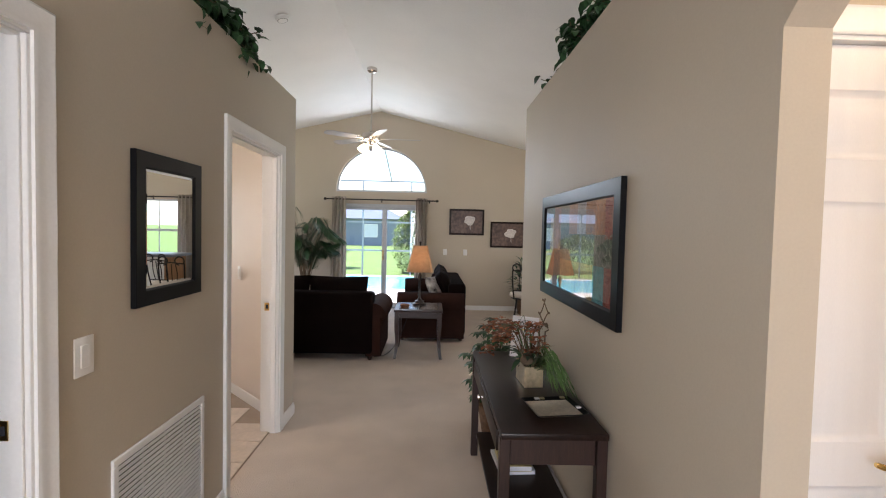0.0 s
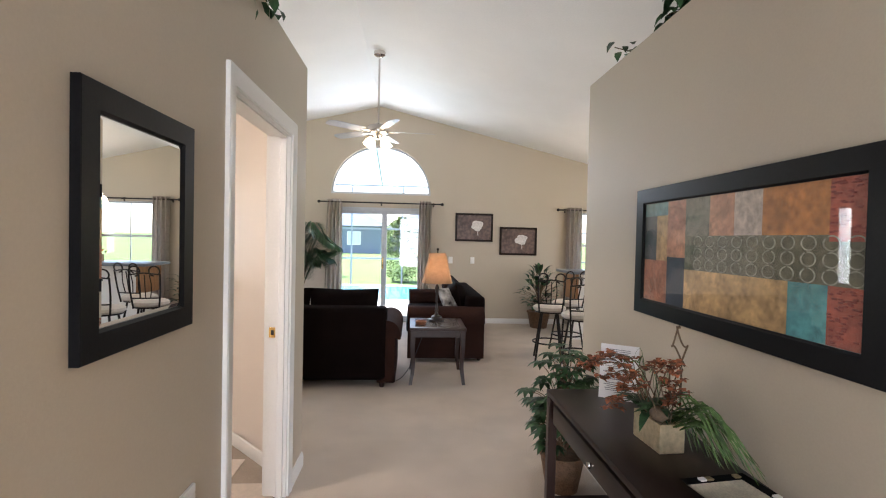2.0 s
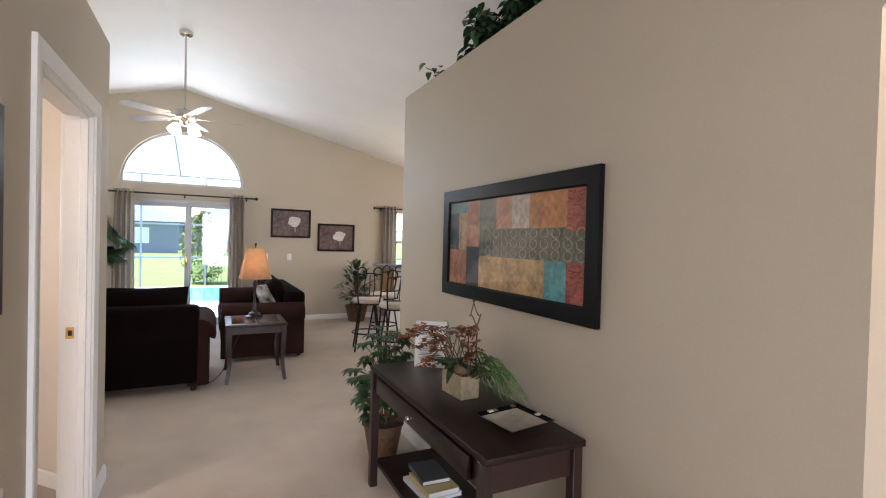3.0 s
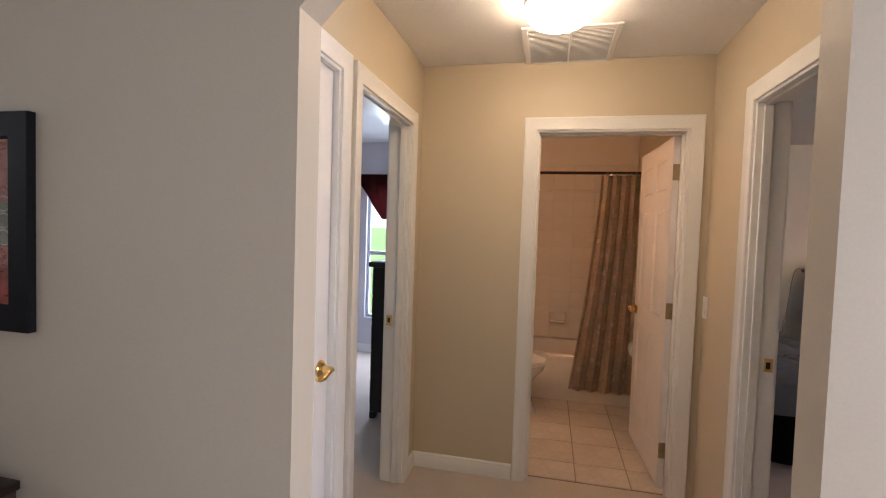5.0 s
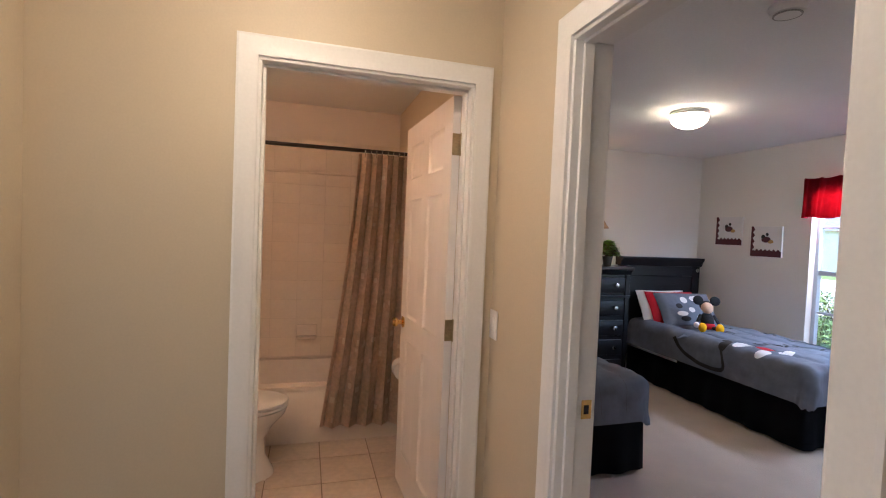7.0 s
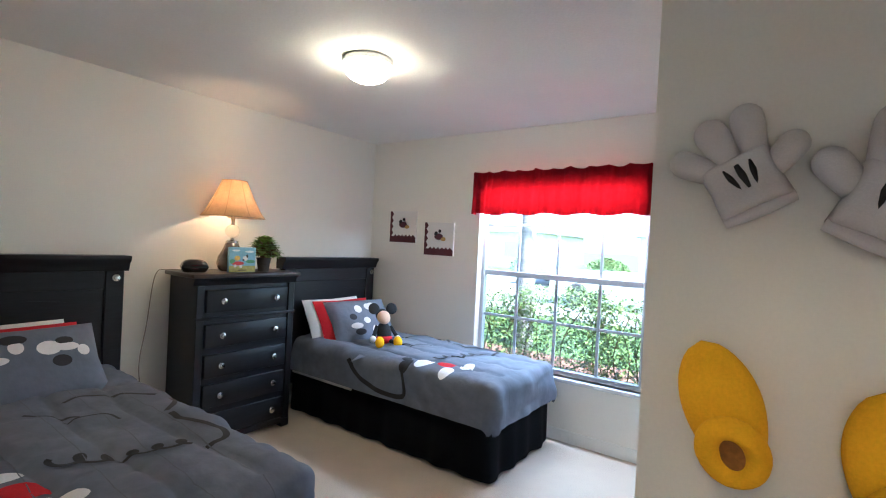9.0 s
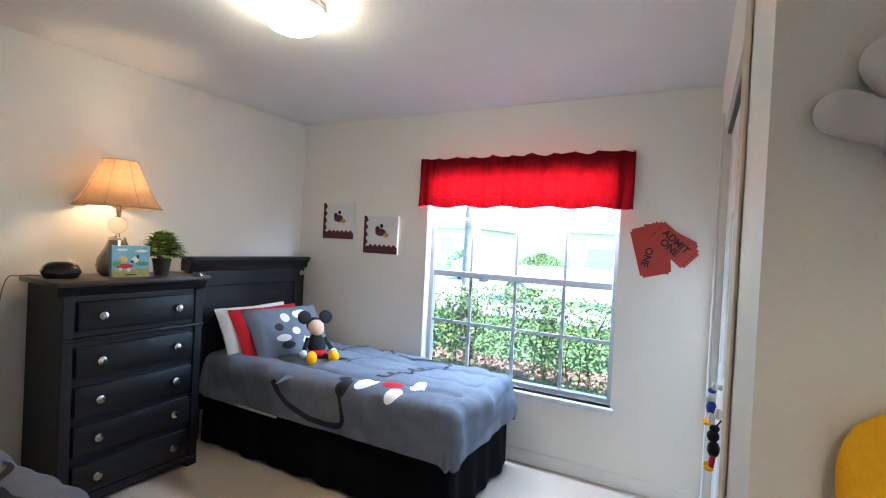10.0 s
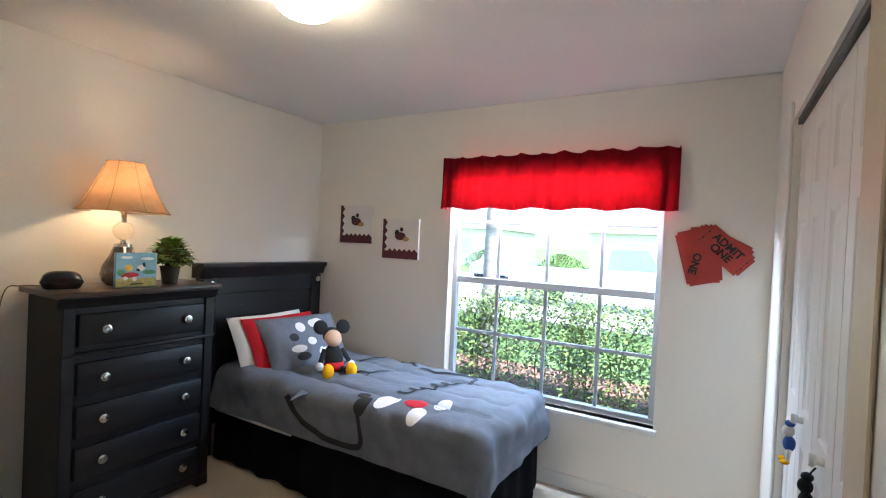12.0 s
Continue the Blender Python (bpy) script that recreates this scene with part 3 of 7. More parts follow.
struct("trim", box(CLOSET_X - 0.06, CLOSET_X - 0.012, -3.278, -2.122, 2.004, 2.028, 0.001, 1), mat("dark_steel_track", (0.06, 0.06, 0.065), 0.4, 0.8), "dark metal bifold door track", "door track")
# The shade on this strip of wall is put in as a tan board.
struct("trim", box(CLOSET_X + 0.001, CLOSET_X + 0.009, -2.118, -1.975, 0, 2.10, 0.003, 1), TAN, "flat strip beside the closet opening, tan for its shade", "trim")
struct("trim", box(CLOSET_X + 0.001, CLOSET_X + 0.012, -3.345, -3.283, 0, 2.10, 0.003, 1), TRIM, "flat white board beside the closet opening", "trim")
east(False)


def switch(x, y, z, nx, ny, w=0.072, h=0.115, label="white rocker light switch on the wall", toggle=True):
    r = math.degrees(math.atan2(ny, nx)) - 90
    o = thing("light_switch" if toggle else "wall_outlet", label, "switch" if toggle else "outlet", x, y, z, r + 180)
    part("plate", box(-w / 2, w / 2, -0.006, 0, -h / 2, h / 2, 0.003, 2), PLASTIC, o)
    if toggle:
        part("rocker", box(-w * 0.23, w * 0.23, -0.010, -0.005, -h * 0.29, h * 0.29, 0.002, 1), PLASTIC, o)
    else:
        for s in (-1, 1):
            part("socket", box(-0.017, 0.017, -0.009, -0.005, s * 0.02 - 0.014, s * 0.02 + 0.014, 0.004, 2), PLASTIC, o)
    return o


switch(HALL_L, 1.66, 1.085, 1, 0, 0.085, 0.125)
switch(0.205, FAR, 1.10, 0, -1)
switch(0.588, FAR, 1.10, 0, -1)
switch(-1.72, 4.31, 1.1, -0.75, -0.66)
east()
switch(2.676, V_S, 1.084, 0, 1)
east(False)

# return-air grille low on the hall wall
vent = thing("wall_vent", "white slatted return-air grille low on the wall", "vent", HALL_L, 2.115, 0.407)
bm = BM()
for a in ((-0.33, 0.33, -0.275, -0.245), (-0.33, 0.33, 0.245, 0.275), (-0.33, -0.30, -0.245, 0.245), (0.30, 0.33, -0.245, 0.245)):
    bx(bm, 0, 0.012, a[0], a[1], a[2], a[3], 0.003, 1)
part("frame", bm, PLASTIC, vent)
# Dark sheet whose colour stands in for the shade between the slats.
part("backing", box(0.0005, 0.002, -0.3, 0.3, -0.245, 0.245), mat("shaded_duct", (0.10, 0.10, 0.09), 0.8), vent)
slat = box(-0.007, 0.007, -0.30, 0.30, -0.0012, 0.0012)
bmesh.ops.rotate(slat, cent=(0, 0, 0), matrix=Matrix.Rotation(radians(22), 3, "Y"), verts=slat.verts[:])
first = part("slat", slat, PLASTIC, vent, m=pose(0.006, 0, -0.237))
for i in range(1, 25):
    o = new("slat", first.data)
    o.parent = vent
    o.matrix_basis = pose(0.006, 0, -0.237 + 0.0196 * i)
for yy in (-0.15, 0.0, 0.15):
    part("rib", box(0.002, 0.005, yy - 0.003, yy + 0.003, -0.245, 0.245), PLASTIC, vent)

# ceiling grille in the vestibule
east()
cv = thing("ceiling_vent", "white slatted return grille in the ceiling", "vent", 2.487, 0.515, LOW)
bm = BM()
for a in ((-0.245, 0.245, -0.23, -0.20), (-0.245, 0.245, 0.20, 0.23), (-0.245, -0.215, -0.2, 0.2), (0.215, 0.245, -0.2, 0.2)):
    bx(bm, a[0], a[1], a[2], a[3], -0.012, 0.0, 0.003, 1)
part("frame", bm, PLASTIC, cv)
# Grey sheet with the duct's dimness put into its colour.
part("backing", box(-0.215, 0.215, -0.2, 0.2, -0.002, 0.0005), mat("dim_duct", (0.40, 0.39, 0.36), 0.8), cv)
slat = box(-0.006, 0.006, -0.2, 0.2, -0.001, 0.001)
bmesh.ops.rotate(slat, cent=(0, 0, 0), matrix=Matrix.Rotation(radians(-35), 3, "Y"), verts=slat.verts[:])
first = part("slat", slat, PLASTIC, cv, m=pose(-0.205, 0, -0.007))
for i in range(1, 28):
    o = new("slat", first.data)
    o.parent = cv
    o.matrix_basis = pose(-0.205 + 0.0152 * i, 0, -0.007)
part("rib", box(-0.215, 0.215, -0.004, 0.004, -0.013, -0.005), PLASTIC, cv)


def dome_light(x, y, z, strength, col, r=0.14):
    o = thing("ceiling_light", "lit frosted glass dome light on a white ceiling base", "ceiling light", x, y, z)
    bm = BM()
    lathe(bm, [(0, 0), (r * 0.98, 0), (r * 1.02, -0.01), (r * 1.0, -0.028), (r * 0.9, -0.03), (0, -0.03)], 32)
    part("base", bm, PLASTIC, o)
    bm = BM()
    lathe(bm, [(r * 0.93, -0.03), (r * 0.98, -0.045), (r * 0.93, -0.07), (r * 0.75, -0.095), (r * 0.45, -0.113), (0, -0.12)], 32)
    part("glass_dome", bm, glow("lit_frosted_glass_%g" % strength, col, strength), o)


dome_light(2.0, 0.575, LOW, 11, (1.0, 0.74, 0.45))
dome_light(3.86, -2.22, LOW, 8, (1.0, 0.76, 0.46), 0.13)
east(False)
# Out of view; added to light the hall bathroom behind its doorway.
dome_light(-2.3, 2.9, LOW, 20, (1.0, 0.84, 0.68))


def smoke_detector(x, y, z, tilt=0):
    o = thing("smoke_detector", "round white smoke detector on the ceiling", "smoke detector", x, y, z)
    o.matrix_basis = Matrix.Translation(ORIGIN) @ pose(x, y, z, 0, tilt, 0)
    bm = BM()
    lathe(bm, [(0, 0), (0.068, 0), (0.07, -0.012), (0.062, -0.02), (0.06, -0.034), (0.035, -0.042), (0, -0.042)], 28)
    part("body", bm, PLASTIC, o)
    bm = BM()
    lathe(bm, [(0.045, -0.0375), (0.052, -0.037), (0.052, -0.0395), (0.045, -0.041)], 28)
    part("ring", bm, mat("dim_duct", (0.40, 0.39, 0.36), 0.8), o)


smoke_detector(-1.58, 4.95, roof_z(-1.58) - 0.003, -14)
east()
smoke_detector(2.424, -1.342, LOW)
east(False)

# ---------------------------------------------------------------- hall things


def frame_thing(name, label, cat, w, h, fw, th, fm, inner=0.012):
    """A picture or mirror frame in the local x-z plane, its front towards -y, centred on the origin's plane."""
    o = thing(name, label, cat)
    bm = BM()
    prof = [(0, 0), (0, -th + 0.002), (0.002, -th), (fw * 0.9, -th), (fw * 0.9 + 0.003, -th + 0.004), (fw, -th * 0.62), (fw, 0)]
    loops = []
    for of, d in prof:
        loops.append([bm.verts.new(p) for p in ((-w / 2 + of, d, -h / 2 + of), (w / 2 - of, d, -h / 2 + of), (w / 2 - of, d, h / 2 - of), (-w / 2 + of, d, h / 2 - of))])
    for a, b in zip(loops, loops[1:]):
        for i in range(4):
            bm.faces.new((a[i], a[(i + 1) % 4], b[(i + 1) % 4], b[i]))
    for i in range(4):
        bm.faces.new((loops[-1][i], loops[-1][(i + 1) % 4], loops[0][(i + 1) % 4], loops[0][i]))
    bmesh.ops.recalc_face_normals(bm, faces=bm.faces[:])
    part("frame", bm, fm, o, angle=8)
    return o


MIRROR = bpy.data.materials.new("silvered_mirror")
MIRROR.use_nodes = True
_p = MIRROR.node_tree.nodes["Principled BSDF"]
_p.inputs["Base Color"].default_value, _p.inputs["Metallic"].default_value, _p.inputs["Roughness"].default_value = (0.9, 0.92, 0.92, 1), 1.0, 0.005
mw, mh = 0.488, 0.585
mir = frame_thing("wall_mirror", "wall mirror in a wide black frame on taupe paint", "mirror", mw, mh, 0.064, 0.022, BLKFRAME)
mir.matrix_basis = pose(HALL_L + 0.002, 2.14, 1.489, 0, 0, 90)
a, b = mw / 2 - 0.061, mh / 2 - 0.061
bm = BM()
lo = [bm.verts.new(p) for p in ((-a, -0.012, -b), (a, -0.012, -b), (a, -0.012, b), (-a, -0.012, b))]
k = 0.014
li = [bm.verts.new(p) for p in ((-a + k, -0.0155, -b + k), (a - k, -0.0155, -b + k), (a - k, -0.0155, b - k), (-a + k, -0.0155, b - k))]
for i in range(4):
    bm.faces.new((lo[i], lo[(i + 1) % 4], li[(i + 1) % 4], li[i]))
bm.faces.new(li)
part("mirror_glass", bm, MIRROR, mir, "bevelled silvered glass", angle=2)

# large patchwork print under glass
aw, ah = 1.31, 0.615
art = frame_thing("framed_art", "abstract patchwork art print in a wide black frame", "picture", aw, ah, 0.075, 0.024, BLKFRAME)
art.matrix_basis = pose(HALL_R - 0.002, 2.632, 1.43, 0, 0, -90)


def patch(name, u0, u1, v0, v1, col, d=-0.0105, bump=0.5, rough=0.5):
    u = lambda t: -aw / 2 + 0.07 + t * (aw - 0.14)
    v = lambda t: -ah / 2 + 0.07 + t * (ah - 0.14)
    part("patch", box(u(u0), u(u1), d, -0.004, v(v0), v(v1)), mat(name, col, rough, vary=0.4, scale=9, fine=45, bump=bump, dist=0.004), art)


P_RUST, P_SAND, P_TEAL, P_SLATE, P_OLIVE, P_ORCH, P_PALE = (0.42, 0.17, 0.09), (0.48, 0.31, 0.14), (0.13, 0.27, 0.26), (0.035, 0.05, 0.06), (0.15, 0.15, 0.10), (0.48, 0.2, 0.06), (0.5, 0.42, 0.36)
for i, (u0, u1, v0, v1, c) in enumerate([
    (0, 0.18, 0.86, 1, "teal"), (0, 0.10, 0.42, 0.86, "slate"), (0.10, 0.18, 0.42, 0.86, "sand"), (0, 0.18, 0, 0.42, "rust"), (0.18, 0.30, 0.72, 1, "orch2"), (0.18, 0.30, 0.46, 0.72, "rust2"),
    (0.18, 0.30, 0, 0.46, "slate2"), (0.30, 0.44, 0.66, 1, "olive2"), (0.44, 0.56, 0.66, 1, "rust2"), (0.56, 0.68, 0.66, 1, "pale"), (0.68, 0.90, 0.66, 1, "orch"), (0.90, 1, 0.62, 1, "red"),
    (0.30, 1, 0.36, 0.66, "olive"), (0.30, 0.78, 0, 0.36, "gold"), (0.78, 0.90, 0, 0.36, "teal2"), (0.90, 1, 0, 0.36, "red")]):
    cols = dict(teal=P_TEAL, slate=P_SLATE, sand=P_SAND, rust=P_RUST, orch=P_ORCH, orch2=(0.45, 0.2, 0.13), rust2=(0.5, 0.25, 0.15), slate2=(0.03, 0.04, 0.06), olive2=(0.2, 0.19, 0.14), pale=P_PALE, red=(0.4, 0.09, 0.06), olive=P_OLIVE, gold=(0.55, 0.36, 0.16), teal2=(0.1, 0.33, 0.35))
    patch("art_" + c, u0, u1, min(v0, 0.99), min(v1, 1), cols[c], -0.0105 - 0.0006 * (i % 3))
bm = BM()
for i in range(10):
    for j in range(3):
        cx = -aw / 2 + 0.07 + (0.38 + i * 0.066) * (aw - 0.14)
        cz = -ah / 2 + 0.07 + (0.41 + j * 0.1) * (ah - 0.14)
        pts = [(cx + 0.026 * math.cos(t), -0.0128, cz + 0.021 * math.sin(t)) for t in np.linspace(0.3 * i, 0.3 * i + 5.9, 18)]
        tube(bm, pts, 0.0022, 5)
part("painted_rings", bm, mat("grey_ring_paint", (0.32, 0.32, 0.25), 0.6, vary=0.4, scale=30), art, "pale grey painted rings")
bm = BM()
rnd = random.Random(5)
for (u0, u1, v0, v1) in ((0.9, 1, 0.64, 1), (0.9, 1, 0, 0.36)):
    for i in range(46):
        cx = -aw / 2 + 0.07 + rnd.uniform(u0 + 0.006, u1 - 0.006) * (aw - 0.14)
        cz = -ah / 2 + 0.07 + rnd.uniform(v0 + 0.02, v1 - 0.02) * (ah - 0.14)
        bx(bm, cx - 0.008, cx + 0.008, -0.0135, -0.011, cz - 0.003, cz + 0.003, 0.001, 1)
tagged(part("painted_dabs", bm, mat("art_dab_red", (0.26, 0.05, 0.04), 0.6, vary=0.3), art), kind="stuff")
glz = glassmat("picture_glass")
gl = part("glazing", box(-aw / 2 + 0.073, aw / 2 - 0.073, -0.0165, -0.0145, -ah / 2 + 0.073, ah / 2 - 0.073), glz, art)
gl.visible_shadow = False

# console table
CT = 0.70
con = thing("console_table", "espresso wooden console table with drawer and lower shelf", "console table", 0.465, 2.67, 0)
LX, LY = 0.22, 0.66
part("tabletop", box(-LX, LX, -LY, LY, CT - 0.028, CT, 0.005, 2), ESPR, con)
for sx in (-1, 1):
    for sy in (-1, 1):
        bm = BM()
        bx(bm, sx * (LX - 0.02) - 0.022, sx * (LX - 0.02) + 0.022, sy * (LY - 0.04) - 0.022, sy * (LY - 0.04) + 0.022, 0, CT - 0.028, 0.003, 1)
        part("leg", bm, ESPR2, con)
for sx in (-1, 1):
    part("apron", box(sx * (LX - 0.03) - 0.01, sx * (LX - 0.03) + 0.01, -LY + 0.062, LY - 0.062, CT - 0.145, CT - 0.029, 0.002, 1), ESPR2, con)
for sy in (-1, 1):
    part("apron", box(-LX + 0.043, LX - 0.043, sy * (LY - 0.045) - 0.01, sy * (LY - 0.045) + 0.01, CT - 0.145, CT - 0.029, 0.002, 1), ESPR2, con)
dr = part("drawer", box(-LX - 0.002, -LX + 0.018, -LY + 0.13, LY - 0.13, CT - 0.132, CT - 0.04, 0.004, 2), ESPR, con)
bm = BM()
lathe(bm, [(0, 0), (0.007, 0), (0.006, 0.012), (0.013, 0.02), (0.012, 0.028), (0, 0.031)], 16, m=Matrix.Translation((-LX - 0.001, 0, CT - 0.086)) @ Matrix.Rotation(radians(-90), 4, "Y"))
part("drawer_knob", bm, NICKEL, dr, "small nickel knob")
part("shelf", box(-LX + 0.03, LX - 0.03, -LY + 0.03, LY - 0.03, 0.13, 0.152, 0.003, 1), ESPR, con)

# square plate
pl = thing("plate", "square cream plate with a black patterned rim", "plate", 0.515, 2.24, CT, 8)
pl.matrix_basis = pl.matrix_basis @ Matrix.Scale(0.84, 4)
bm = BM()
grid(bm, 14, 14, lambda u, v: (0.14 * (2 * u - 1), 0.135 * (2 * v - 1), 0.006 + 0.032 * max(abs(2 * u - 1), abs(2 * v - 1)) ** 4))
for f in bm.faces:
    c = f.calc_center_median()
    f.material_index = 1 if max(abs(c.x / 0.14), abs(c.y / 0.135)) > 0.85 else 0
bmesh.ops.solidify(bm, geom=bm.faces[:], thickness=0.006)
CREAMG = mat("cream_crackle_glaze", (0.74, 0.68, 0.55), 0.2, vary=0.15, scale=20, fine=120, bump=0.1)
part("dish", bm, [CREAMG, BLKFRAME], pl)
for i, (x, y, c) in enumerate(((-0.05, 0.122, WHITEC), (-0.02, 0.122, AGED), (0.1, 0.122, AGED), (0.127, -0.03, WHITEC))):
    part("rim_square", box(x - 0.013, x + 0.013, y - 0.011, y + 0.011, 0.032, 0.039, 0.001, 1), c, pl)


def leaf_blade(bm, base, direction, length, width, droop=0.3, up=Vector((0, 0, 1)), n=4, mi=0, fold=0.15):
    """A pointed leaf of 2n faces, bent down and folded along its midrib."""
    dirn = direction.normalized()
    side = dirn.cross(up)
    side = side.normalized() if side.length > 1e-3 else Vector((1, 0, 0))
    nrm = side.cross(dirn)
    prev = None
    for i in range(n + 1):
        t = i / n
        c = base + dirn * length * t + nrm * (0.12 * math.sin(math.pi * t) - droop * t * t) * length
        w = width * 0.5 * (math.sin(math.pi * min(1, t * 0.92 + 0.08)) ** 0.8)
        row = (bm.verts.new(c - side * w + nrm * fold * w), bm.verts.new(c), bm.verts.new(c + side * w + nrm * fold * w))
        if prev:
            for k in (0, 1):
                f = bm.faces.new((prev[k], row[k], row[k + 1], prev[k + 1]))
                f.material_index = mi
        prev = row
    return bm


def rdir(rnd, up=0.3):
    a = rnd.uniform(0, 2 * math.pi)
    return Vector((math.cos(a), math.sin(a), rnd.uniform(-0.3, 1) * up)).normalized()


# flower arrangement on the console
fl = thing("flower_arrangement", "artificial rust-coloured orchids and grass in a gold box", "flower arrangement", 0.49, 2.665, CT, 4)
GOLD = mat("champagne_gold_leaf", (0.62, 0.50, 0.32), 0.34, 0.6, vary=0.2, scale=12, fine=60, bump=0.2)
bm = BM()
for a in ((-0.05, 0.05, -0.09, -0.082), (-0.05, 0.05, 0.082, 0.09), (-0.05, -0.042, -0.082, 0.082), (0.042, 0.05, -0.082, 0.082)):
    bx(bm, *a, 0, 0.108, 0.002, 1)
bx(bm, -0.042, 0.042, -0.082, 0.082, 0, 0.1)
part("planter_box", bm, GOLD, fl, "champagne gold planter box")
rnd = random.Random(11)
bm = BM()
for i in range(62):
    L = rnd.uniform(0.16, 0.36)
    b0 = Vector((rnd.uniform(0.0, 0.04), rnd.uniform(-0.12, 0.02), 0.1))
    h = rnd.uniform(0.06, 0.14)
    if i % 4 == 0:
        b0.y += 0.12
        e = b0 + Vector((rnd.uniform(-0.12, 0.08), rnd.uniform(-0.1, 0.12), rnd.uniform(0.1, 0.2)))
    else:
        e = b0 + Vector((rnd.uniform(0.02, 0.11), -L * rnd.uniform(0.6, 1), -rnd.uniform(0.02, 0.09)))
    e.x = min(e.x, 0.16)
    mid = (b0 + e) / 2 + Vector((0, 0, h))
    tube(bm, curve([b0, mid, e], 4), [0.003, 0.0032, 0.0034, 0.0034, 0.0032, 0.003, 0.0025, 0.0018, 0.0006], 4, flat=0.3)
tagged(part("grass", bm, leafmat("grass_blade", (0.07, 0.13, 0.035)), fl), kind="stuff")
bm = BM()
tips = []
for i in range(12):
    a = rnd.uniform(0.5, 5.8)
    b0 = Vector((rnd.uniform(-0.03, 0.03), rnd.uniform(-0.1, 0.12), 0.1))
    e = b0 + Vector((-0.05 - 0.16 * abs(math.cos(a)) * (1 if i % 3 else -0.6), 0.20 * math.sin(a) + 0.02, rnd.uniform(0.1, 0.24)))
    e.x = min(e.x, 0.12)
    pts = curve([b0, (b0 + e) / 2 + Vector((0, 0, 0.09)), e, e + Vector((-0.05, 0.05 * math.sin(a), -0.03))], 4)
    tube(bm, pts, 0.0025, 5)
    tips += pts[4:]
part("flower_stem", bm, STEM, fl)
bm = BM()
for p in tips:
    for k in range(rnd.choice((0, 1, 1, 2))):
        c = p + Vector((rnd.uniform(-0.025, 0.025), rnd.uniform(-0.025, 0.025), rnd.uniform(-0.02, 0.02)))
        for q in range(5):
            leaf_blade(bm, c, rdir(rnd, 0.8), rnd.uniform(0.018, 0.034), 0.024, 0.2, n=2)
tagged(part("petals", bm, leafmat("rust_petal", (0.30, 0.10, 0.045), 0.6, 0.7), fl, "rust orange petals"), kind="stuff")
bm = BM()
for i in range(30):
    b0 = Vector((rnd.uniform(-0.03, 0.03), rnd.uniform(-0.05, 0.13), 0.11))
    dd = rdir(rnd, 0.9) + Vector((0, 0.3, 0.25))
    dd.x = min(dd.x, 0.5)
    leaf_blade(bm, b0, dd, rnd.uniform(0.09, 0.17), 0.035, 0.5, n=5)
tagged(part("leaves", bm, LEAF, fl), kind="stuff")
bm = BM()
for s, (x, y) in enumerate(((0.06, 0.03), (0.075, -0.02))):
    pts = [Vector((x, y, 0.1 + 0.02 * i)) for i in range(10)]
    for i in range(40):
        t = i / 40
        pts.append(Vector((x + 0.035 * (1 - 0.5 * t) * math.sin(9 * t + s * 2), y + 0.04 * math.cos(8 * t) * (1 - 0.3 * t) - 0.04 * (s == 0), 0.28 + 0.17 * t + 0.02 * math.sin(16 * t))))
    tube(bm, pts, 0.0035, 5)
part("curly_twig", bm, STEM, fl, "curled brown willow twig")
bm = BM()
ball(bm, (-0.03, -0.05, 0.135), (0.035, 0.035, 0.028), 12)
part("seed_pod", bm, STEM, fl, "dry brown seed pod")

# notice in a clear stand
no = thing("notice", "white printed notice leaning on the hall wall", "notice", 0.55, 3.16, CT, -32)
part("sheet", box(-0.09, 0.09, -0.001, 0.001, 0, 0.265), mat("paper", (0.78, 0.77, 0.78), 0.6, vary=0.02, bump=0.0), no, m=pose(0, 0, 0, -9))
bm = BM()
rnd = random.Random(3)
for i in range(24):
    z = 0.24 - i * 0.009
    w = rnd.uniform(0.03, 0.075) if i not in (0, 1) else 0.05
    if i % 6 != 5:
        bx(bm, -w, w, -0.0018, -0.0008, z - 0.0016, z + 0.0016)
part("text_line", bm, mat("grey_ink", (0.25, 0.25, 0.28), 0.7, bump=0.0), no, m=pose(0, 0, 0, -9))
part("text_line", box(-0.02, 0.03, -0.0018, -0.0008, 0.175, 0.181), mat("yellow_ink", (0.7, 0.45, 0.02), 0.7, bump=0.0), no, m=pose(0, 0, 0, -9))

# books and papers on the console's shelf
for i, (y, w, dpt, h, z, c, lb) in enumerate(((2.87, 0.2, 0.27, 0.02, 0.152, (0.6, 0.62, 0.66), "pale flat booklet on the console shelf"), (2.85, 0.17, 0.24, 0.03, 0.173, (0.5, 0.42, 0.2), "stack of yellow guide books"), (2.91, 0.15, 0.22, 0.022, 0.204, (0.05, 0.06, 0.08), "dark paperback book on the console shelf"))):
    b = thing("book", lb, "book", 0.45, y, z, rnd.uniform(-8, 8), group="books on the console shelf")
    part("pages", box(-w / 2 + 0.003, w / 2 - 0.003, -dpt / 2 + 0.003, dpt / 2 - 0.003, 0.002, h - 0.002), mat("paper", (0.78, 0.77, 0.78), 0.6), b)
    cm = mat("book_cover_%d" % i, c, 0.4, vary=0.1)
    bm = box(-w / 2, w / 2, -dpt / 2, dpt / 2, 0, 0.002)
    bx(bm, -w / 2, w / 2, -dpt / 2, dpt / 2, h - 0.002, h)
    bx(bm, -w / 2 - 0.002, -w / 2 + 0.001, -dpt / 2, dpt / 2, 0, h)
    part("cover", bm, cm, b)


# ---------------------------------------------------------------- plants


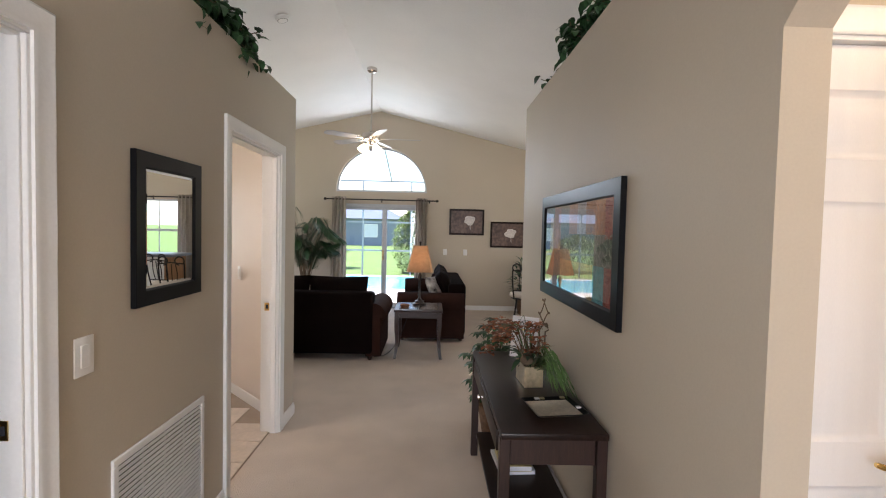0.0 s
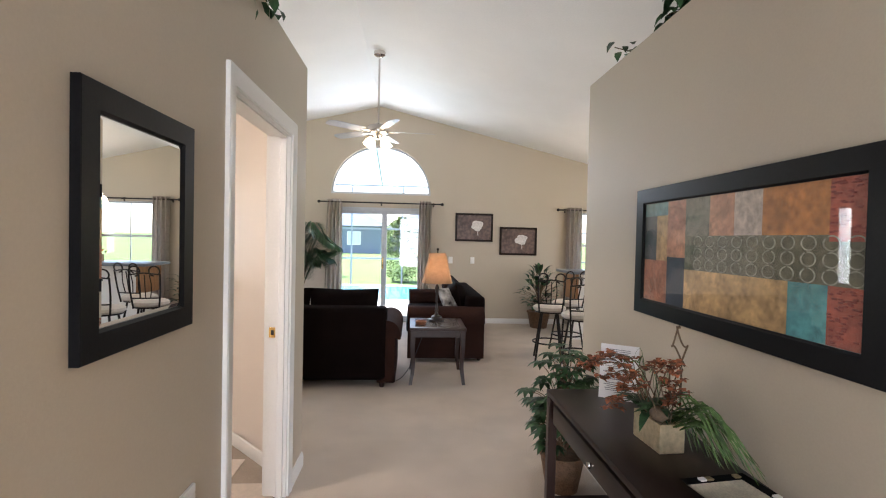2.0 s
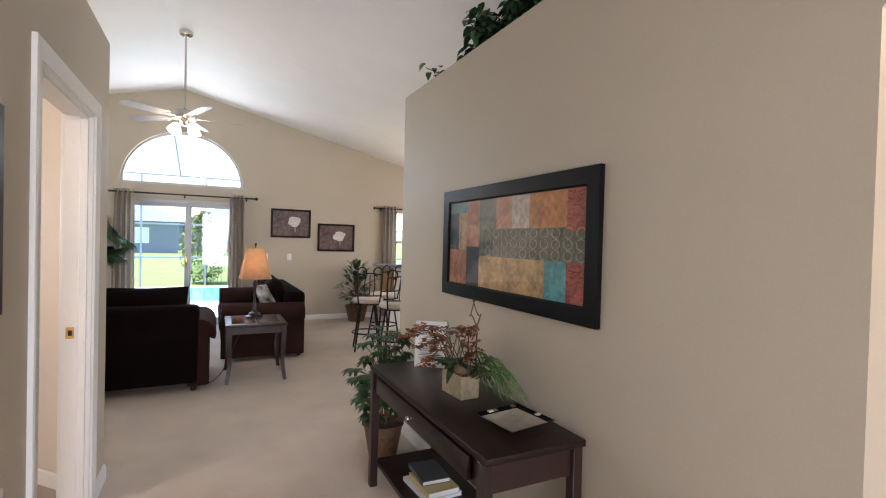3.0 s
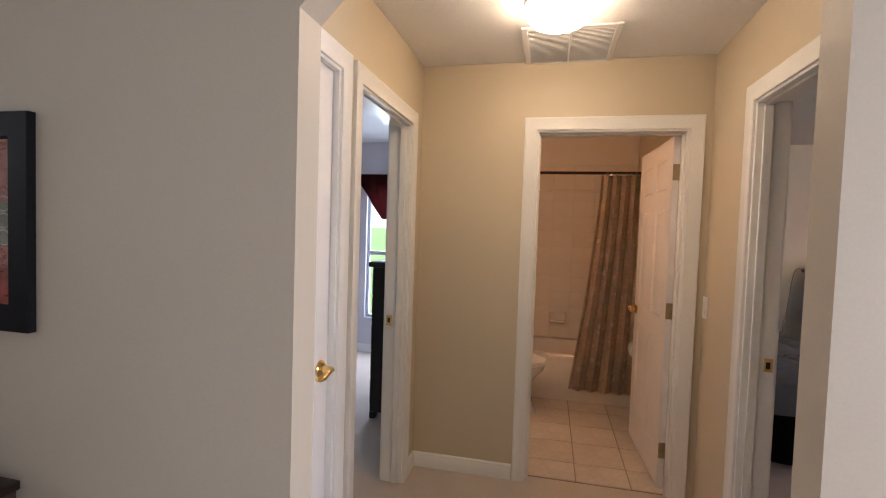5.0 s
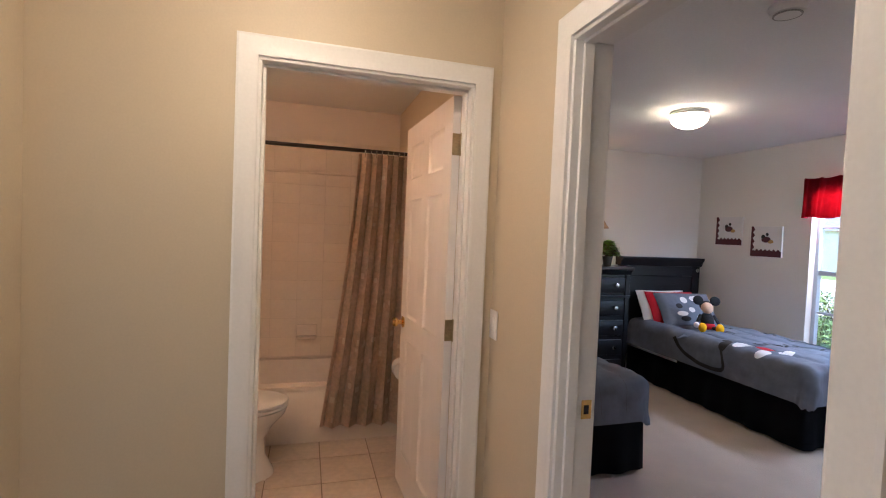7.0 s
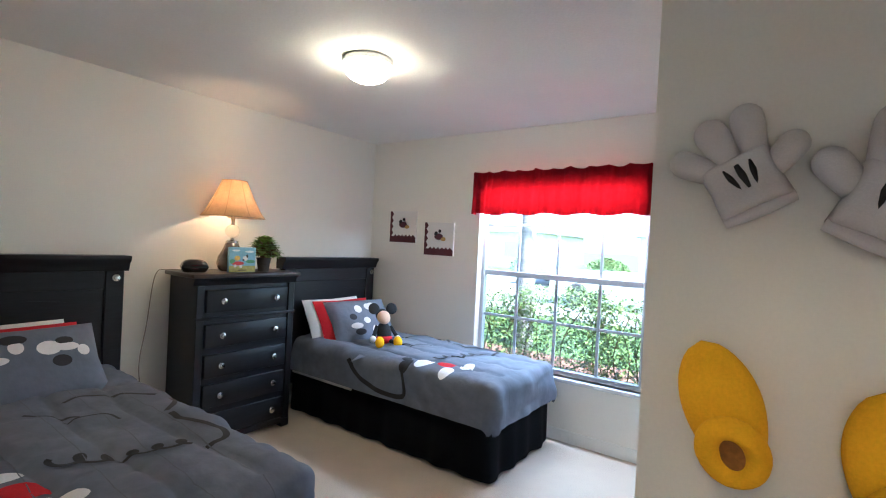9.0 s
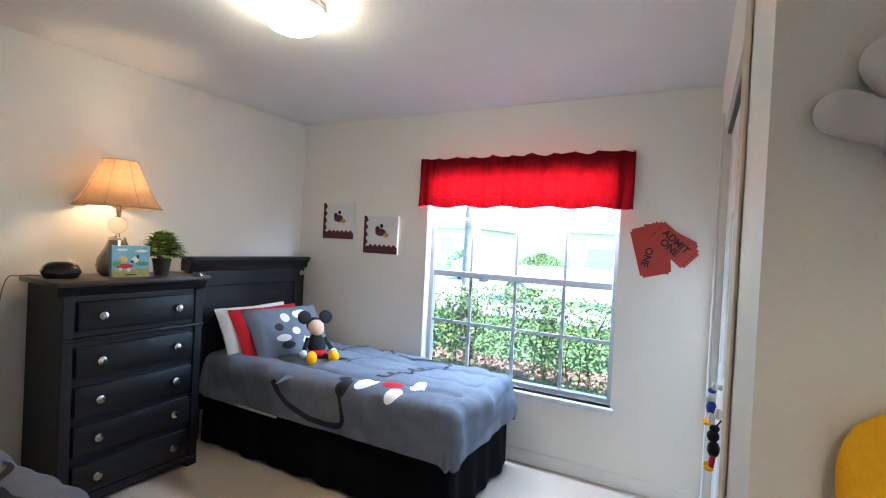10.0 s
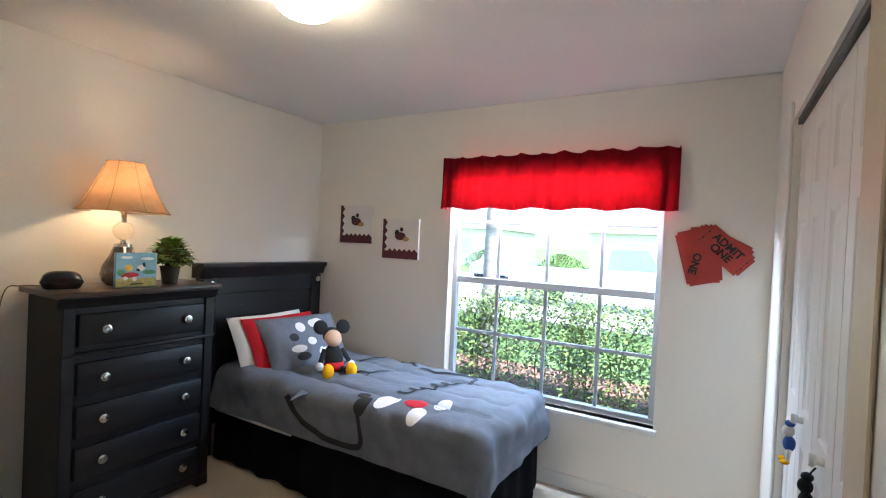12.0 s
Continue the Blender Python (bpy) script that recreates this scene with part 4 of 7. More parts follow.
def potted_plant(label, x, y, z, pot_r, pot_h, pot_mat, height, spread, n, leaf_l, leaf_w, seed, material, palmate=True, centre=0.0):
    o = thing("potted_plant", label, "potted plant", x, y, z)
    bm = BM()
    lathe(bm, [(0, 0), (pot_r * 0.72, 0), (pot_r, pot_h * 0.93), (pot_r * 1.06, pot_h * 0.93), (pot_r * 1.06, pot_h), (pot_r * 0.92, pot_h), (pot_r * 0.9, pot_h * 0.9), (0, pot_h * 0.9)], 24)
    part("pot", bm, pot_mat, o)
    r = random.Random(seed)
    st, lf = BM(), BM()
    for i in range(n):
        a = r.uniform(0, 2 * math.pi)
        t = r.uniform(0.12, 1)
        rad = spread * (0.35 + 0.65 * r.random()) * math.sin(math.pi * min(1, 0.25 + 0.7 * t)) ** 0.6
        tip = Vector((rad * math.cos(a), rad * math.sin(a), pot_h * 0.9 + height * t))
        root = Vector((0.02 * math.cos(a), 0.02 * math.sin(a), pot_h * 0.85 + height * t * 0.55))
        tube(st, curve([root, (root + tip) / 2 + Vector((0, 0, 0.05)), tip], 3), 0.003, 4)
        outw = (tip - root).normalized()
        if palmate:
            for k in range(7):
                ang = (k - 3) * 0.62
                dd = Matrix.Rotation(ang, 3, "Z") @ Vector((outw.x, outw.y, 0.02))
                leaf_blade(lf, tip, dd, leaf_l * r.uniform(0.75, 1.05), leaf_w, 0.35, n=3)
        else:
            leaf_blade(lf, tip, outw + Vector((0, 0, -0.1)), leaf_l * r.uniform(0.7, 1.1), leaf_w, 0.45, n=4)
    for k in range(4):
        tube(st, [(0.02 * math.cos(k * 1.6), 0.02 * math.sin(k * 1.6), pot_h * 0.85), (0.03 * math.cos(k * 1.6), 0.03 * math.sin(k * 1.6), pot_h + height * 0.75)], 0.006, 6)
    part("stems", st, STEM, o)
    tagged(part("leaves", lf, material, o), kind="stuff")
    return o


BASKET = mat("brown_wicker", (0.16, 0.09, 0.05), 0.8, vary=0.4, scale=30, fine=120, bump=0.8, dist=0.006)
TERRA = mat("dark_pot", (0.05, 0.04, 0.035), 0.5, vary=0.2)
potted_plant("bushy umbrella plant in a brown pot beside the console", 0.45, 3.66, 0, 0.13, 0.22, BASKET, 0.64, 0.25, 84, 0.085, 0.034, 2, LEAF)
potted_plant("leafy green plant in a wicker basket by the wall", 1.70, 8.82, 0, 0.19, 0.28, BASKET, 0.72, 0.32, 90, 0.15, 0.075, 4, LEAF, False)


def ledge_vine(x, y0, y1, side, seed, n, z=LEDGE + 0.02, dense=1.0, lift=0.0):
    """Trailing artificial ivy lying on the ledge and hanging over its edge."""
    o = thing("ivy_garland", "artificial ivy trailing over the plant ledge", "artificial plant", x, (y0 + y1) / 2, z, group="ivy on the ledges")
    r = random.Random(seed)
    st, lf = BM(), BM()
    h = (y1 - y0) / 2
    for i in range(n):
        yy = r.uniform(-h, h)
        reach = r.uniform(0.02, 0.14)
        drop = r.uniform(-0.11, 0.12) + lift
        p = curve([Vector((-side * 0.12, yy, 0.03)), Vector((0.0, yy + r.uniform(-0.05, 0.05), r.uniform(0.05, 0.13))), Vector((side * reach, yy + r.uniform(-0.08, 0.08), drop))], 4)
        tube(st, p, 0.003, 4)
        for q in p[2:]:
            for k in range(int(3 * dense)):
                leaf_blade(lf, q + Vector((r.uniform(-0.03, 0.03), r.uniform(-0.04, 0.04), r.uniform(-0.03, 0.03))), Vector((side * r.uniform(-0.1, 1), r.uniform(-1, 1), r.uniform(-0.8, 0.3))), r.uniform(0.05, 0.085), r.uniform(0.035, 0.055), 0.4, n=3)
    part("stems", st, STEM, o)
    tagged(part("leaves", lf, LEAF, o), kind="stuff")
    return o


ledge_vine(HALL_L - 0.10, 2.4, 3.2, 1, 21, 44, lift=0.02)
ledge_vine(HALL_R + 0.17, 2.55, 3.2, -1, 22, 36, lift=0.12)
ledge_vine(HALL_R + 0.19, 3.58, 3.85, -1, 23, 4, dense=0.34, lift=0.05)

# ---------------------------------------------------------------- great room


def cushion(bm, w, d, h, m, mi=0, n=12, pinch=0.55):
    """A soft stuffed cushion with thin seams and full middle."""
    vs = []
    for s in (1, -1):
        def fn(u, v, s=s):
            a, b = 2 * u - 1, 2 * v - 1
            t = (max(0, 1 - abs(a) ** 3.2) * max(0, 1 - abs(b) ** 3.2)) ** pinch
            k = 1 - 0.05 * (1 - abs(a)) * abs(b) ** 3 - 0.05 * (1 - abs(b)) * abs(a) ** 3
            return m @ Vector((a * w / 2 * k, b * d / 2 * k, s * h / 2 * t))
        grid(bm, n, n, fn, mi)
    bmesh.ops.remove_doubles(bm, verts=bm.verts[:], dist=0.0015)
    bmesh.ops.recalc_face_normals(bm, faces=bm.faces[:])


def rounded_arm(bm, x, y0, y1, w, h, roll=0.13):
    """A rolled sofa arm along y."""
    prof = [(-w / 2, 0.05), (-w / 2, h - roll * 1.2)]
    for a in np.linspace(200, -20, 14):
        prof.append((roll * math.cos(radians(a)) * 1.05, h - roll + roll * math.sin(radians(a))))
    prof += [(w / 2, h - roll * 1.2), (w / 2, 0.05)]
    e = [[bm.verts.new((x + px, y, pz)) for px, pz in prof] for y in (y0, y0 + 0.03, y1)]
    for v in e[0]:
        v.co.x = x + (v.co.x - x) * 0.9
    for a, b in zip(e, e[1:]):
        for i in range(len(prof)):
            j = (i + 1) % len(prof)
            bm.faces.new((a[i], a[j], b[j], b[i]))
    bm.faces.new(e[0][::-1])
    bm.faces.new(e[-1])
    bmesh.ops.recalc_face_normals(bm, faces=bm.faces[:])


def sofa(label, x, y, rz, length, pillows):
    """A sofa that faces local +y, its back along local y = 0."""
    o = thing("sofa", label, "sofa", x, y, 0, rz, group="brown sofas")
    L = length
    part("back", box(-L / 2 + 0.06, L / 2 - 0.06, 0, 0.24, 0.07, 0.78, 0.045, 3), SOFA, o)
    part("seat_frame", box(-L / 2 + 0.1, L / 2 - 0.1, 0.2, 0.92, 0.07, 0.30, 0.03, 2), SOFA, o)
    for s in (-1, 1):
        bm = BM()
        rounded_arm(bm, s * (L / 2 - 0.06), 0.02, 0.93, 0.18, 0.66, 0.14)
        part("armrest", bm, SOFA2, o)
    k = 2 if L < 1.9 else 3
    w = (L - 0.34) / k
    for i in range(k):
        cx = -L / 2 + 0.17 + w * (i + 0.5)
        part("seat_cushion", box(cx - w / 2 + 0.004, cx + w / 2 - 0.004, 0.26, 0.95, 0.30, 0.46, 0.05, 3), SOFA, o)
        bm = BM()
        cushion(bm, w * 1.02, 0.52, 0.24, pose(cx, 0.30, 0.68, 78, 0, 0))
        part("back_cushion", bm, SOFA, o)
    for sx in (-1, 1):
        for yy in (0.06, 0.86):
            bm = BM()
            lathe(bm, [(0, 0), (0.022, 0), (0.034, 0.07), (0, 0.07)], 12, sx * (L / 2 - 0.1), yy)
            part("foot", bm, ESPR2, o)
    return o


sofa("dark brown loveseat seen from behind on the carpet", -1.50, 5.52, 0, 1.72, 0)
sofa("dark brown sofa with rolled arms and throw pillows", 0.43, 7.52, 90, 2.0, 1)
ZEB = mat("zebra_striped_cloth", (0.10, 0.08, 0.075), 0.9, vary=0.9, scale=9, fine=14, bump=0.2, col2=(0.62, 0.58, 0.54))
for i, (x, y, z, rx, rz, m_) in enumerate(((0.06, 6.84, 0.66, 62, 60, ZEB), (0.12, 7.12, 0.64, 60, 95, SOFA2), (0.09, 7.42, 0.66, 65, 80, SOFA2))):
    p = thing("throw_pillow", "zebra-striped throw pillow leaning on the sofa" if m_ is ZEB else "brown rumpled throw pillow on the sofa", "pillow", x, y, z, 0, group="throw pillows")
    bm = BM()
    cushion(bm, 0.44, 0.44, 0.17, pose(0, 0, 0, rx, 0, rz))
    part("pillow", bm, m_, p)

# end table
et = thing("end_table", "dark wooden end table with tile-inlaid top and curved legs", "side table", -0.19, 5.925, 0)
part("tabletop", box(-0.285, 0.285, -0.30, 0.30, 0.545, 0.575, 0.006, 2), ESPR2, et)
INL = mat("dark_slate_inlay", (0.09, 0.07, 0.06), 0.25, vary=0.3, scale=9)
for i in (-1, 1):
    for j in (-1, 1):
        part("inlay_tile", box(i * 0.118 - 0.112, i * 0.118 + 0.112, j * 0.122 - 0.116, j * 0.122 + 0.116, 0.574, 0.5785, 0.001, 1), INL, et)
for s in (-1, 1):
    part("apron", box(-0.235, 0.235, s * 0.262 - 0.01, s * 0.262 + 0.01, 0.475, 0.545, 0.002, 1), ESPR2, et)
    part("apron", box(s * 0.247 - 0.01, s * 0.247 + 0.01, -0.25, 0.25, 0.475, 0.545, 0.002, 1), ESPR2, et)
for sx in (-1, 1):
    for sy in (-1, 1):
        bm = BM()
        pts = curve([(sx * 0.25, sy * 0.265, 0.545), (sx * 0.252, sy * 0.267, 0.36), (sx * 0.245, sy * 0.26, 0.18), (sx * 0.268, sy * 0.283, 0.0)], 5)
        rings = []
        for i, p in enumerate(pts):
            r = 0.026 - 0.010 * i / (len(pts) - 1)
            rings.append([bm.verts.new((p.x + a * r, p.y + b * r, p.z)) for a, b in ((-1, -1), (1, -1), (1, 1), (-1, 1))])
        for a, b in zip(rings, rings[1:]):
            for i in range(4):
                bm.faces.new((a[i], a[(i + 1) % 4], b[(i + 1) % 4], b[i]))
        bm.faces.new(rings[0])
        bm.faces.new(rings[-1][::-1])
        bmesh.ops.recalc_face_normals(bm, faces=bm.faces[:])
        part("leg", bm, ESPR2, et)


def shade_part(parent, z0, z1, r0, r1, ribs=0, material=SHADE):
    bm = BM()
    seg = 48
    n = 8
    prof = [(r0 + (r1 - r0) * (t / n) ** 0.8, z0 + (z1 - z0) * t / n) for t in range(n + 1)]
    lathe(bm, prof, seg)
    bmesh.ops.solidify(bm, geom=bm.faces[:], thickness=0.0015)
    s = part("shade", bm, material, parent, "tan fabric lamp shade")
    bm = BM()
    for r, z in ((r0, z0), (r1, z1)):
        tube(bm, [(r * math.cos(a), r * math.sin(a), z) for a in np.linspace(0, 2 * math.pi, 41)], 0.0025, 5)
    for k in range(ribs):
        a = 2 * math.pi * k / ribs
        tube(bm, [(r * 1.003 * math.cos(a), r * 1.003 * math.sin(a), z) for r, z in prof], 0.0016, 4)
    part("trim_band", bm, mat("tan_braid", (0.36, 0.26, 0.17), 0.8), s)
    return s


def bulb(parent, z, power, col=(1, 0.62, 0.3), r=0.03):
    l = bpy.data.lights.new("bulb", "POINT")
    l.energy, l.color, l.shadow_soft_size = power, col, r
    o = new("bulb", l)
    o.parent = parent
    o.matrix_basis = pose(0, 0, z)
    return o


tl = thing("table_lamp", "lit table lamp with tan square shade and dark turned base", "lamp", -0.19, 6.03, 0.579)
bm = BM()
lathe(bm, [(0, 0), (0.085, 0), (0.085, 0.018), (0.06, 0.028), (0.055, 0.05), (0.028, 0.062), (0.014, 0.09), (0.02, 0.12), (0.012, 0.15), (0.012, 0.30), (0.02, 0.33), (0.024, 0.36), (0.012, 0.39), (0, 0.40)], 24)
part("base", bm, mat("dark_bronze", (0.03, 0.022, 0.018), 0.35, 0.6, vary=0.2), tl)
bm = BM()
rings = []
for t in range(7):
    z = 0.415 + 0.32 * t / 6
    r = 0.185 - 0.085 * (t / 6) ** 0.85
    pts = []
    for i in range(32):
        a = 2 * math.pi * i / 32 + math.pi / 4
        q = max(abs(math.cos(a)), abs(math.sin(a)))
        rr = r * (0.55 + 0.45 / q)
        pts.append(bm.verts.new((rr * math.cos(a) * 0.9, rr * math.sin(a) * 0.9, z)))
    rings.append(pts)
for a, b in zip(rings, rings[1:]):
    for i in range(32):
        bm.faces.new((a[i], a[(i + 1) % 32], b[(i + 1) % 32], b[i]))
bmesh.ops.solidify(bm, geom=bm.faces[:], thickness=0.002)
part("shade", bm, SHADE, tl, "tan square bell shade")
bm = BM()
lathe(bm, [(0, 0.735), (0.006, 0.735), (0.006, 0.76), (0.014, 0.77), (0.01, 0.785), (0, 0.79)], 12)
part("finial", bm, mat("dark_bronze", (0.03, 0.022, 0.018), 0.35, 0.6), tl)
bulb(tl, 0.56, 0.4, (1, 0.70, 0.45))
bw = thing("candle_dish", "small copper-coloured dish on the end table", "dish", -0.36, 5.82, 0.579)
bm = BM()
lathe(bm, [(0, 0), (0.05, 0), (0.06, 0.03), (0.055, 0.035), (0.045, 0.01), (0, 0.01)], 18)
part("bowl", bm, mat("copper_brown", (0.3, 0.13, 0.07), 0.4, 0.5), bw)
bm = BM()
tube(bm, curve([(-0.3, 6.07, 0.5), (-0.44, 5.97, 0.15), (-0.56, 5.82, 0.012), (-0.70, 5.68, 0.008)], 8), 0.004, 6)
cb = part("power_cord", bm, PRINT)
tagged(cb, "black lamp cord trailing on the carpet", "cord")

# ceiling fan
FX, FY, FZ = -0.90, 6.62, 2.72
fan = thing("ceiling_fan", "brushed nickel ceiling fan with five pale blades and lit lamps", "ceiling fan", FX, FY, FZ)
top = roof_z(FX) - FZ
bm = BM()
lathe(bm, [(0, top - 0.01), (0.07, top - 0.01), (0.065, top - 0.05), (0.03, top - 0.075), (0, top - 0.075)], 20)
part("canopy", bm, NICKEL, fan)
bm = BM()
tube(bm, [(0, 0, 0.09), (0, 0, top - 0.06)], 0.011, 10)
part("downrod", bm, NICKEL, fan)
bm = BM()
lathe(bm, [(0, 0.10), (0.03, 0.10), (0.05, 0.085), (0.115, 0.07), (0.125, 0.03), (0.115, -0.015), (0.07, -0.03), (0.055, -0.07), (0.03, -0.085), (0, -0.085)], 28)
part("motor", bm, NICKEL, fan)
BLADE = mat("pale_washed_blade", (0.40, 0.40, 0.42), 0.4, vary=0.12, scale=6, fine=50, stretch=(0.4, 4, 4))
for k in range(5):
    a = 72 * k + 2
    bm = BM()
    pts = [(0.2, -0.055), (0.3, -0.066), (0.6, -0.07), (0.66, -0.05), (0.675, 0), (0.66, 0.05), (0.6, 0.07), (0.3, 0.066), (0.2, 0.055)]
    bm = slab(pts, [], 0.006, lambda u, v, w: (u, v, w))
    bl = part("blade", bm, BLADE, fan, m=pose(0, 0, 0.0, 0, 0, a) @ pose(0, 0, 0, 12))
    bm = BM()
    bx(bm, 0.1, 0.24, -0.016, 0.016, -0.006, 0.0, 0.002, 1)
    part("blade_arm", bm, NICKEL, bl)
for k in range(4):
    a = 90 * k + 40
    bm = BM()
    tube(bm, curve([(0.03, 0, -0.06), (0.075, 0, -0.07), (0.10, 0, -0.095)], 4), 0.008, 8)
    ar = part("lamp_arm", bm, NICKEL, fan, m=pose(0, 0, 0, 0, 0, a))
    bm = BM()
    lathe(bm, [(0.018, 0), (0.03, -0.02), (0.048, -0.06), (0.058, -0.095), (0.055, -0.095), (0.04, -0.05), (0.012, -0.004)], 16, m=pose(0.10, 0, -0.085, 0, -28, 0))
    part("lamp_glass", bm, glow("lit_fan_glass", (1.0, 0.76, 0.48), 3.5), ar, "lit frosted bell glass")

# pictures on the gable wall
for (px, pz) in ((0.604, 1.677), (1.388, 1.453)):
    p = frame_thing("framed_picture", "white flower photograph in a dark frame", "picture", 0.66, 0.49, 0.035, 0.025, ESPR)
    p.matrix_basis = pose(px, FAR - 0.002, pz)
    part("print", box(-0.3, 0.3, -0.009, -0.004, -0.215, 0.215), mat("brown_mauve_print", (0.10, 0.065, 0.06), 0.4, vary=0.5, scale=4, fine=20, bump=0.0, col2=(0.2, 0.13, 0.11)), p)
    bm = BM()
    rr = random.Random(int(px * 100))
    for k in range(9):
        a = k * 0.7
        ball(bm, (0.06 + (0.04 + 0.03 * (k % 2)) * math.cos(a), -0.0095, 0.03 + 0.05 * math.sin(a)), (rr.uniform(0.04, 0.06), 0.0015, rr.uniform(0.03, 0.05)), 12)
    part("flower_shape", bm, mat("white_petal_print", (0.62, 0.58, 0.56), 0.5, vary=0.2, scale=20), p)
    tube_bm = BM()
    tube(tube_bm, [(0.06, -0.0095, -0.03), (0.07, -0.0095, -0.14)], 0.005, 5)
    part("stem_shape", tube_bm, mat("white_petal_print", (0.62, 0.58, 0.56), 0.5), p)


def window_unit(name, label, x0, x1, z0, z1, y, cols, rows, mid=None, fr=0.035, mun=0.018, face=1, depth=0.05):
    """A framed window in the x-z plane round y, with a meeting rail and muntins."""
    o = thing(name, label, "window", kind="structure")
    bm = BM()
    for a in ((x0, x1, z0, z0 + fr), (x0, x1, z1 - fr, z1), (x0, x0 + fr, z0 + fr, z1 - fr), (x1 - fr, x1, z0 + fr, z1 - fr)):
        bx(bm, a[0], a[1], y - depth / 2, y + depth / 2, a[2], a[3], 0.004, 1)
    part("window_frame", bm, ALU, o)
    if mid:
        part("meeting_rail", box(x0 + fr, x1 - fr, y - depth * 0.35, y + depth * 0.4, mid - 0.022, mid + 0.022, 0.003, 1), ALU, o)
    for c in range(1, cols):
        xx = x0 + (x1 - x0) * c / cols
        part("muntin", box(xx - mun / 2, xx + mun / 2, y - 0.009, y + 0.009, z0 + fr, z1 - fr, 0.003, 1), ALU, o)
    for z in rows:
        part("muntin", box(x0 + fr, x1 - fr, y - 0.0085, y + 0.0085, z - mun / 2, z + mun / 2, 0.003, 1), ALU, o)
    g = part("pane", box(x0 + fr, x1 - fr, y - 0.002, y + 0.002, z0 + fr, z1 - fr), GLASS, o)
    g.visible_shadow = False
    return o


# sliding door
sd = thing("window_2", "white sliding glass patio door", "sliding door", kind="structure")
x0, x1, _, z1 = SLIDE
y = FAR + 0.07
bm = BM()
for a in ((x0, x1, z1 - 0.05, z1), (x0, x1, 0.0, 0.03), (x0, x0 + 0.045, 0.03, z1 - 0.05), (x1 - 0.045, x1, 0.03, z1 - 0.05)):
    bx(bm, a[0], a[1], y - 0.06, y + 0.06, a[2], a[3], 0.004, 1)
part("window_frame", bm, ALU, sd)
for a, b, dy in ((x0 + 0.045, -0.91, 0.02), (-1.0, x1 - 0.045, -0.025)):
    bm = BM()
    for q in ((a, b, 0.03, 0.11), (a, b, z1 - 0.11, z1 - 0.05), (a, a + 0.06, 0.11, z1 - 0.11), (b - 0.06, b, 0.11, z1 - 0.11)):
        bx(bm, q[0], q[1], y + dy - 0.015, y + dy + 0.015, q[2], q[3], 0.003, 1)
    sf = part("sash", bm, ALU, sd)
    g = part("pane", box(a + 0.06, b - 0.06, y + dy - 0.002, y + dy + 0.002, 0.11, z1 - 0.11), GLASS, sf)
    g.visible_shadow = False
part("door_pull", box(-0.985, -0.96, y - 0.07, y - 0.04, 0.92, 1.12, 0.006, 2), BRASS, sd, "brass pull handle")
# arched window
aw_ = thing("window_3", "half-round window over the sliding door", "window", kind="structure")
outer = [(ARC_X + ARC_W * math.cos(a), ARC_Z + ARC_H * math.sin(a)) for a in np.linspace(0, math.pi, 33)]
inner = [(ARC_X + (ARC_W - 0.04) * math.cos(a), ARC_Z + 0.04 + (ARC_H - 0.08) * math.sin(a)) for a in np.linspace(0, math.pi, 33)]
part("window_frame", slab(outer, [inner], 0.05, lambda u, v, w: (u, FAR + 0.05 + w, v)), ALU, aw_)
g = part("pane", slab(inner, [], 0.004, lambda u, v, w: (u, FAR + 0.075 + w, v)), GLASS, aw_)
g.visible_shadow = False
window_unit("window_4", "wide dining room window", *WIN2, FAR + 0.07, 2, [], mid=1.40)
east()
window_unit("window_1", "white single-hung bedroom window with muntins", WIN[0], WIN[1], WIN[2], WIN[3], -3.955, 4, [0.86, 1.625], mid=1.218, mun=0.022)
struct("window_sill", box(WIN[0] - 0.02, WIN[1] + 0.02, -3.93, -3.83, WIN[2] - 0.03, WIN[2], 0.006, 2), mat("white_marble_sill", (0.70, 0.70, 0.72), 0.25, vary=0.1), "white marble window sill", "window sill")
gw = window_unit("window_5", "white bedroom window", 1.60, 2.60, 0.40, 1.90, 0.0, 1, [], mid=1.15)
gw.matrix_basis = pose(5.16 + EAST_X, 0.04, 0, 0, 0, 90)
east(False)


def grommet_curtain(label, x0, x1, y, z0, z1, folds, depth=0.035, flare=0.0):
    o = thing("curtain", label, "curtain", (x0 + x1) / 2, y, z0, group="taupe curtains")
    w, h = x1 - x0, z1 - z0
    bm = BM()
    nu = folds * 10

    def fn(u, v):
        k = 1 + flare * (1 - v)
        a = u * folds * 2 * math.pi
        return Vector(((u - 0.5) * w * k + 0.006 * math.sin(a * 2 + v), depth * math.sin(a + 0.25 * math.sin(3 * v + u * 4)) * (0.75 + 0.25 * v) + 0.006 * math.sin(5 * v + 9 * u), v * h))

    grid(bm, nu, 14, fn)
    bmesh.ops.solidify(bm, geom=bm.faces[:], thickness=0.002)
    c = part("cloth", bm, CURTAIN, o, angle=80)
    for i in range(folds * 2):
        u = (i + 0.5) / (folds * 2)
        bm = BM()
        tube(bm, [((u - 0.5) * w, 0.021 * math.cos(t), h - 0.045 + 0.021 * math.sin(t)) for t in np.linspace(0, 2 * math.pi, 15)], 0.004, 5)
        part("grommet", bm, NICKEL, c)
    return o


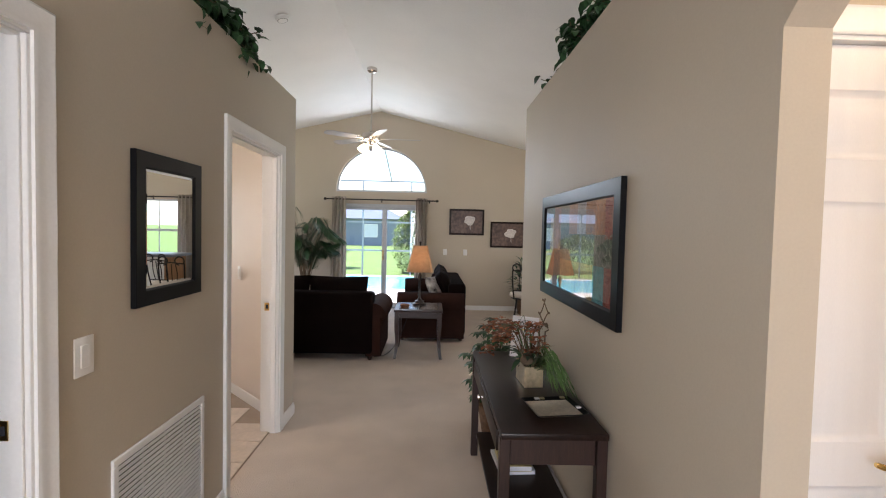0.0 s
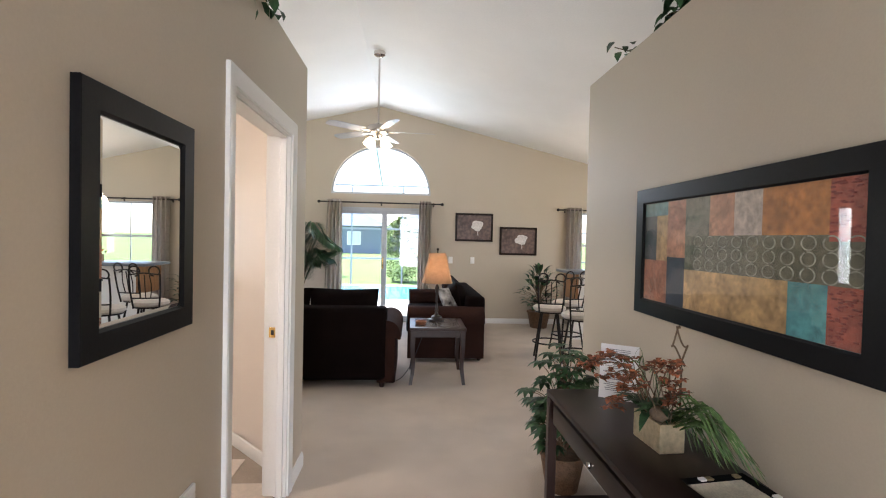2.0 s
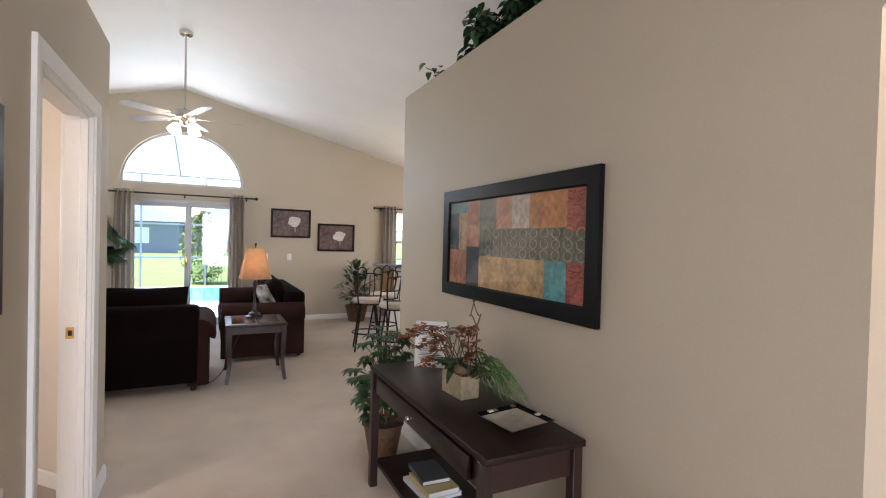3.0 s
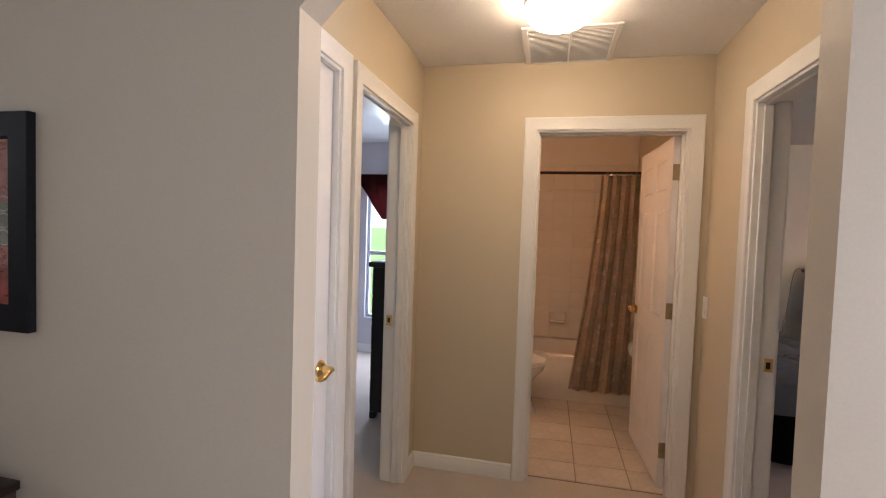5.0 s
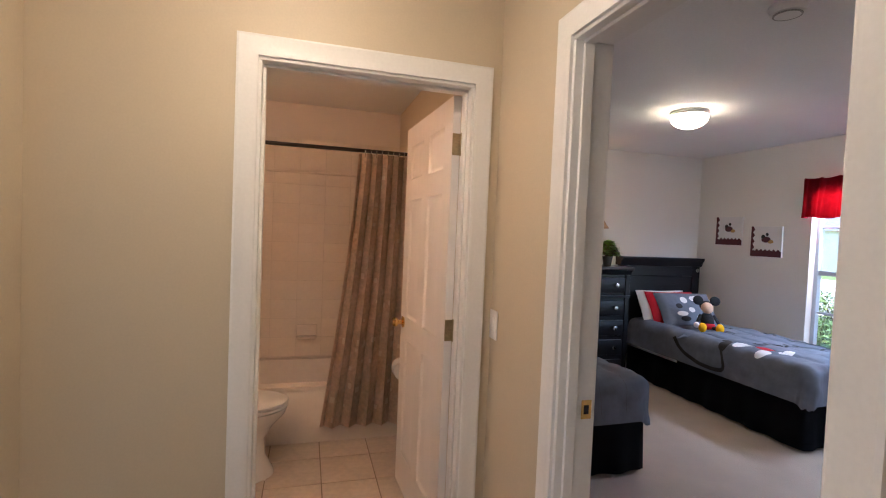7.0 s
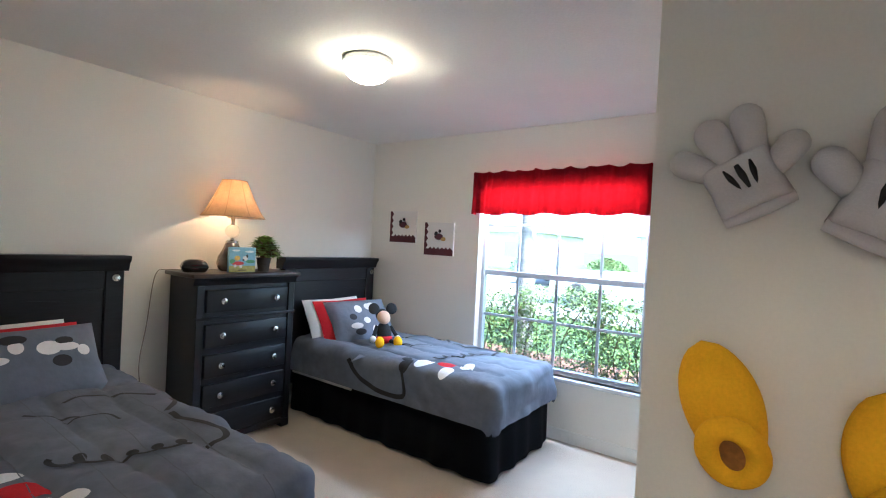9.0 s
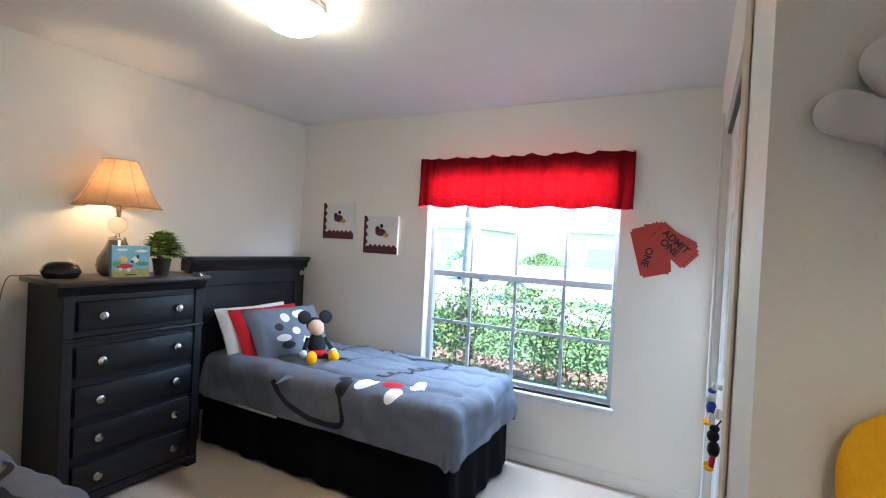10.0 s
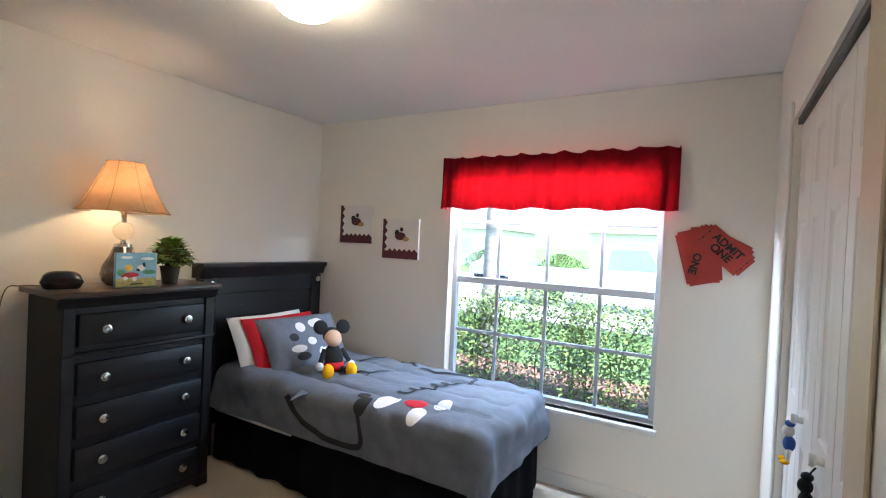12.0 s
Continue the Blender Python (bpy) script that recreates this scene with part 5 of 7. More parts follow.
def rod(label, x0, x1, y, z):
    o = thing("curtain_rod", label, "curtain rod", 0, y, z, group="curtain rods")
    bm = BM()
    tube(bm, [(x0, 0, 0), (x1, 0, 0)], 0.0125, 10)
    part("pole", bm, IRON, o)
    for x, s in ((x0, -1), (x1, 1)):
        bm = BM()
        ball(bm, (x + s * 0.025, 0, 0), (0.028, 0.026, 0.026), 14)
        part("finial", bm, IRON, o)
    for x in (x0 + 0.12, (x0 + x1) / 2, x1 - 0.12):
        bm = BM()
        tube(bm, [(x, 0, -0.01), (x, FAR - y, -0.01)], 0.007, 8)
        bx(bm, x - 0.012, x + 0.012, FAR - y - 0.006, FAR - y, -0.045, 0.025, 0.002, 1)
        part("bracket", bm, IRON, o)
    return o


rod("dark iron curtain rod above the patio door", -2.03, 0.01, FAR - 0.09, 2.055)
grommet_curtain("taupe grommet curtain beside the patio door", -1.92, -1.67, FAR - 0.09, 0.02, 2.10, 4, flare=0.25)
grommet_curtain("taupe grommet curtain beside the patio door", -0.37, -0.15, FAR - 0.09, 0.02, 2.10, 4, flare=0.05)
rod("dark iron curtain rod above the dining window", 2.09, 3.9, FAR - 0.09, 2.017)
grommet_curtain("taupe grommet curtain beside the dining window", 2.22, 2.50, FAR - 0.09, 0.02, 2.06, 4)
grommet_curtain("taupe grommet curtain beside the dining window", 3.40, 3.68, FAR - 0.09, 0.02, 2.06, 4)

# palm in the corner
pm = thing("palm_plant", "tall artificial palm in a wicker basket", "potted plant", -2.3, 8.6, 0)
bm = BM()
lathe(bm, [(0, 0), (0.15, 0), (0.19, 0.32), (0.2, 0.34), (0.17, 0.34), (0.16, 0.3), (0, 0.3)], 22)
part("basket", bm, BASKET, pm)
rnd = random.Random(8)
bm, st = BM(), BM()
for k in range(34):
    a = k * 2.4
    L = rnd.uniform(0.8, 1.5)
    lean = rnd.uniform(0.25, 0.6)
    h0 = rnd.uniform(0.35, 0.7)
    p0 = Vector((0.02 * math.cos(a), 0.02 * math.sin(a), h0))
    mid = p0 + Vector((math.cos(a) * L * lean * 0.45, math.sin(a) * L * lean * 0.45, L * 0.72))
    end = p0 + Vector((math.cos(a) * L * lean, math.sin(a) * L * lean, L * rnd.uniform(0.6, 1.0)))
    if end.y > 0.42:
        continue
    sp = curve([p0, mid, end], 9)
    tube(st, sp, [0.008 - 0.006 * i / (len(sp) - 1) for i in range(len(sp))], 5)
    for i in range(5, len(sp)):
        t = (sp[min(i + 1, len(sp) - 1)] - sp[i - 1]).normalized()
        sd_ = t.cross(Vector((0, 0, 1))).normalized()
        for s in (-1, 1):
            for q in (0, 0.25, 0.5, 0.75):
                p = sp[i].lerp(sp[i - 1], q)
                leaf_blade(bm, p, sd_ * s + t * 0.7 + Vector((0, 0, -0.15)), 0.27 * (1 - 0.45 * abs(i - 10) / 9), 0.013, 0.5, n=3)
tube(st, [(0, 0, 0.28), (0, 0, 0.75)], 0.025, 8)
part("stems", st, STEM, pm)
tagged(part("fronds", bm, LEAF, pm), kind="stuff")

# bar counter, stools and chandelier
KT = mat("grey_counter_laminate", (0.16, 0.18, 0.21), 0.3, vary=0.2, scale=30, fine=120, bump=0.02)
kc = thing("bar_counter", "raised breakfast bar with grey top and cream front", "counter", 0, 0, 0)
part("base", box(1.95, 3.9, 7.86, 8.0, 0, 1.0), CREAM, kc)
part("worktop", box(1.80, 3.95, 7.55, 8.25, 1.0, 1.04, 0.008, 2), KT, kc)
part("end_panel", box(1.91, 1.95, 7.62, 8.2, 0.62, 1.0, 0.004, 1), mat("honey_wood", (0.28, 0.13, 0.05), 0.4, vary=0.3, stretch=(4, 4, 0.5)), kc)
st_proto = thing("bar_stool", "wrought iron bar stool with cream round seat and scrolled back", "bar stool", 1.24, 6.65, 0, 78, group="bar stools")
for k in range(4):
    a = radians(45 + 90 * k)
    bm = BM()
    tube(bm, [(0.13 * math.cos(a), 0.13 * math.sin(a), 0.60), (0.235 * math.cos(a), 0.235 * math.sin(a), 0.0)], 0.012, 8)
    part("leg", bm, IRON, st_proto)
bm = BM()
tube(bm, [(0.195 * math.cos(t), 0.195 * math.sin(t), 0.23) for t in np.linspace(0, 2 * math.pi, 33)], 0.010, 8)
part("foot_ring", bm, IRON, st_proto)
bm = BM()
tube(bm, [(0.17 * math.cos(t), 0.17 * math.sin(t), 0.605) for t in np.linspace(0, 2 * math.pi, 33)], 0.010, 8)
part("seat_ring", bm, IRON, st_proto)
bm = BM()
lathe(bm, [(0, 0.61), (0.17, 0.61), (0.2, 0.635), (0.195, 0.665), (0.15, 0.685), (0, 0.69)], 28)
part("seat", bm, LINEN, st_proto, "cream upholstered round seat")
for s in (-1, 1):
    bm = BM()
    p = [(-0.15, s * 0.13, 0.60), (-0.19, s * 0.15, 0.80), (-0.23, s * 0.155, 1.0)]
    tube(bm, curve(p, 5), 0.010, 8)
    c = Vector((-0.235, s * 0.10, 1.03))
    tube(bm, [c + Vector((-0.01 * math.sin(t), s * 0.055 * math.cos(t), 0.055 * math.sin(t))) for t in np.linspace(-0.6, 4.6, 20)], 0.009, 8)
    part("back_post", bm, IRON, st_proto)
for s in (-0.05, 0.0, 0.05):
    bm = BM()
    tube(bm, curve([(-0.175, s, 0.72), (-0.205, s * 1.3, 0.86), (-0.232, s, 0.99)], 4), 0.006, 6)
    part("spindle", bm, IRON, st_proto)
for z, x in ((0.72, -0.175), (0.99, -0.23)):
    bm = BM()
    tube(bm, curve([(x, -0.15, z), (x - 0.025, 0, z + (0.02 if z > 0.9 else 0)), (x, 0.15, z)], 6), 0.008, 8)
    part("back_rail", bm, IRON, st_proto)
for (sx, sy, r) in ((1.42, 6.10, 84), (1.62, 7.12, 100), (2.12, 6.72, 92), (2.72, 7.0, 97)):
    copy_thing(st_proto, pose(sx, sy, 0, 0, 0, r))
ch = thing("chandelier", "dining chandelier with lit white bell glasses", "chandelier", 2.62, 7.6, 1.93)
tz = roof_z(2.62) - 1.93
bm = BM()
tube(bm, [(0, 0, 0.1), (0, 0, tz)], 0.007, 8)
lathe(bm, [(0, tz), (0.06, tz), (0.05, tz - 0.03), (0, tz - 0.04)], 18)
lathe(bm, [(0, 0.16), (0.03, 0.13), (0.045, 0.06), (0.02, 0.0), (0, -0.03)], 18)
part("stem", bm, NICKEL, ch)
for k in range(5):
    bm = BM()
    tube(bm, curve([(0.02, 0, 0.05), (0.11, 0, 0.1), (0.2, 0, 0.06), (0.21, 0, 0.02)], 4), 0.007, 8)
    ar = part("arm", bm, NICKEL, ch, m=pose(0, 0, 0, 0, 0, 72 * k))
    bm = BM()
    lathe(bm, [(0.02, 0.02), (0.045, -0.01), (0.06, -0.06), (0.075, -0.09), (0.071, -0.09), (0.05, -0.05), (0.01, 0.01)], 16, 0.21, 0)
    part("bell_glass", bm, glow("lit_fan_glass", (1.0, 0.72, 0.42), 7.0), ar, "lit white bell glass")
fb = thing("flower_bouquet", "orange and white flowers in a box on the bar", "flowers", 2.68, 7.85, 1.04)
part("box", box(-0.08, 0.08, -0.15, 0.15, 0, 0.1, 0.004, 1), GOLD, fb)
bm = BM()
rnd = random.Random(31)
for i in range(60):
    c = Vector((rnd.uniform(-0.1, 0.1), rnd.uniform(-0.18, 0.18), rnd.uniform(0.1, 0.2)))
    for q in range(6):
        leaf_blade(bm, c, rdir(rnd, 0.9), 0.035, 0.025, 0.2, n=2)
tagged(part("blossoms", bm, leafmat("orange_petal", (0.65, 0.16, 0.02), 0.6, 0.4), fb, "orange blossoms"), kind="stuff")

# ---------------------------------------------------------------- bathroom
east()
TX = 4.14
tub = thing("bathtub", "white enamel bathtub with a straight apron", "bathtub", 0, 0, 0)
bm = slab(rect(TX, 4.885, V_S + 0.005, V_N - 0.005), [[(TX + 0.09 + 0.58 * a, V_S + 0.13 + 1.3 * b) for a, b in ((0.0, 0.12), (0.12, 0), (0.88, 0), (1, 0.12), (1, 0.88), (0.88, 1), (0.12, 1), (0, 0.88))]], 0.03, lambda u, v, w: (u, v, 0.36 + w))
part("rim", bm, TUB, tub)
part("apron", box(TX + 0.012, TX + 0.04, V_S + 0.006, V_N - 0.006, 0, 0.37, 0.008, 2), TUB, tub)
bm = BM()
grid(bm, 10, 18, lambda u, v: (TX + 0.09 + 0.58 * u, V_S + 0.13 + 1.3 * v, 0.385 - 0.32 * min(1, 5 * min(u, 1 - u)) ** 0.6 * min(1, 7 * min(v, 1 - v)) ** 0.6))
part("basin", bm, TUB, tub)
bm = BM()
lathe(bm, [(0, 0), (0.028, 0), (0.03, 0.01), (0.022, 0.02), (0, 0.022)], 14, m=Matrix.Translation((TX + 0.012, -0.02, 0.28)) @ Matrix.Rotation(radians(-90), 4, "Y"))

curt = thing("shower_curtain", "taupe satin shower curtain with woven spots, drawn aside", "shower curtain", 4.19, 0.01, 0.12)


def shower_fn(u, v):
    right = -0.235
    left = 0.16 + 0.20 * (1 - v) ** 1.3
    a = u * 5.5 * 2 * math.pi
    yy = right + (left - right) * u + 0.012 * math.sin(a * 2)
    return Vector((-0.03 - 0.055 * (1 - v) + 0.034 * math.sin(a + 0.5 * math.sin(2.5 * v)) * (0.7 + 0.5 * (1 - v)), yy, v * 1.825))


bm = BM()
grid(bm, 84, 26, shower_fn)
bmesh.ops.solidify(bm, geom=bm.faces[:], thickness=0.0015)
cl = part("cloth", bm, SHOWER, curt, angle=80)
rnd = random.Random(17)
bm = BM()
for i in range(130):
    u, v = rnd.random() * 0.97, rnd.random() * 0.95
    w, h = rnd.uniform(0.012, 0.022), rnd.uniform(0.01, 0.022)
    q = []
    for a, b in ((0, 0), (1, 0), (1, 1), (0, 1)):
        p = shower_fn(u + a * w, v + b * h)
        q.append(bm.verts.new(p + Vector((-0.0035, 0, 0))))
    bm.faces.new(q)
bmesh.ops.solidify(bm, geom=bm.faces[:], thickness=0.0008)
tagged(part("woven_spot", bm, SHOWER2, cl, "silvery woven spots"), kind="stuff")
for i in range(10):
    bm = BM()
    yy = -0.225 + 0.038 * i
    tube(bm, [(-0.03 + 0.0 + 0.018 * math.cos(t), yy, 1.83 + 0.024 * math.sin(t)) for t in np.linspace(0, 2 * math.pi, 13)], 0.0022, 5)
    part("ring", bm, NICKEL, curt)
rd = thing("shower_rod", "dark bronze shower curtain rod", "shower rod", 4.16, 0, 1.965)
bm = BM()
tube(bm, [(0, V_S + 0.01, 0), (0, V_N - 0.005, 0)], 0.0125, 12)
part("pole", bm, IRON, rd)
for y_ in (V_S + 0.001, V_N - 0.019):
    bm = BM()
    lathe(bm, [(0, 0), (0.03, 0), (0.026, 0.014), (0, 0.018)], 16, m=Matrix.Translation((0, y_ if y_ < 0 else y_ + 0.018, 0)) @ Matrix.Rotation(radians(-90 if y_ < 0 else 90), 4, "X"))
    part("flange", bm, IRON, rd)

# toilet facing the tub's side
to = thing("toilet", "white porcelain toilet with its lid down", "toilet", 3.80, 1.30, 0, 180)
bm = BM()
prof = [(0.0, 0.80), (0.03, 0.78), (0.12, 0.62), (0.22, 0.60), (0.30, 0.78), (0.36, 0.98), (0.395, 1.02)]
rings = []
for z, s in prof:
    rings.append([bm.verts.new((0.185 * s * math.cos(t), 0.44 + (0.29 * s if math.sin(t) > 0 else 0.2 * s) * math.sin(t), z)) for t in np.linspace(0, 2 * math.pi, 29)[:-1]])
for a, b in zip(rings, rings[1:]):
    for i in range(28):
        bm.faces.new((a[i], a[(i + 1) % 28], b[(i + 1) % 28], b[i]))
bm.faces.new(rings[-1])
bm.faces.new(rings[0][::-1])
part("bowl", bm, PORC, to)


def oval(z0, z1, s):
    bm = BM()
    rs = []
    for z, k in ((z0, s * 0.98), (z0 + 0.003, s), (z1 - 0.006, s), (z1, s * 0.95), (z1 + 0.002, s * 0.6)):
        rs.append([bm.verts.new((0.185 * k * math.cos(t), 0.44 + (0.29 * k if math.sin(t) > 0 else 0.2 * k) * math.sin(t), z)) for t in np.linspace(0, 2 * math.pi, 29)[:-1]])
    for a, b in zip(rs, rs[1:]):
        for i in range(28):
            bm.faces.new((a[i], a[(i + 1) % 28], b[(i + 1) % 28], b[i]))
    bm.faces.new(rs[-1])
    bm.faces.new(rs[0][::-1])
    return bm


part("seat", oval(0.398, 0.418, 1.02), PLASTIC, to)
part("lid", oval(0.421, 0.442, 1.03), PLASTIC, to)
part("tank", box(-0.22, 0.22, 0.0, 0.2, 0.38, 0.72, 0.025, 3), PORC, to)
part("tank_lid", box(-0.23, 0.23, -0.005, 0.21, 0.72, 0.75, 0.012, 2), PORC, to)
bm = BM()
tube(bm, [(0.16, 0.2, 0.66), (0.16, 0.225, 0.66), (0.08, 0.228, 0.655)], 0.007, 8)
part("flush_lever", bm, NICKEL, to, "chrome flush lever")

tp = thing("toilet_roll", "white toilet paper roll on a wall holder", "toilet paper", 3.93, -0.135, 0.545)
bm = BM()
lathe(bm, [(0.02, -0.05), (0.062, -0.05), (0.064, -0.045), (0.064, 0.045), (0.062, 0.05), (0.02, 0.05), (0.02, -0.05)], 28, m=pose(0, 0, 0, 0, 90, 0))
part("roll", bm, WHITEC, tp)
bm = BM()
tube(bm, [(-0.055, -0.113, 0), (-0.055, 0, 0), (0.06, 0, 0)], 0.008, 8)
part("holder", bm, NICKEL, tp, "chrome holder")
tb = thing("towel_bar", "white ceramic towel bar on the bathroom wall", "towel bar", 3.9, -0.25, 1.40)
bm = BM()
tube(bm, [(-0.25, 0.055, 0), (0.2, 0.055, 0)], 0.009, 10)
part("bar", bm, PORC, tb)
for x_ in (-0.25, 0.2):
    bm = BM()
    bx(bm, x_ - 0.018, x_ + 0.018, 0.001, 0.07, -0.022, 0.022, 0.008, 2)
    part("bracket", bm, PORC, tb)
so = thing("soap_dish", "cream ceramic soap dish set in the tiles", "soap dish", 4.888, 0.465, 0.60)
bm = box(-0.03, 0, -0.08, 0.08, -0.055, 0.055, 0.01, 2)
bx(bm, -0.075, -0.02, -0.075, 0.075, -0.055, -0.03, 0.012, 2)
part("dish", bm, WTILE, so)
sh = thing("shower_fixture", "chrome shower fixture on a bent arm", "shower", 4.5, V_N, 1.98)
bm = BM()
tube(bm, curve([(0, -0.002, 0), (0, -0.22, 0.02), (0, -0.38, -0.06)], 5), 0.009, 10)
part("arm", bm, NICKEL, sh)
bm = BM()
lathe(bm, [(0, 0), (0.012, 0), (0.018, -0.03), (0.04, -0.05), (0.042, -0.06), (0, -0.062)], 18, m=pose(0, -0.375, -0.05, -35, 0, 0))
part("rose", bm, NICKEL, sh)
exf = thing("exhaust_vent", "white exhaust fan grille on the bathroom ceiling", "vent", 3.55, 0.85, LOW)
part("grille", box(-0.13, 0.13, -0.13, 0.13, -0.018, 0, 0.006, 2), PLASTIC, exf)
for i in range(7):
    # Grey bars on the face stand in for shaded slots.
    part("slot", box(-0.1, 0.1, -0.09 + 0.03 * i - 0.004, -0.09 + 0.03 * i + 0.004, -0.0195, -0.017), mat("dim_duct", (0.40, 0.39, 0.36), 0.8), exf)
bl = thing("vanity_light", "lit bathroom light above the vanity", "wall light", 3.2, V_N, 2.05)
part("backplate", box(-0.25, 0.25, -0.03, 0, -0.05, 0.05, 0.006, 2), NICKEL, bl)
for x_ in (-0.16, 0, 0.16):
    bm = BM()
    ball(bm, (x_, -0.09, 0), (0.055, 0.055, 0.055), 16)
    part("globe", bm, glow("lit_vanity_globe", (1.0, 0.56, 0.27), 11.0), bl, "lit frosted globe")

# ---------------------------------------------------------------- guest bedroom beyond the doorway
gc = thing("chest_of_drawers", "tall black chest of drawers by the wall", "dresser", 3.30, 1.475, 0)
part("case", box(0, 0.8, 0, 0.38, 0.05, 1.15, 0.004, 1), BLACKW, gc)
part("top", box(-0.025, 0.825, -0.005, 0.41, 1.15, 1.19, 0.012, 2), BLACKW, gc)
for i in range(5):
    d_ = part("drawer", box(0.03, 0.77, 0.375, 0.395, 0.1 + 0.21 * i, 0.29 + 0.21 * i, 0.005, 1), BLACKW, gc)
    for x_ in (0.2, 0.6):
        bm = BM()
        lathe(bm, [(0, 0), (0.01, 0), (0.018, 0.02), (0, 0.028)], 12, m=Matrix.Translation((x_, 0.395, 0.195 + 0.21 * i)) @ Matrix.Rotation(radians(-90), 4, "X"))
        part("knob", bm, IRON, d_)
for x_ in (0.03, 0.77):
    for y_ in (0.03, 0.36):
        part("foot", box(x_ - 0.03, x_ + 0.03, y_ - 0.02, y_ + 0.02, 0, 0.05), BLACKW, gc)
gb = thing("guest_bed", "bed with black and white patterned cover and blue-grey skirt", "bed", 0, 0, 0)
TOILE = mat("black_white_toile_cloth", (0.05, 0.05, 0.06), 0.85, vary=0.3, scale=7, fine=26, bump=0.2, col2=(0.85, 0.83, 0.82))
BLUEG = mat("blue_grey_skirt_cloth", (0.20, 0.25, 0.32), 0.85, vary=0.15, scale=6, fine=200, bump=0.3)


def fold_cloth(bm, x0, x1, y0, y1, top, hem, r, nu, nv, wrinkle=0.006, seed=0, open_head=True, flare=0.04):
    """A cover over a box from x0 to x1 and y0 to y1: rounded at the foot (x0) and sides, hanging to hem. Returns its height function."""
    drop = top - hem - r + r * math.pi / 2
    rng = Vector((seed * 3.1, seed * 1.7, 0))

    def place(px, py):
        cx, cy = min(max(px, x0 + r), x1), min(max(py, y0 + r), y1 - r)
        dx, dy = px - cx, py - cy
        d_ = math.hypot(dx, dy)
        wv = noise.noise(Vector((px * 3.2, py * 3.2, 0)) + rng) * wrinkle + noise.noise(Vector((px * 9, py * 9, 4)) + rng) * wrinkle * 0.55 + (abs(noise.noise(Vector((px * 7 + py * 2, py * 2.5, 9)) + rng)) - 0.25) * wrinkle * 1.1
        q = ((py - y0 + 0.025 * math.sin(px * 4)) / 0.235) % 1
        puff = -0.016 * math.exp(-((min(q, 1 - q) / 0.07) ** 2)) + 0.004 * math.sin(math.pi * q)
        if d_ < 1e-6:
            return Vector((cx, cy, top + wv + puff))
        ux, uy = dx / d_, dy / d_
        if d_ < r * math.pi / 2:
            a = d_ / r
            o, dz = r * math.sin(a), r * (1 - math.cos(a))
        else:
            e = d_ - r * math.pi / 2
            o, dz = r + flare * e, r + e
        return Vector((cx + ux * (o + wv * 1.5), cy + uy * (o + wv * 1.5), top - dz + wv * 0.5))

    X0, X1 = x0 + r - drop, x1
    Y0, Y1 = y0 + r - drop, y1 - r + drop
    grid(bm, nu, nv, lambda u, v: place(X0 + (X1 - X0) * u, Y0 + (Y1 - Y0) * v))
    # cut the corner sheet short so that the hem stays level
    bmesh.ops.delete(bm, geom=[v for v in bm.verts if v.co.z < hem - 0.035], context="VERTS")
    return place


def skirt(bm, pts, z0, z1, amp=0.012, wave=0.12):
    """A gathered bed skirt along a line of points."""
    P = []
    s = 0.0
    for (xa, ya), (xb, yb) in zip(pts, pts[1:]):
        L = math.hypot(xb - xa, yb - ya)
        n = max(2, int(L / 0.03))
        nx, ny = (yb - ya) / L, -(xb - xa) / L
        for i in range(n + (1 if (xb, yb) == pts[-1] else 0)):
            t = i / n
            q = s + L * t
            P.append((xa + (xb - xa) * t, ya + (yb - ya) * t, nx, ny, math.sin(q / wave * 2 * math.pi) + 0.6 * math.sin(q / wave * 3.7)))
        s += L
    k = len(P) - 1

    def fn(u, v):
        x, y_, nx, ny, w = P[int(round(u * k))]
        o = amp * w * (0.3 + 0.7 * (1 - v)) + 0.02 * (1 - v)
        return Vector((x + nx * o, y_ + ny * o, z0 + (z1 - z0) * v))

    grid(bm, k, 4, fn)
    bmesh.ops.solidify(bm, geom=bm.faces[:], thickness=0.002)


part("mattress", box(2.2, 4.42, 2.5, 3.75, 0.3, 0.56, 0.05, 2), WHITEC, gb)
bm = BM()
fold_cloth(bm, 2.15, 4.47, 2.46, 3.76, 0.62, 0.36, 0.09, 60, 40, 0.012, 4)
for v in bm.verts:
    v.co.x = 2.15 + 4.47 - v.co.x
part("cover", bm, TOILE, gb, angle=80)
bm = BM()
skirt(bm, [(2.2, 2.48), (4.44, 2.48), (4.44, 3.74)], 0.012, 0.4, 0.016, 0.2)
part("bed_skirt", bm, BLUEG, gb, angle=80)
vs = thing("window_valance", "dark brown-red swagged valance over a small window", "valance", 5.04, 2.1, 1.84)
DRED = thin_cloth("dark_brown_red_valance_cloth", (0.045, 0.010, 0.009), (0.09, 0.012, 0.012), 0.1)
bm = BM()
grid(bm, 40, 8, lambda u, v: (0.012 * math.sin(u * 50), -0.62 + 1.24 * u, 0.2 * v - (1 - v) * (0.42 * min(1, 2.2 * (1 - abs(2 * u - 1))) - 0.12)))
bmesh.ops.solidify(bm, geom=bm.faces[:], thickness=0.003)
part("cloth", bm, DRED, vs, angle=80)
part("board", box(-0.0, 0.055, -0.63, 0.63, 0.185, 0.205), DRED, vs)

# ---------------------------------------------------------------- twin bedroom


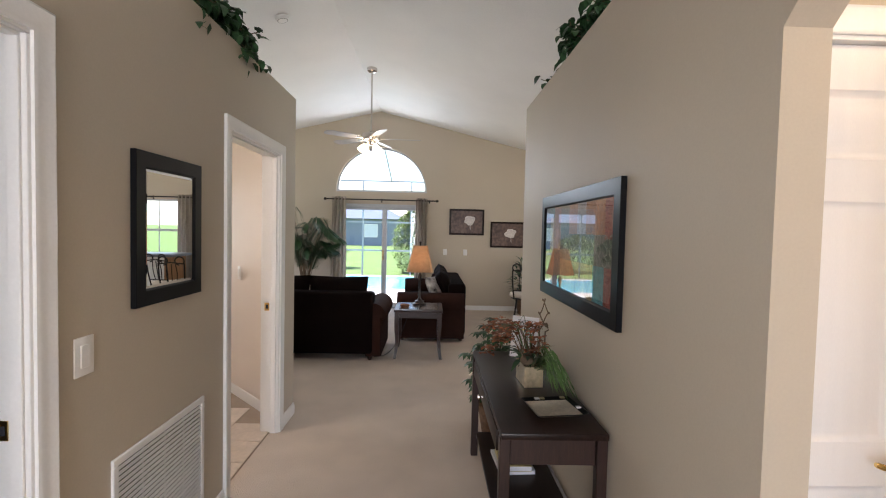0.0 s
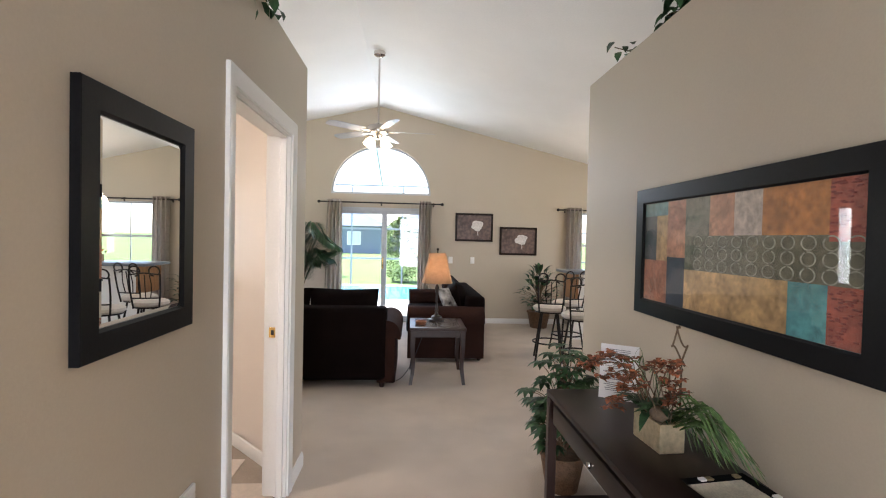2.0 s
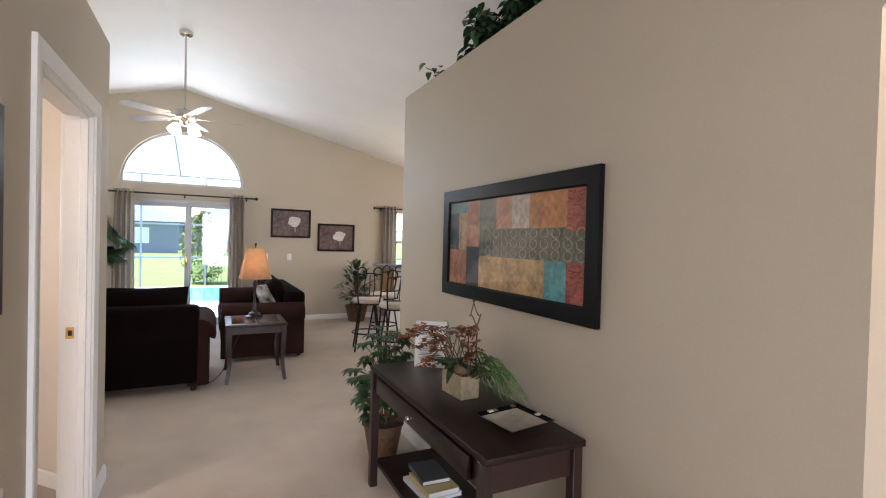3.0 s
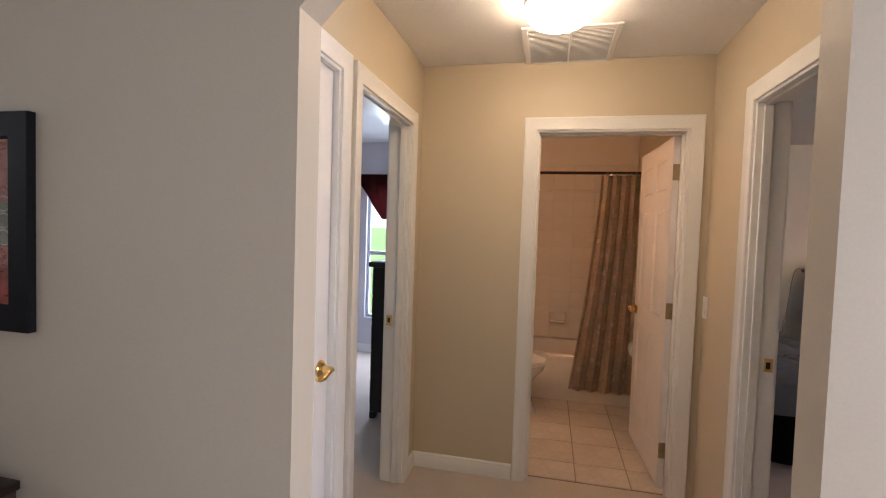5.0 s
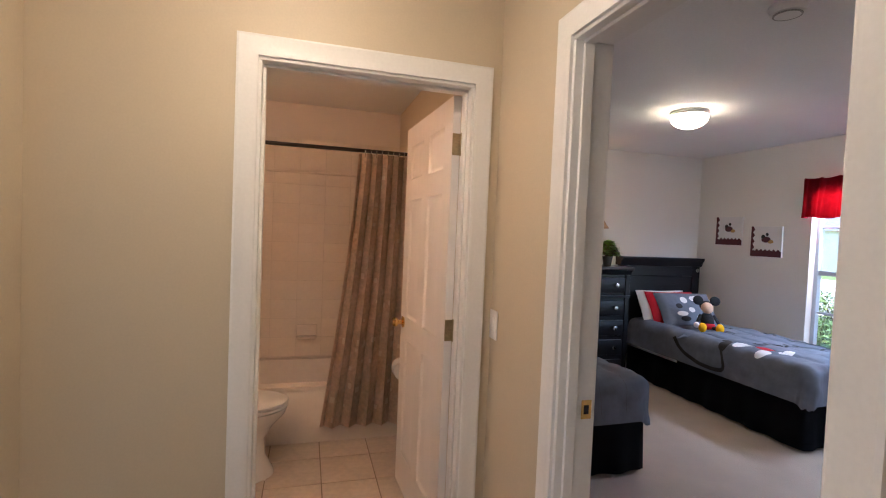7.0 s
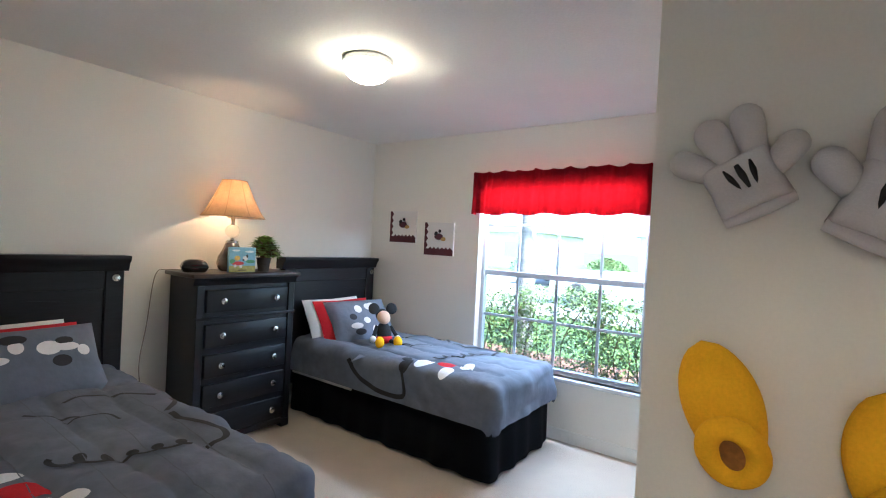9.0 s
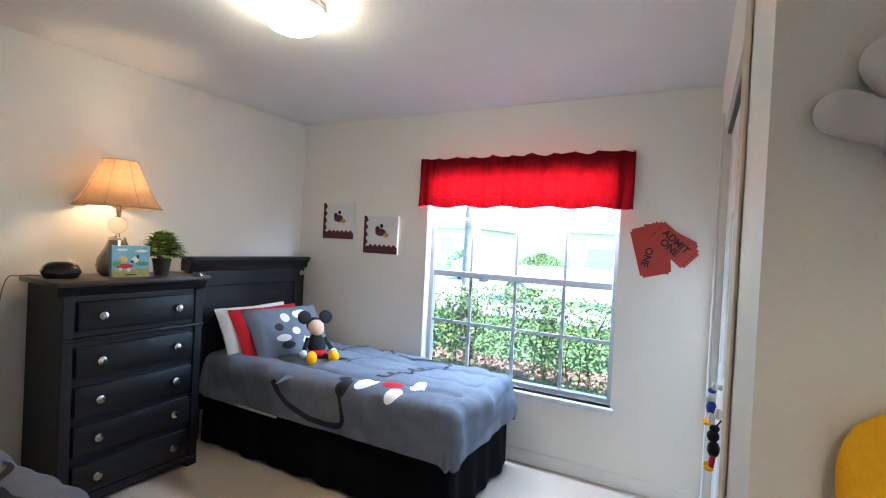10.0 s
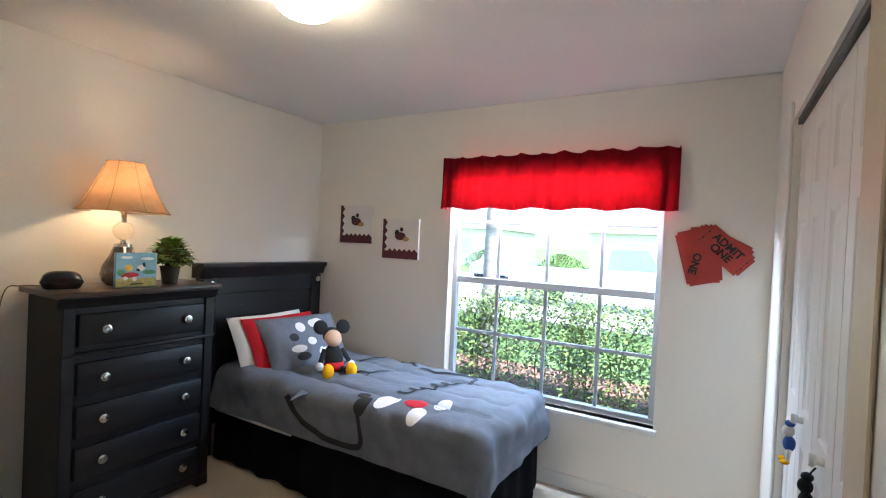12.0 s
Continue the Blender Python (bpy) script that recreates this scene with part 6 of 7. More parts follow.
def knob(parent, x, y, z, r=0.023, sgn=-1):
    bm = BM()
    lathe(bm, [(0, 0), (r * 0.55, 0), (r * 0.5, 0.008), (r, 0.012), (r, 0.016), (r * 0.9, 0.02), (r * 0.55, 0.022), (r * 0.5, 0.027), (0, 0.029)], 20, m=Matrix.Translation((x, y, z)) @ Matrix.Rotation(radians(90 * sgn), 4, "Y"))
    return part("knob", bm, NICKEL, parent, "polished nickel knob")


# dresser: front towards -x
DX0, DX1, DY0, DY1, DH = 5.0, 5.37, -2.665, -1.93, 1.168
ds = thing("dresser", "tall black five-drawer dresser with nickel knobs", "dresser", 0, 0, 0)
bm = box(DX0 + 0.012, DX1, DY0, DY1, 0.06, DH - 0.03, 0.004, 1)
part("case", bm, BLACKW, ds)
part("top", box(DX0 - 0.03, DX1, DY0 - 0.035, DY1 + 0.04, DH - 0.028, DH, 0.008, 2), mat("brown_black_worn_wood", (0.05, 0.034, 0.026), 0.3, vary=0.4, scale=6, fine=50, bump=0.15, stretch=(2, 0.3, 2)), ds)
bm = BM()
prof = [(0, DH - 0.078), (-0.004, DH - 0.074), (-0.006, DH - 0.06), (-0.016, DH - 0.042), (-0.024, DH - 0.032), (-0.024, DH - 0.028), (0.02, DH - 0.028), (0.02, DH - 0.078)]
e = [[bm.verts.new((DX0 + 0.012 + dx, y_, z)) for dx, z in prof] for y_ in (DY0 - 0.02, DY1 + 0.02)]
for i in range(len(prof)):
    j = (i + 1) % len(prof)
    bm.faces.new((e[0][i], e[0][j], e[1][j], e[1][i]))
bm.faces.new(e[0])
bm.faces.new(e[1][::-1])
bmesh.ops.recalc_face_normals(bm, faces=bm.faces[:])
part("cornice", bm, BLACKW, ds)
for y_ in (DY0 + 0.025, DY1 - 0.025):
    part("stile", box(DX0 - 0.004, DX0 + 0.02, y_ - 0.025, y_ + 0.025, 0.06, DH - 0.078, 0.003, 1), BLACKW, ds)
part("moulding", box(DX0 - 0.014, DX0 + 0.014, DY0 - 0.008, DY1 + 0.008, 0.862, 0.882, 0.006, 2), BLACKW, ds)
for z0, z1 in ((0.91, 1.06), (0.68, 0.832), (0.48, 0.632), (0.283, 0.435), (0.085, 0.235)):
    d_ = part("drawer", box(DX0 - 0.012, DX0 + 0.02, DY0 + 0.062, DY1 - 0.062, z0, z1, 0.006, 2), BLACKW, ds)
    for y_ in (-2.50, -2.10):
        knob(d_, DX0 - 0.012, y_, (z0 + z1) / 2)
for y_ in (DY0 + 0.03, DY1 - 0.03):
    for x_ in (DX0 + 0.03, DX1 - 0.03):
        part("foot", box(x_ - 0.035, x_ + 0.03, y_ - 0.035, y_ + 0.035, 0, 0.062, 0.006, 1), BLACKW, ds)
part("plinth", box(DX0 + 0.0, DX0 + 0.02, DY0 + 0.06, DY1 - 0.06, 0.03, 0.075, 0.004, 1), BLACKW, ds)

lp = thing("bedside_lamp", "lit lamp with smoked glass base and tan pleated shade", "lamp", 5.2, -2.265, DH)
bm = BM()
lathe(bm, [(0, 0), (0.07, 0), (0.088, 0.02), (0.098, 0.055), (0.09, 0.10), (0.06, 0.155), (0.043, 0.2), (0, 0.2)], 28)
part("base", bm, mat("smoked_mercury_glass", (0.32, 0.26, 0.22), 0.15, 0.7, vary=0.4, scale=9, fine=30, bump=0.1), lp, "smoked mercury glass base")
bm = BM()
lathe(bm, [(0, 0.2), (0.043, 0.2), (0.042, 0.215), (0.015, 0.222), (0.012, 0.235), (0, 0.235)], 20)
part("collar", bm, NICKEL, lp)
bm = BM()
lathe(bm, [(0, 0.33), (0.014, 0.33), (0.014, 0.40), (0.008, 0.41), (0, 0.41)], 14)
part("fitting", bm, NICKEL, lp)
bm = BM()
ball(bm, (0, 0, 0.285), (0.05, 0.05, 0.05), 24)
g = part("glass_ball", bm, glassmat("clear_glass_ball", (0.95, 0.93, 0.9)), lp, "clear glass ball")
shade_part(lp, 0.385, 0.645, 0.215, 0.085, ribs=8)
bulb(lp, 0.50, 0.9, (1.0, 0.62, 0.30))

ck = thing("alarm_clock", "small black alarm clock radio with dark red display", "clock", 5.15, -1.98, DH, 72)
bm = BM()
cushion(bm, 0.165, 0.10, 0.10, pose(0, 0, 0.035), n=14, pinch=0.5)
for v in bm.verts:
    v.co.z = max(v.co.z, 0)
part("body", bm, mat("glossy_black_plastic", (0.012, 0.012, 0.014), 0.15, vary=0.1), ck)
part("display", box(-0.05, 0.05, 0.038, 0.046, 0.02, 0.05, 0.003, 1), mat("dark_red_display", (0.08, 0.005, 0.012), 0.1), ck)
bk = thing("picture_book", "upright colourful children's book on the dresser", "book", 5.075, -2.27, DH, -90)
bm = box(-0.1, 0.1, -0.012, 0.012, 0, 0.175, 0.002, 1)
part("cover", bm, mat("sky_blue_cover", (0.25, 0.48, 0.62), 0.35, vary=0.15, scale=12), bk)
bm = box(-0.098, 0.098, -0.0135, -0.0118, 0.002, 0.045)
part("printed_ground", bm, mat("yellow_green_cover", (0.42, 0.38, 0.10), 0.4, vary=0.3, scale=14), bk)
for i, (x_, z_, a, b, c) in enumerate(((-0.035, 0.062, 0.048, 0.014, (0.55, 0.03, 0.03)), (-0.055, 0.046, 0.013, 0.013, (0.75, 0.72, 0.70)), (-0.012, 0.042, 0.013, 0.013, (0.75, 0.72, 0.70)), (-0.04, 0.098, 0.022, 0.018, (0.75, 0.52, 0.10)),
    (0.02, 0.098, 0.020, 0.017, (0.82, 0.80, 0.78)), (0.033, 0.112, 0.008, 0.014, (0.02, 0.02, 0.02)), (0.006, 0.088, 0.010, 0.008, (0.02, 0.02, 0.02)), (0.06, 0.075, 0.036, 0.012, (0.10, 0.30, 0.16)), (-0.075, 0.075, 0.02, 0.016, (0.12, 0.34, 0.15)), (0.05, 0.145, 0.035, 0.008, (0.80, 0.84, 0.88)), (-0.05, 0.152, 0.03, 0.007, (0.80, 0.84, 0.88)))):
    bm = BM()
    ball(bm, (x_, -0.0128, z_), (a, 0.0015, b), 14)
    part("printed_shape", bm, mat("cover_ink_%d" % i, c, 0.4, vary=0.2), bk)
part("text_bar", box(-0.03, 0.03, -0.0145, -0.0128, 0.012, 0.018), PRINT, bk)
potted = potted_plant("small ivy in a dark pot on the dresser", 5.12, -2.473, DH, 0.05, 0.10, TERRA, 0.14, 0.105, 300, 0.042, 0.04, 9, IVY, False)
bm = BM()
tube(bm, curve([(5.17, -1.95, DH + 0.01), (5.30, -1.88, DH + 0.006), (5.385, -1.84, DH - 0.04), (5.385, -1.80, 0.8), (5.37, -1.76, 0.55), (5.385, -1.79, 0.3)], 8), 0.0028, 6)
tagged(part("lamp_cord", bm, mat("brown_cord", (0.2, 0.16, 0.13), 0.6)), "thin brown lamp cord hanging down the wall", "cord")


def twin_bed(label, y0, y1, seed, pillows=True):
    """A twin bed with its headboard on the east wall; x from 3.3 at the foot."""
    o = thing("twin_bed", label, "bed", 0, 0, 0, group="twin beds")
    hb = part("headboard", box(5.315, 5.365, y0 + 0.02, y1 - 0.02, 0.2, 1.20, 0.004, 1), BLACKW, o, "black wooden headboard")
    bm = BM()
    pr = [(5.30, 1.17), (5.29, 1.19), (5.285, 1.215), (5.265, 1.235), (5.26, 1.25), (5.262, 1.265), (5.385, 1.265), (5.385, 1.17)]
    ee = [[bm.verts.new((x_, y_, z)) for x_, z in pr] for y_ in (y0 - 0.015, y1 + 0.015)]
    for i in range(len(pr)):
        j = (i + 1) % len(pr)
        bm.faces.new((ee[0][i], ee[0][j], ee[1][j], ee[1][i]))
    bm.faces.new(ee[0])
    bm.faces.new(ee[1][::-1])
    bmesh.ops.recalc_face_normals(bm, faces=bm.faces[:])
    part("crown_moulding", bm, BLACKW, hb)
    for y_ in (y0 + 0.06, y1 - 0.06):
        part("post", box(5.295, 5.38, y_ - 0.05, y_ + 0.05, 0, 1.17, 0.005, 1), BLACKW, hb)
        knob(hb, 5.295, y_, 1.13, 0.024)
    part("top_rail", box(5.30, 5.372, y0 + 0.112, y1 - 0.112, 1.06, 1.17, 0.004, 1), BLACKW, hb)
    # dents and scratches gouged into the distressed panel
    bm = BM()
    rr = random.Random(seed)
    for i in range(9):
        yy, zz = rr.uniform(y0 + 0.2, y1 - 0.35), rr.uniform(0.75, 1.02)
        tube(bm, curve([(5.314, yy, zz), (5.3135, yy + 0.06, zz + rr.uniform(-0.012, 0.012)), (5.314, yy + rr.uniform(0.1, 0.2), zz + rr.uniform(-0.02, 0.02))], 4), 0.0016, 4)
    part("scratches", bm, PRINT, hb)
    my0, my1 = y0 + 0.09, y1 - 0.12
    part("box_spring", box(3.40, 5.28, my0, my1, 0.16, 0.36, 0.03, 2), WHITEC, o)
    part("mattress", box(3.40, 5.28, my0, my1, 0.36, 0.56, 0.05, 2), WHITEC, o)
    bm = BM()
    place = fold_cloth(bm, 3.32, 5.25, my0 - 0.045, my1 + 0.045, 0.615, 0.345, 0.085, 130, 80, 0.016, seed)
    bmesh.ops.solidify(bm, geom=bm.faces[:], thickness=0.012)
    cf = part("comforter", bm, GREY, o, "grey comforter with black line drawing", angle=80)
    bm = BM()
    skirt(bm, [(5.25, my1 + 0.01), (3.375, my1 + 0.01), (3.375, my0 - 0.01), (5.25, my0 - 0.01)], 0.02, 0.40, 0.011, 0.21)
    part("bed_skirt", bm, BLACKC, o, "black pleated bed skirt", angle=80)
    part("sheet", box(4.55, 5.26, my1 - 0.03, my1 + 0.024, 0.31, 0.37, 0.008, 2), WHITEC, o, "white sheet edge")
    bm = BM()
    tube(bm, [(3.42, my0 + 0.08, 0.0), (3.42, my0 + 0.08, 0.17)], 0.022, 10)
    part("caster_leg", bm, PRINT, o)
    bm = BM()
    tube(bm, [(3.42, my1 - 0.06, 0.0), (3.42, my1 - 0.06, 0.17)], 0.022, 10)
    part("caster_leg", bm, PRINT, o)

    def line(name, pts, w, m_, parent=cf, n=7):
        b = BM()
        c = curve([(x_, y_, 0) for x_, y_ in pts], n)
        q = [place(p.x, p.y) + Vector((0, 0, 0.004)) for p in c]
        L = [None] * len(q)
        prev = None
        for i, p in enumerate(q):
            t = (q[min(i + 1, len(q) - 1)] - q[max(i - 1, 0)]).normalized()
            pa = c[min(i + 1, len(q) - 1)] - c[max(i - 1, 0)]
            sd = Vector((-pa.y, pa.x, 0)).normalized() * w / 2
            a_ = place(c[i].x + sd.x, c[i].y + sd.y)
            b_ = place(c[i].x - sd.x, c[i].y - sd.y)
            nr = t.cross(b_ - a_)
            nr = nr.normalized() if nr.length > 1e-9 else Vector((0, 0, 1))
            if nr.z < 0 or (abs(nr.z) < 0.2 and (p - Vector((4.3, (my0 + my1) / 2, 0.5))).dot(nr) < 0):
                nr = -nr
            row = (b.verts.new(a_ + nr * 0.0055), b.verts.new(b_ + nr * 0.0055))
            if prev:
                b.faces.new((prev[0], row[0], row[1], prev[1]))
            prev = row
        bmesh.ops.recalc_face_normals(b, faces=b.faces[:])
        return part(name, b, m_, parent)

    yc = (my0 + my1) / 2
    cx = 4.30
    line("printed_line", [(4.57, yc + 0.49), (4.49, yc + 0.57), (4.32, yc + 0.64), (4.16, yc + 0.66), (4.03, yc + 0.64), (4.02, yc + 0.56), (4.06, yc + 0.46)], 0.032, PRINT)
    line("printed_line", [(4.60, yc - 0.03), (4.65, yc - 0.12), (4.60, yc - 0.26), (4.48, yc - 0.37)], 0.022, PRINT)
    line("printed_line", [(4.56, yc + 0.12), (4.44, yc + 0.02), (4.36, yc - 0.02)], 0.014, PRINT)
    line("printed_line", [(4.36, yc + 0.04), (4.34, yc - 0.1), (4.26, yc - 0.14)], 0.012, PRINT)
    line("printed_line", [(4.40, yc - 0.42), (4.30, yc - 0.38), (4.20, yc - 0.30)], 0.024, PRINT)
    line("printed_line", [(4.16, yc - 0.30), (4.02, yc - 0.31), (3.86, yc - 0.36), (3.76, yc - 0.33), (3.76, yc - 0.24)], 0.026, PRINT)
    # script lettering as plain loops
    sc = []
    for i in range(60):
        t = i / 59
        sc.append((3.97 - 0.15 * t + 0.030 * math.cos(t * 34), yc + 0.17 - 0.40 * t + 0.026 * math.sin(t * 34)))
    line("printed_script", sc, 0.022, PRINT, n=2)
    for x_, y_, a, b, m_ in ((4.05, yc + 0.43, 0.05, 0.07, PRINT), (4.10, yc + 0.35, 0.035, 0.04, PRINT), (3.94, yc + 0.34, 0.05, 0.09, WHITEC), (3.80, yc + 0.29, 0.06, 0.075, REDC), (3.73, yc + 0.40, 0.04, 0.075, WHITEC), (3.68, yc + 0.22, 0.04, 0.07, WHITEC)):
        b_ = BM()
        vs_ = [b_.verts.new(place(x_ + a * math.cos(t), y_ + b * math.sin(t)) + Vector((0, 0, 0.005))) for t in np.linspace(0, 2 * math.pi, 19)[:-1]]
        vi_ = [b_.verts.new(place(x_ + 0.5 * a * math.cos(t), y_ + 0.5 * b * math.sin(t)) + Vector((0, 0, 0.0055))) for t in np.linspace(0, 2 * math.pi, 19)[:-1]]
        cv_ = b_.verts.new(place(x_, y_) + Vector((0, 0, 0.006)))
        for i in range(18):
            j = (i + 1) % 18
            b_.faces.new((vs_[i], vs_[j], vi_[j], vi_[i]))
            b_.faces.new((vi_[i], vi_[j], cv_))
        part("printed_shape", b_, m_, cf)
    # quilting seams
    for k in range(1, 5):
        yy = my0 - 0.02 + (my1 - my0 + 0.04) * k / 5
        line("seam", [(3.15, yy), (3.5, yy + 0.01), (4.2, yy - 0.01), (4.9, yy)], 0.004, mat("seam_thread", (0.12, 0.125, 0.15), 0.8), n=16)
    return o, place


bed2, place2 = twin_bed("twin bed by the window with grey comforter and black skirt", -3.83, -2.78, 1)
bed1, place1 = twin_bed("twin bed near the door with grey comforter and black skirt", -1.636, -0.57, 2)


def bed_pillows(yc, seed, ang):
    for i, (nm, lab, m_, x, y, z, w, d_, h, tilt, rz) in enumerate((
        ("pillow", "white cotton pillow against the headboard", WHITEC, 5.13, yc + 0.10, 0.735, 0.62, 0.40, 0.16, 62, -90),
        ("pillow", "red cotton pillow leaning on the white one", REDC, 5.04, yc + 0.06, 0.735, 0.60, 0.40, 0.13, 58, -92),
        ("pillow", "grey pillow with pale printed shapes", GREY, 4.93, yc + 0.0, 0.735, 0.62, 0.42, 0.15, 52, ang))):
        p = thing(nm, lab, "pillow", x, y, z, 0, group="bed pillows")
        M = pose(0, 0, 0, tilt, 0, rz)
        bm = BM()
        cushion(bm, w, d_, h, M, n=18, pinch=0.45)
        pl_ = part("pillow_body", bm, m_, p)
        if m_ is GREY:
            rr = random.Random(seed)
            for k in range(12):
                a, b = rr.uniform(-0.75, 0.75), rr.uniform(-0.65, 0.65)
                t = (max(0, 1 - abs(a) ** 3.2) * max(0, 1 - abs(b) ** 3.2)) ** 0.45
                bm = BM()
                ra, rb = rr.uniform(0.02, 0.06), rr.uniform(0.015, 0.04)
                for s in range(1):
                    vs_ = []
                    for q in np.linspace(0, 2 * math.pi, 15)[:-1]:
                        aa, bb = a + ra * math.cos(q) * 2 / w, b + rb * math.sin(q) * 2 / d_
                        aa, bb = max(-0.97, min(0.97, aa)), max(-0.97, min(0.97, bb))
                        tt = (max(0, 1 - abs(aa) ** 3.2) * max(0, 1 - abs(bb) ** 3.2)) ** 0.45
                        vs_.append(bm.verts.new(M @ Vector((aa * w / 2, bb * d_ / 2, h / 2 * tt + 0.0035))))
                    cv_ = bm.verts.new(M @ Vector((a * w / 2, b * d_ / 2, h / 2 * t + 0.005)))
                    for i2 in range(14):
                        bm.faces.new((vs_[i2], vs_[(i2 + 1) % 14], cv_))
                part("printed_shape", bm, WHITEC if k % 3 else PRINT, pl_)


bed_pillows(-3.32, 3, -98)
bed_pillows(-1.1, 6, -85)

# plain plush toy on the bed
toy = BM()
tc_ = Vector((4.58, -3.24, 0.62))
ball(toy, tc_ + Vector((0, 0, 0.075)), (0.05, 0.055, 0.075), 16, 0)
ball(toy, tc_ + Vector((-0.005, 0, 0.03)), (0.055, 0.06, 0.04), 16, 1)
ball(toy, tc_ + Vector((-0.01, 0, 0.185)), (0.05, 0.05, 0.05), 16, 2)
ball(toy, tc_ + Vector((0.012, 0, 0.195)), (0.048, 0.054, 0.05), 16, 0)
for s in (-1, 1):
    ball(toy, tc_ + Vector((0.0, s * 0.066, 0.247)), (0.014, 0.042, 0.042), 14, 0)
    tube(toy, [tc_ + Vector((-0.03, s * 0.03, 0.02)), tc_ + Vector((-0.10, s * 0.055, 0.02))], 0.016, 8, 0)
    ball(toy, tc_ + Vector((-0.13, s * 0.065, 0.03)), (0.03, 0.032, 0.042), 14, 3)
    tube(toy, [tc_ + Vector((0, s * 0.05, 0.12)), tc_ + Vector((-0.03, s * 0.085, 0.05))], 0.014, 8, 0)
    ball(toy, tc_ + Vector((-0.035, s * 0.09, 0.035)), (0.022, 0.024, 0.026), 12, 4)
TOYB = mat("black_plush", (0.012, 0.012, 0.014), 0.95, vary=0.3, fine=220, bump=0.6)
TOYF = mat("peach_plush", (0.72, 0.47, 0.33), 0.9, vary=0.08, fine=220, bump=0.4)
# it slouches back against the pillow
for v in toy.verts:
    v.co.x += 0.38 * max(0.0, v.co.z - tc_.z - 0.05)
bmesh.ops.scale(toy, vec=(1.12, 1.12, 1.06), space=Matrix.Translation(-tc_), verts=toy.verts[:])
bmesh.ops.rotate(toy, cent=tc_, matrix=Matrix.Rotation(radians(-32), 3, "Z"), verts=toy.verts[:])
tagged(part("plush_toy", toy, [TOYB, REDC, TOYF, YELLOW, WHITEC]), "seated black and red plush toy with yellow feet", "plush toy")

# plush glove and slippers hung on the closet wall
GY = CLOSET_Y


def plush_glove(x, z, tilt, s=1.0, flip=1):
    """A stuffed three-fingered glove with a thumb, its back outwards, up along the local z."""
    o = thing("plush_glove", "large pale stuffed glove hung on the wall", "plush glove", x, GY, z, group="plush gloves")
    o.matrix_basis = Matrix.Translation(ORIGIN) @ pose(x, GY, z, 0, 0, 0) @ pose(0, 0, 0, 0, tilt, 0)
    bm = BM()
    cushion(bm, 0.165 * s, 0.145 * s, 0.085 * s, pose(0, 0.042 * s, -0.005 * s, 90, 0, 0), n=16, pinch=0.25)
    part("palm", bm, GLOVE, o, angle=80)
    for (xa, za), (xb, zb), w in (((0.048, 0.045), (0.098, 0.103), 0.036), ((0.006, 0.060), (0.014, 0.142), 0.040), ((-0.047, 0.052), (-0.069, 0.138), 0.038), ((-0.065, 0.0), (-0.125, 0.032), 0.034)):
        bm = BM()
        A, B = Vector((xa * flip, 0.040, za)) * s, Vector((xb * flip, 0.044, zb)) * s
        ts = np.linspace(0, 1.0, 9)
        ax = (B - A).normalized()
        pts = [A.lerp(B, t) for t in ts] + [B + ax * w * s * math.sin(q) for q in (0.4, 0.8, 1.15, 1.45)]
        rs = [w * s * (0.80 + 0.20 * math.sin(t * math.pi / 2)) for t in ts] + [w * s * math.cos(q) for q in (0.4, 0.8, 1.15, 1.45)]
        tube(bm, pts, rs, 20)
        part("finger", bm, GLOVE, o, angle=80)
    bm = BM()
    tube(bm, curve([(-0.078 * s, 0.036 * s, -0.076 * s), (0, 0.046 * s, -0.082 * s), (0.078 * s, 0.036 * s, -0.076 * s)], 6), 0.017 * s, 14)
    part("cuff", bm, GLOVE, o, "rolled cuff")
    for k in (-1, 0, 1):
        bm = BM()
        tube(bm, [((0.030 * k - 0.002) * s * flip, (0.082 - 0.005 * abs(k)) * s, 0.036 * s), ((0.025 * k - 0.004) * s * flip, (0.086 - 0.005 * abs(k)) * s, 0.008 * s), ((0.017 * k - 0.006) * s * flip, (0.083 - 0.003 * abs(k)) * s, -0.026 * s)], [0.006 * s, 0.0085 * s, 0.004 * s], 8)
        part("stripe", bm, PRINT, o, "black stitched stripe")
    return o


plush_glove(2.055, 1.60, 27, 0.83)
plush_glove(1.82, 1.55, -25, 0.95, -1)


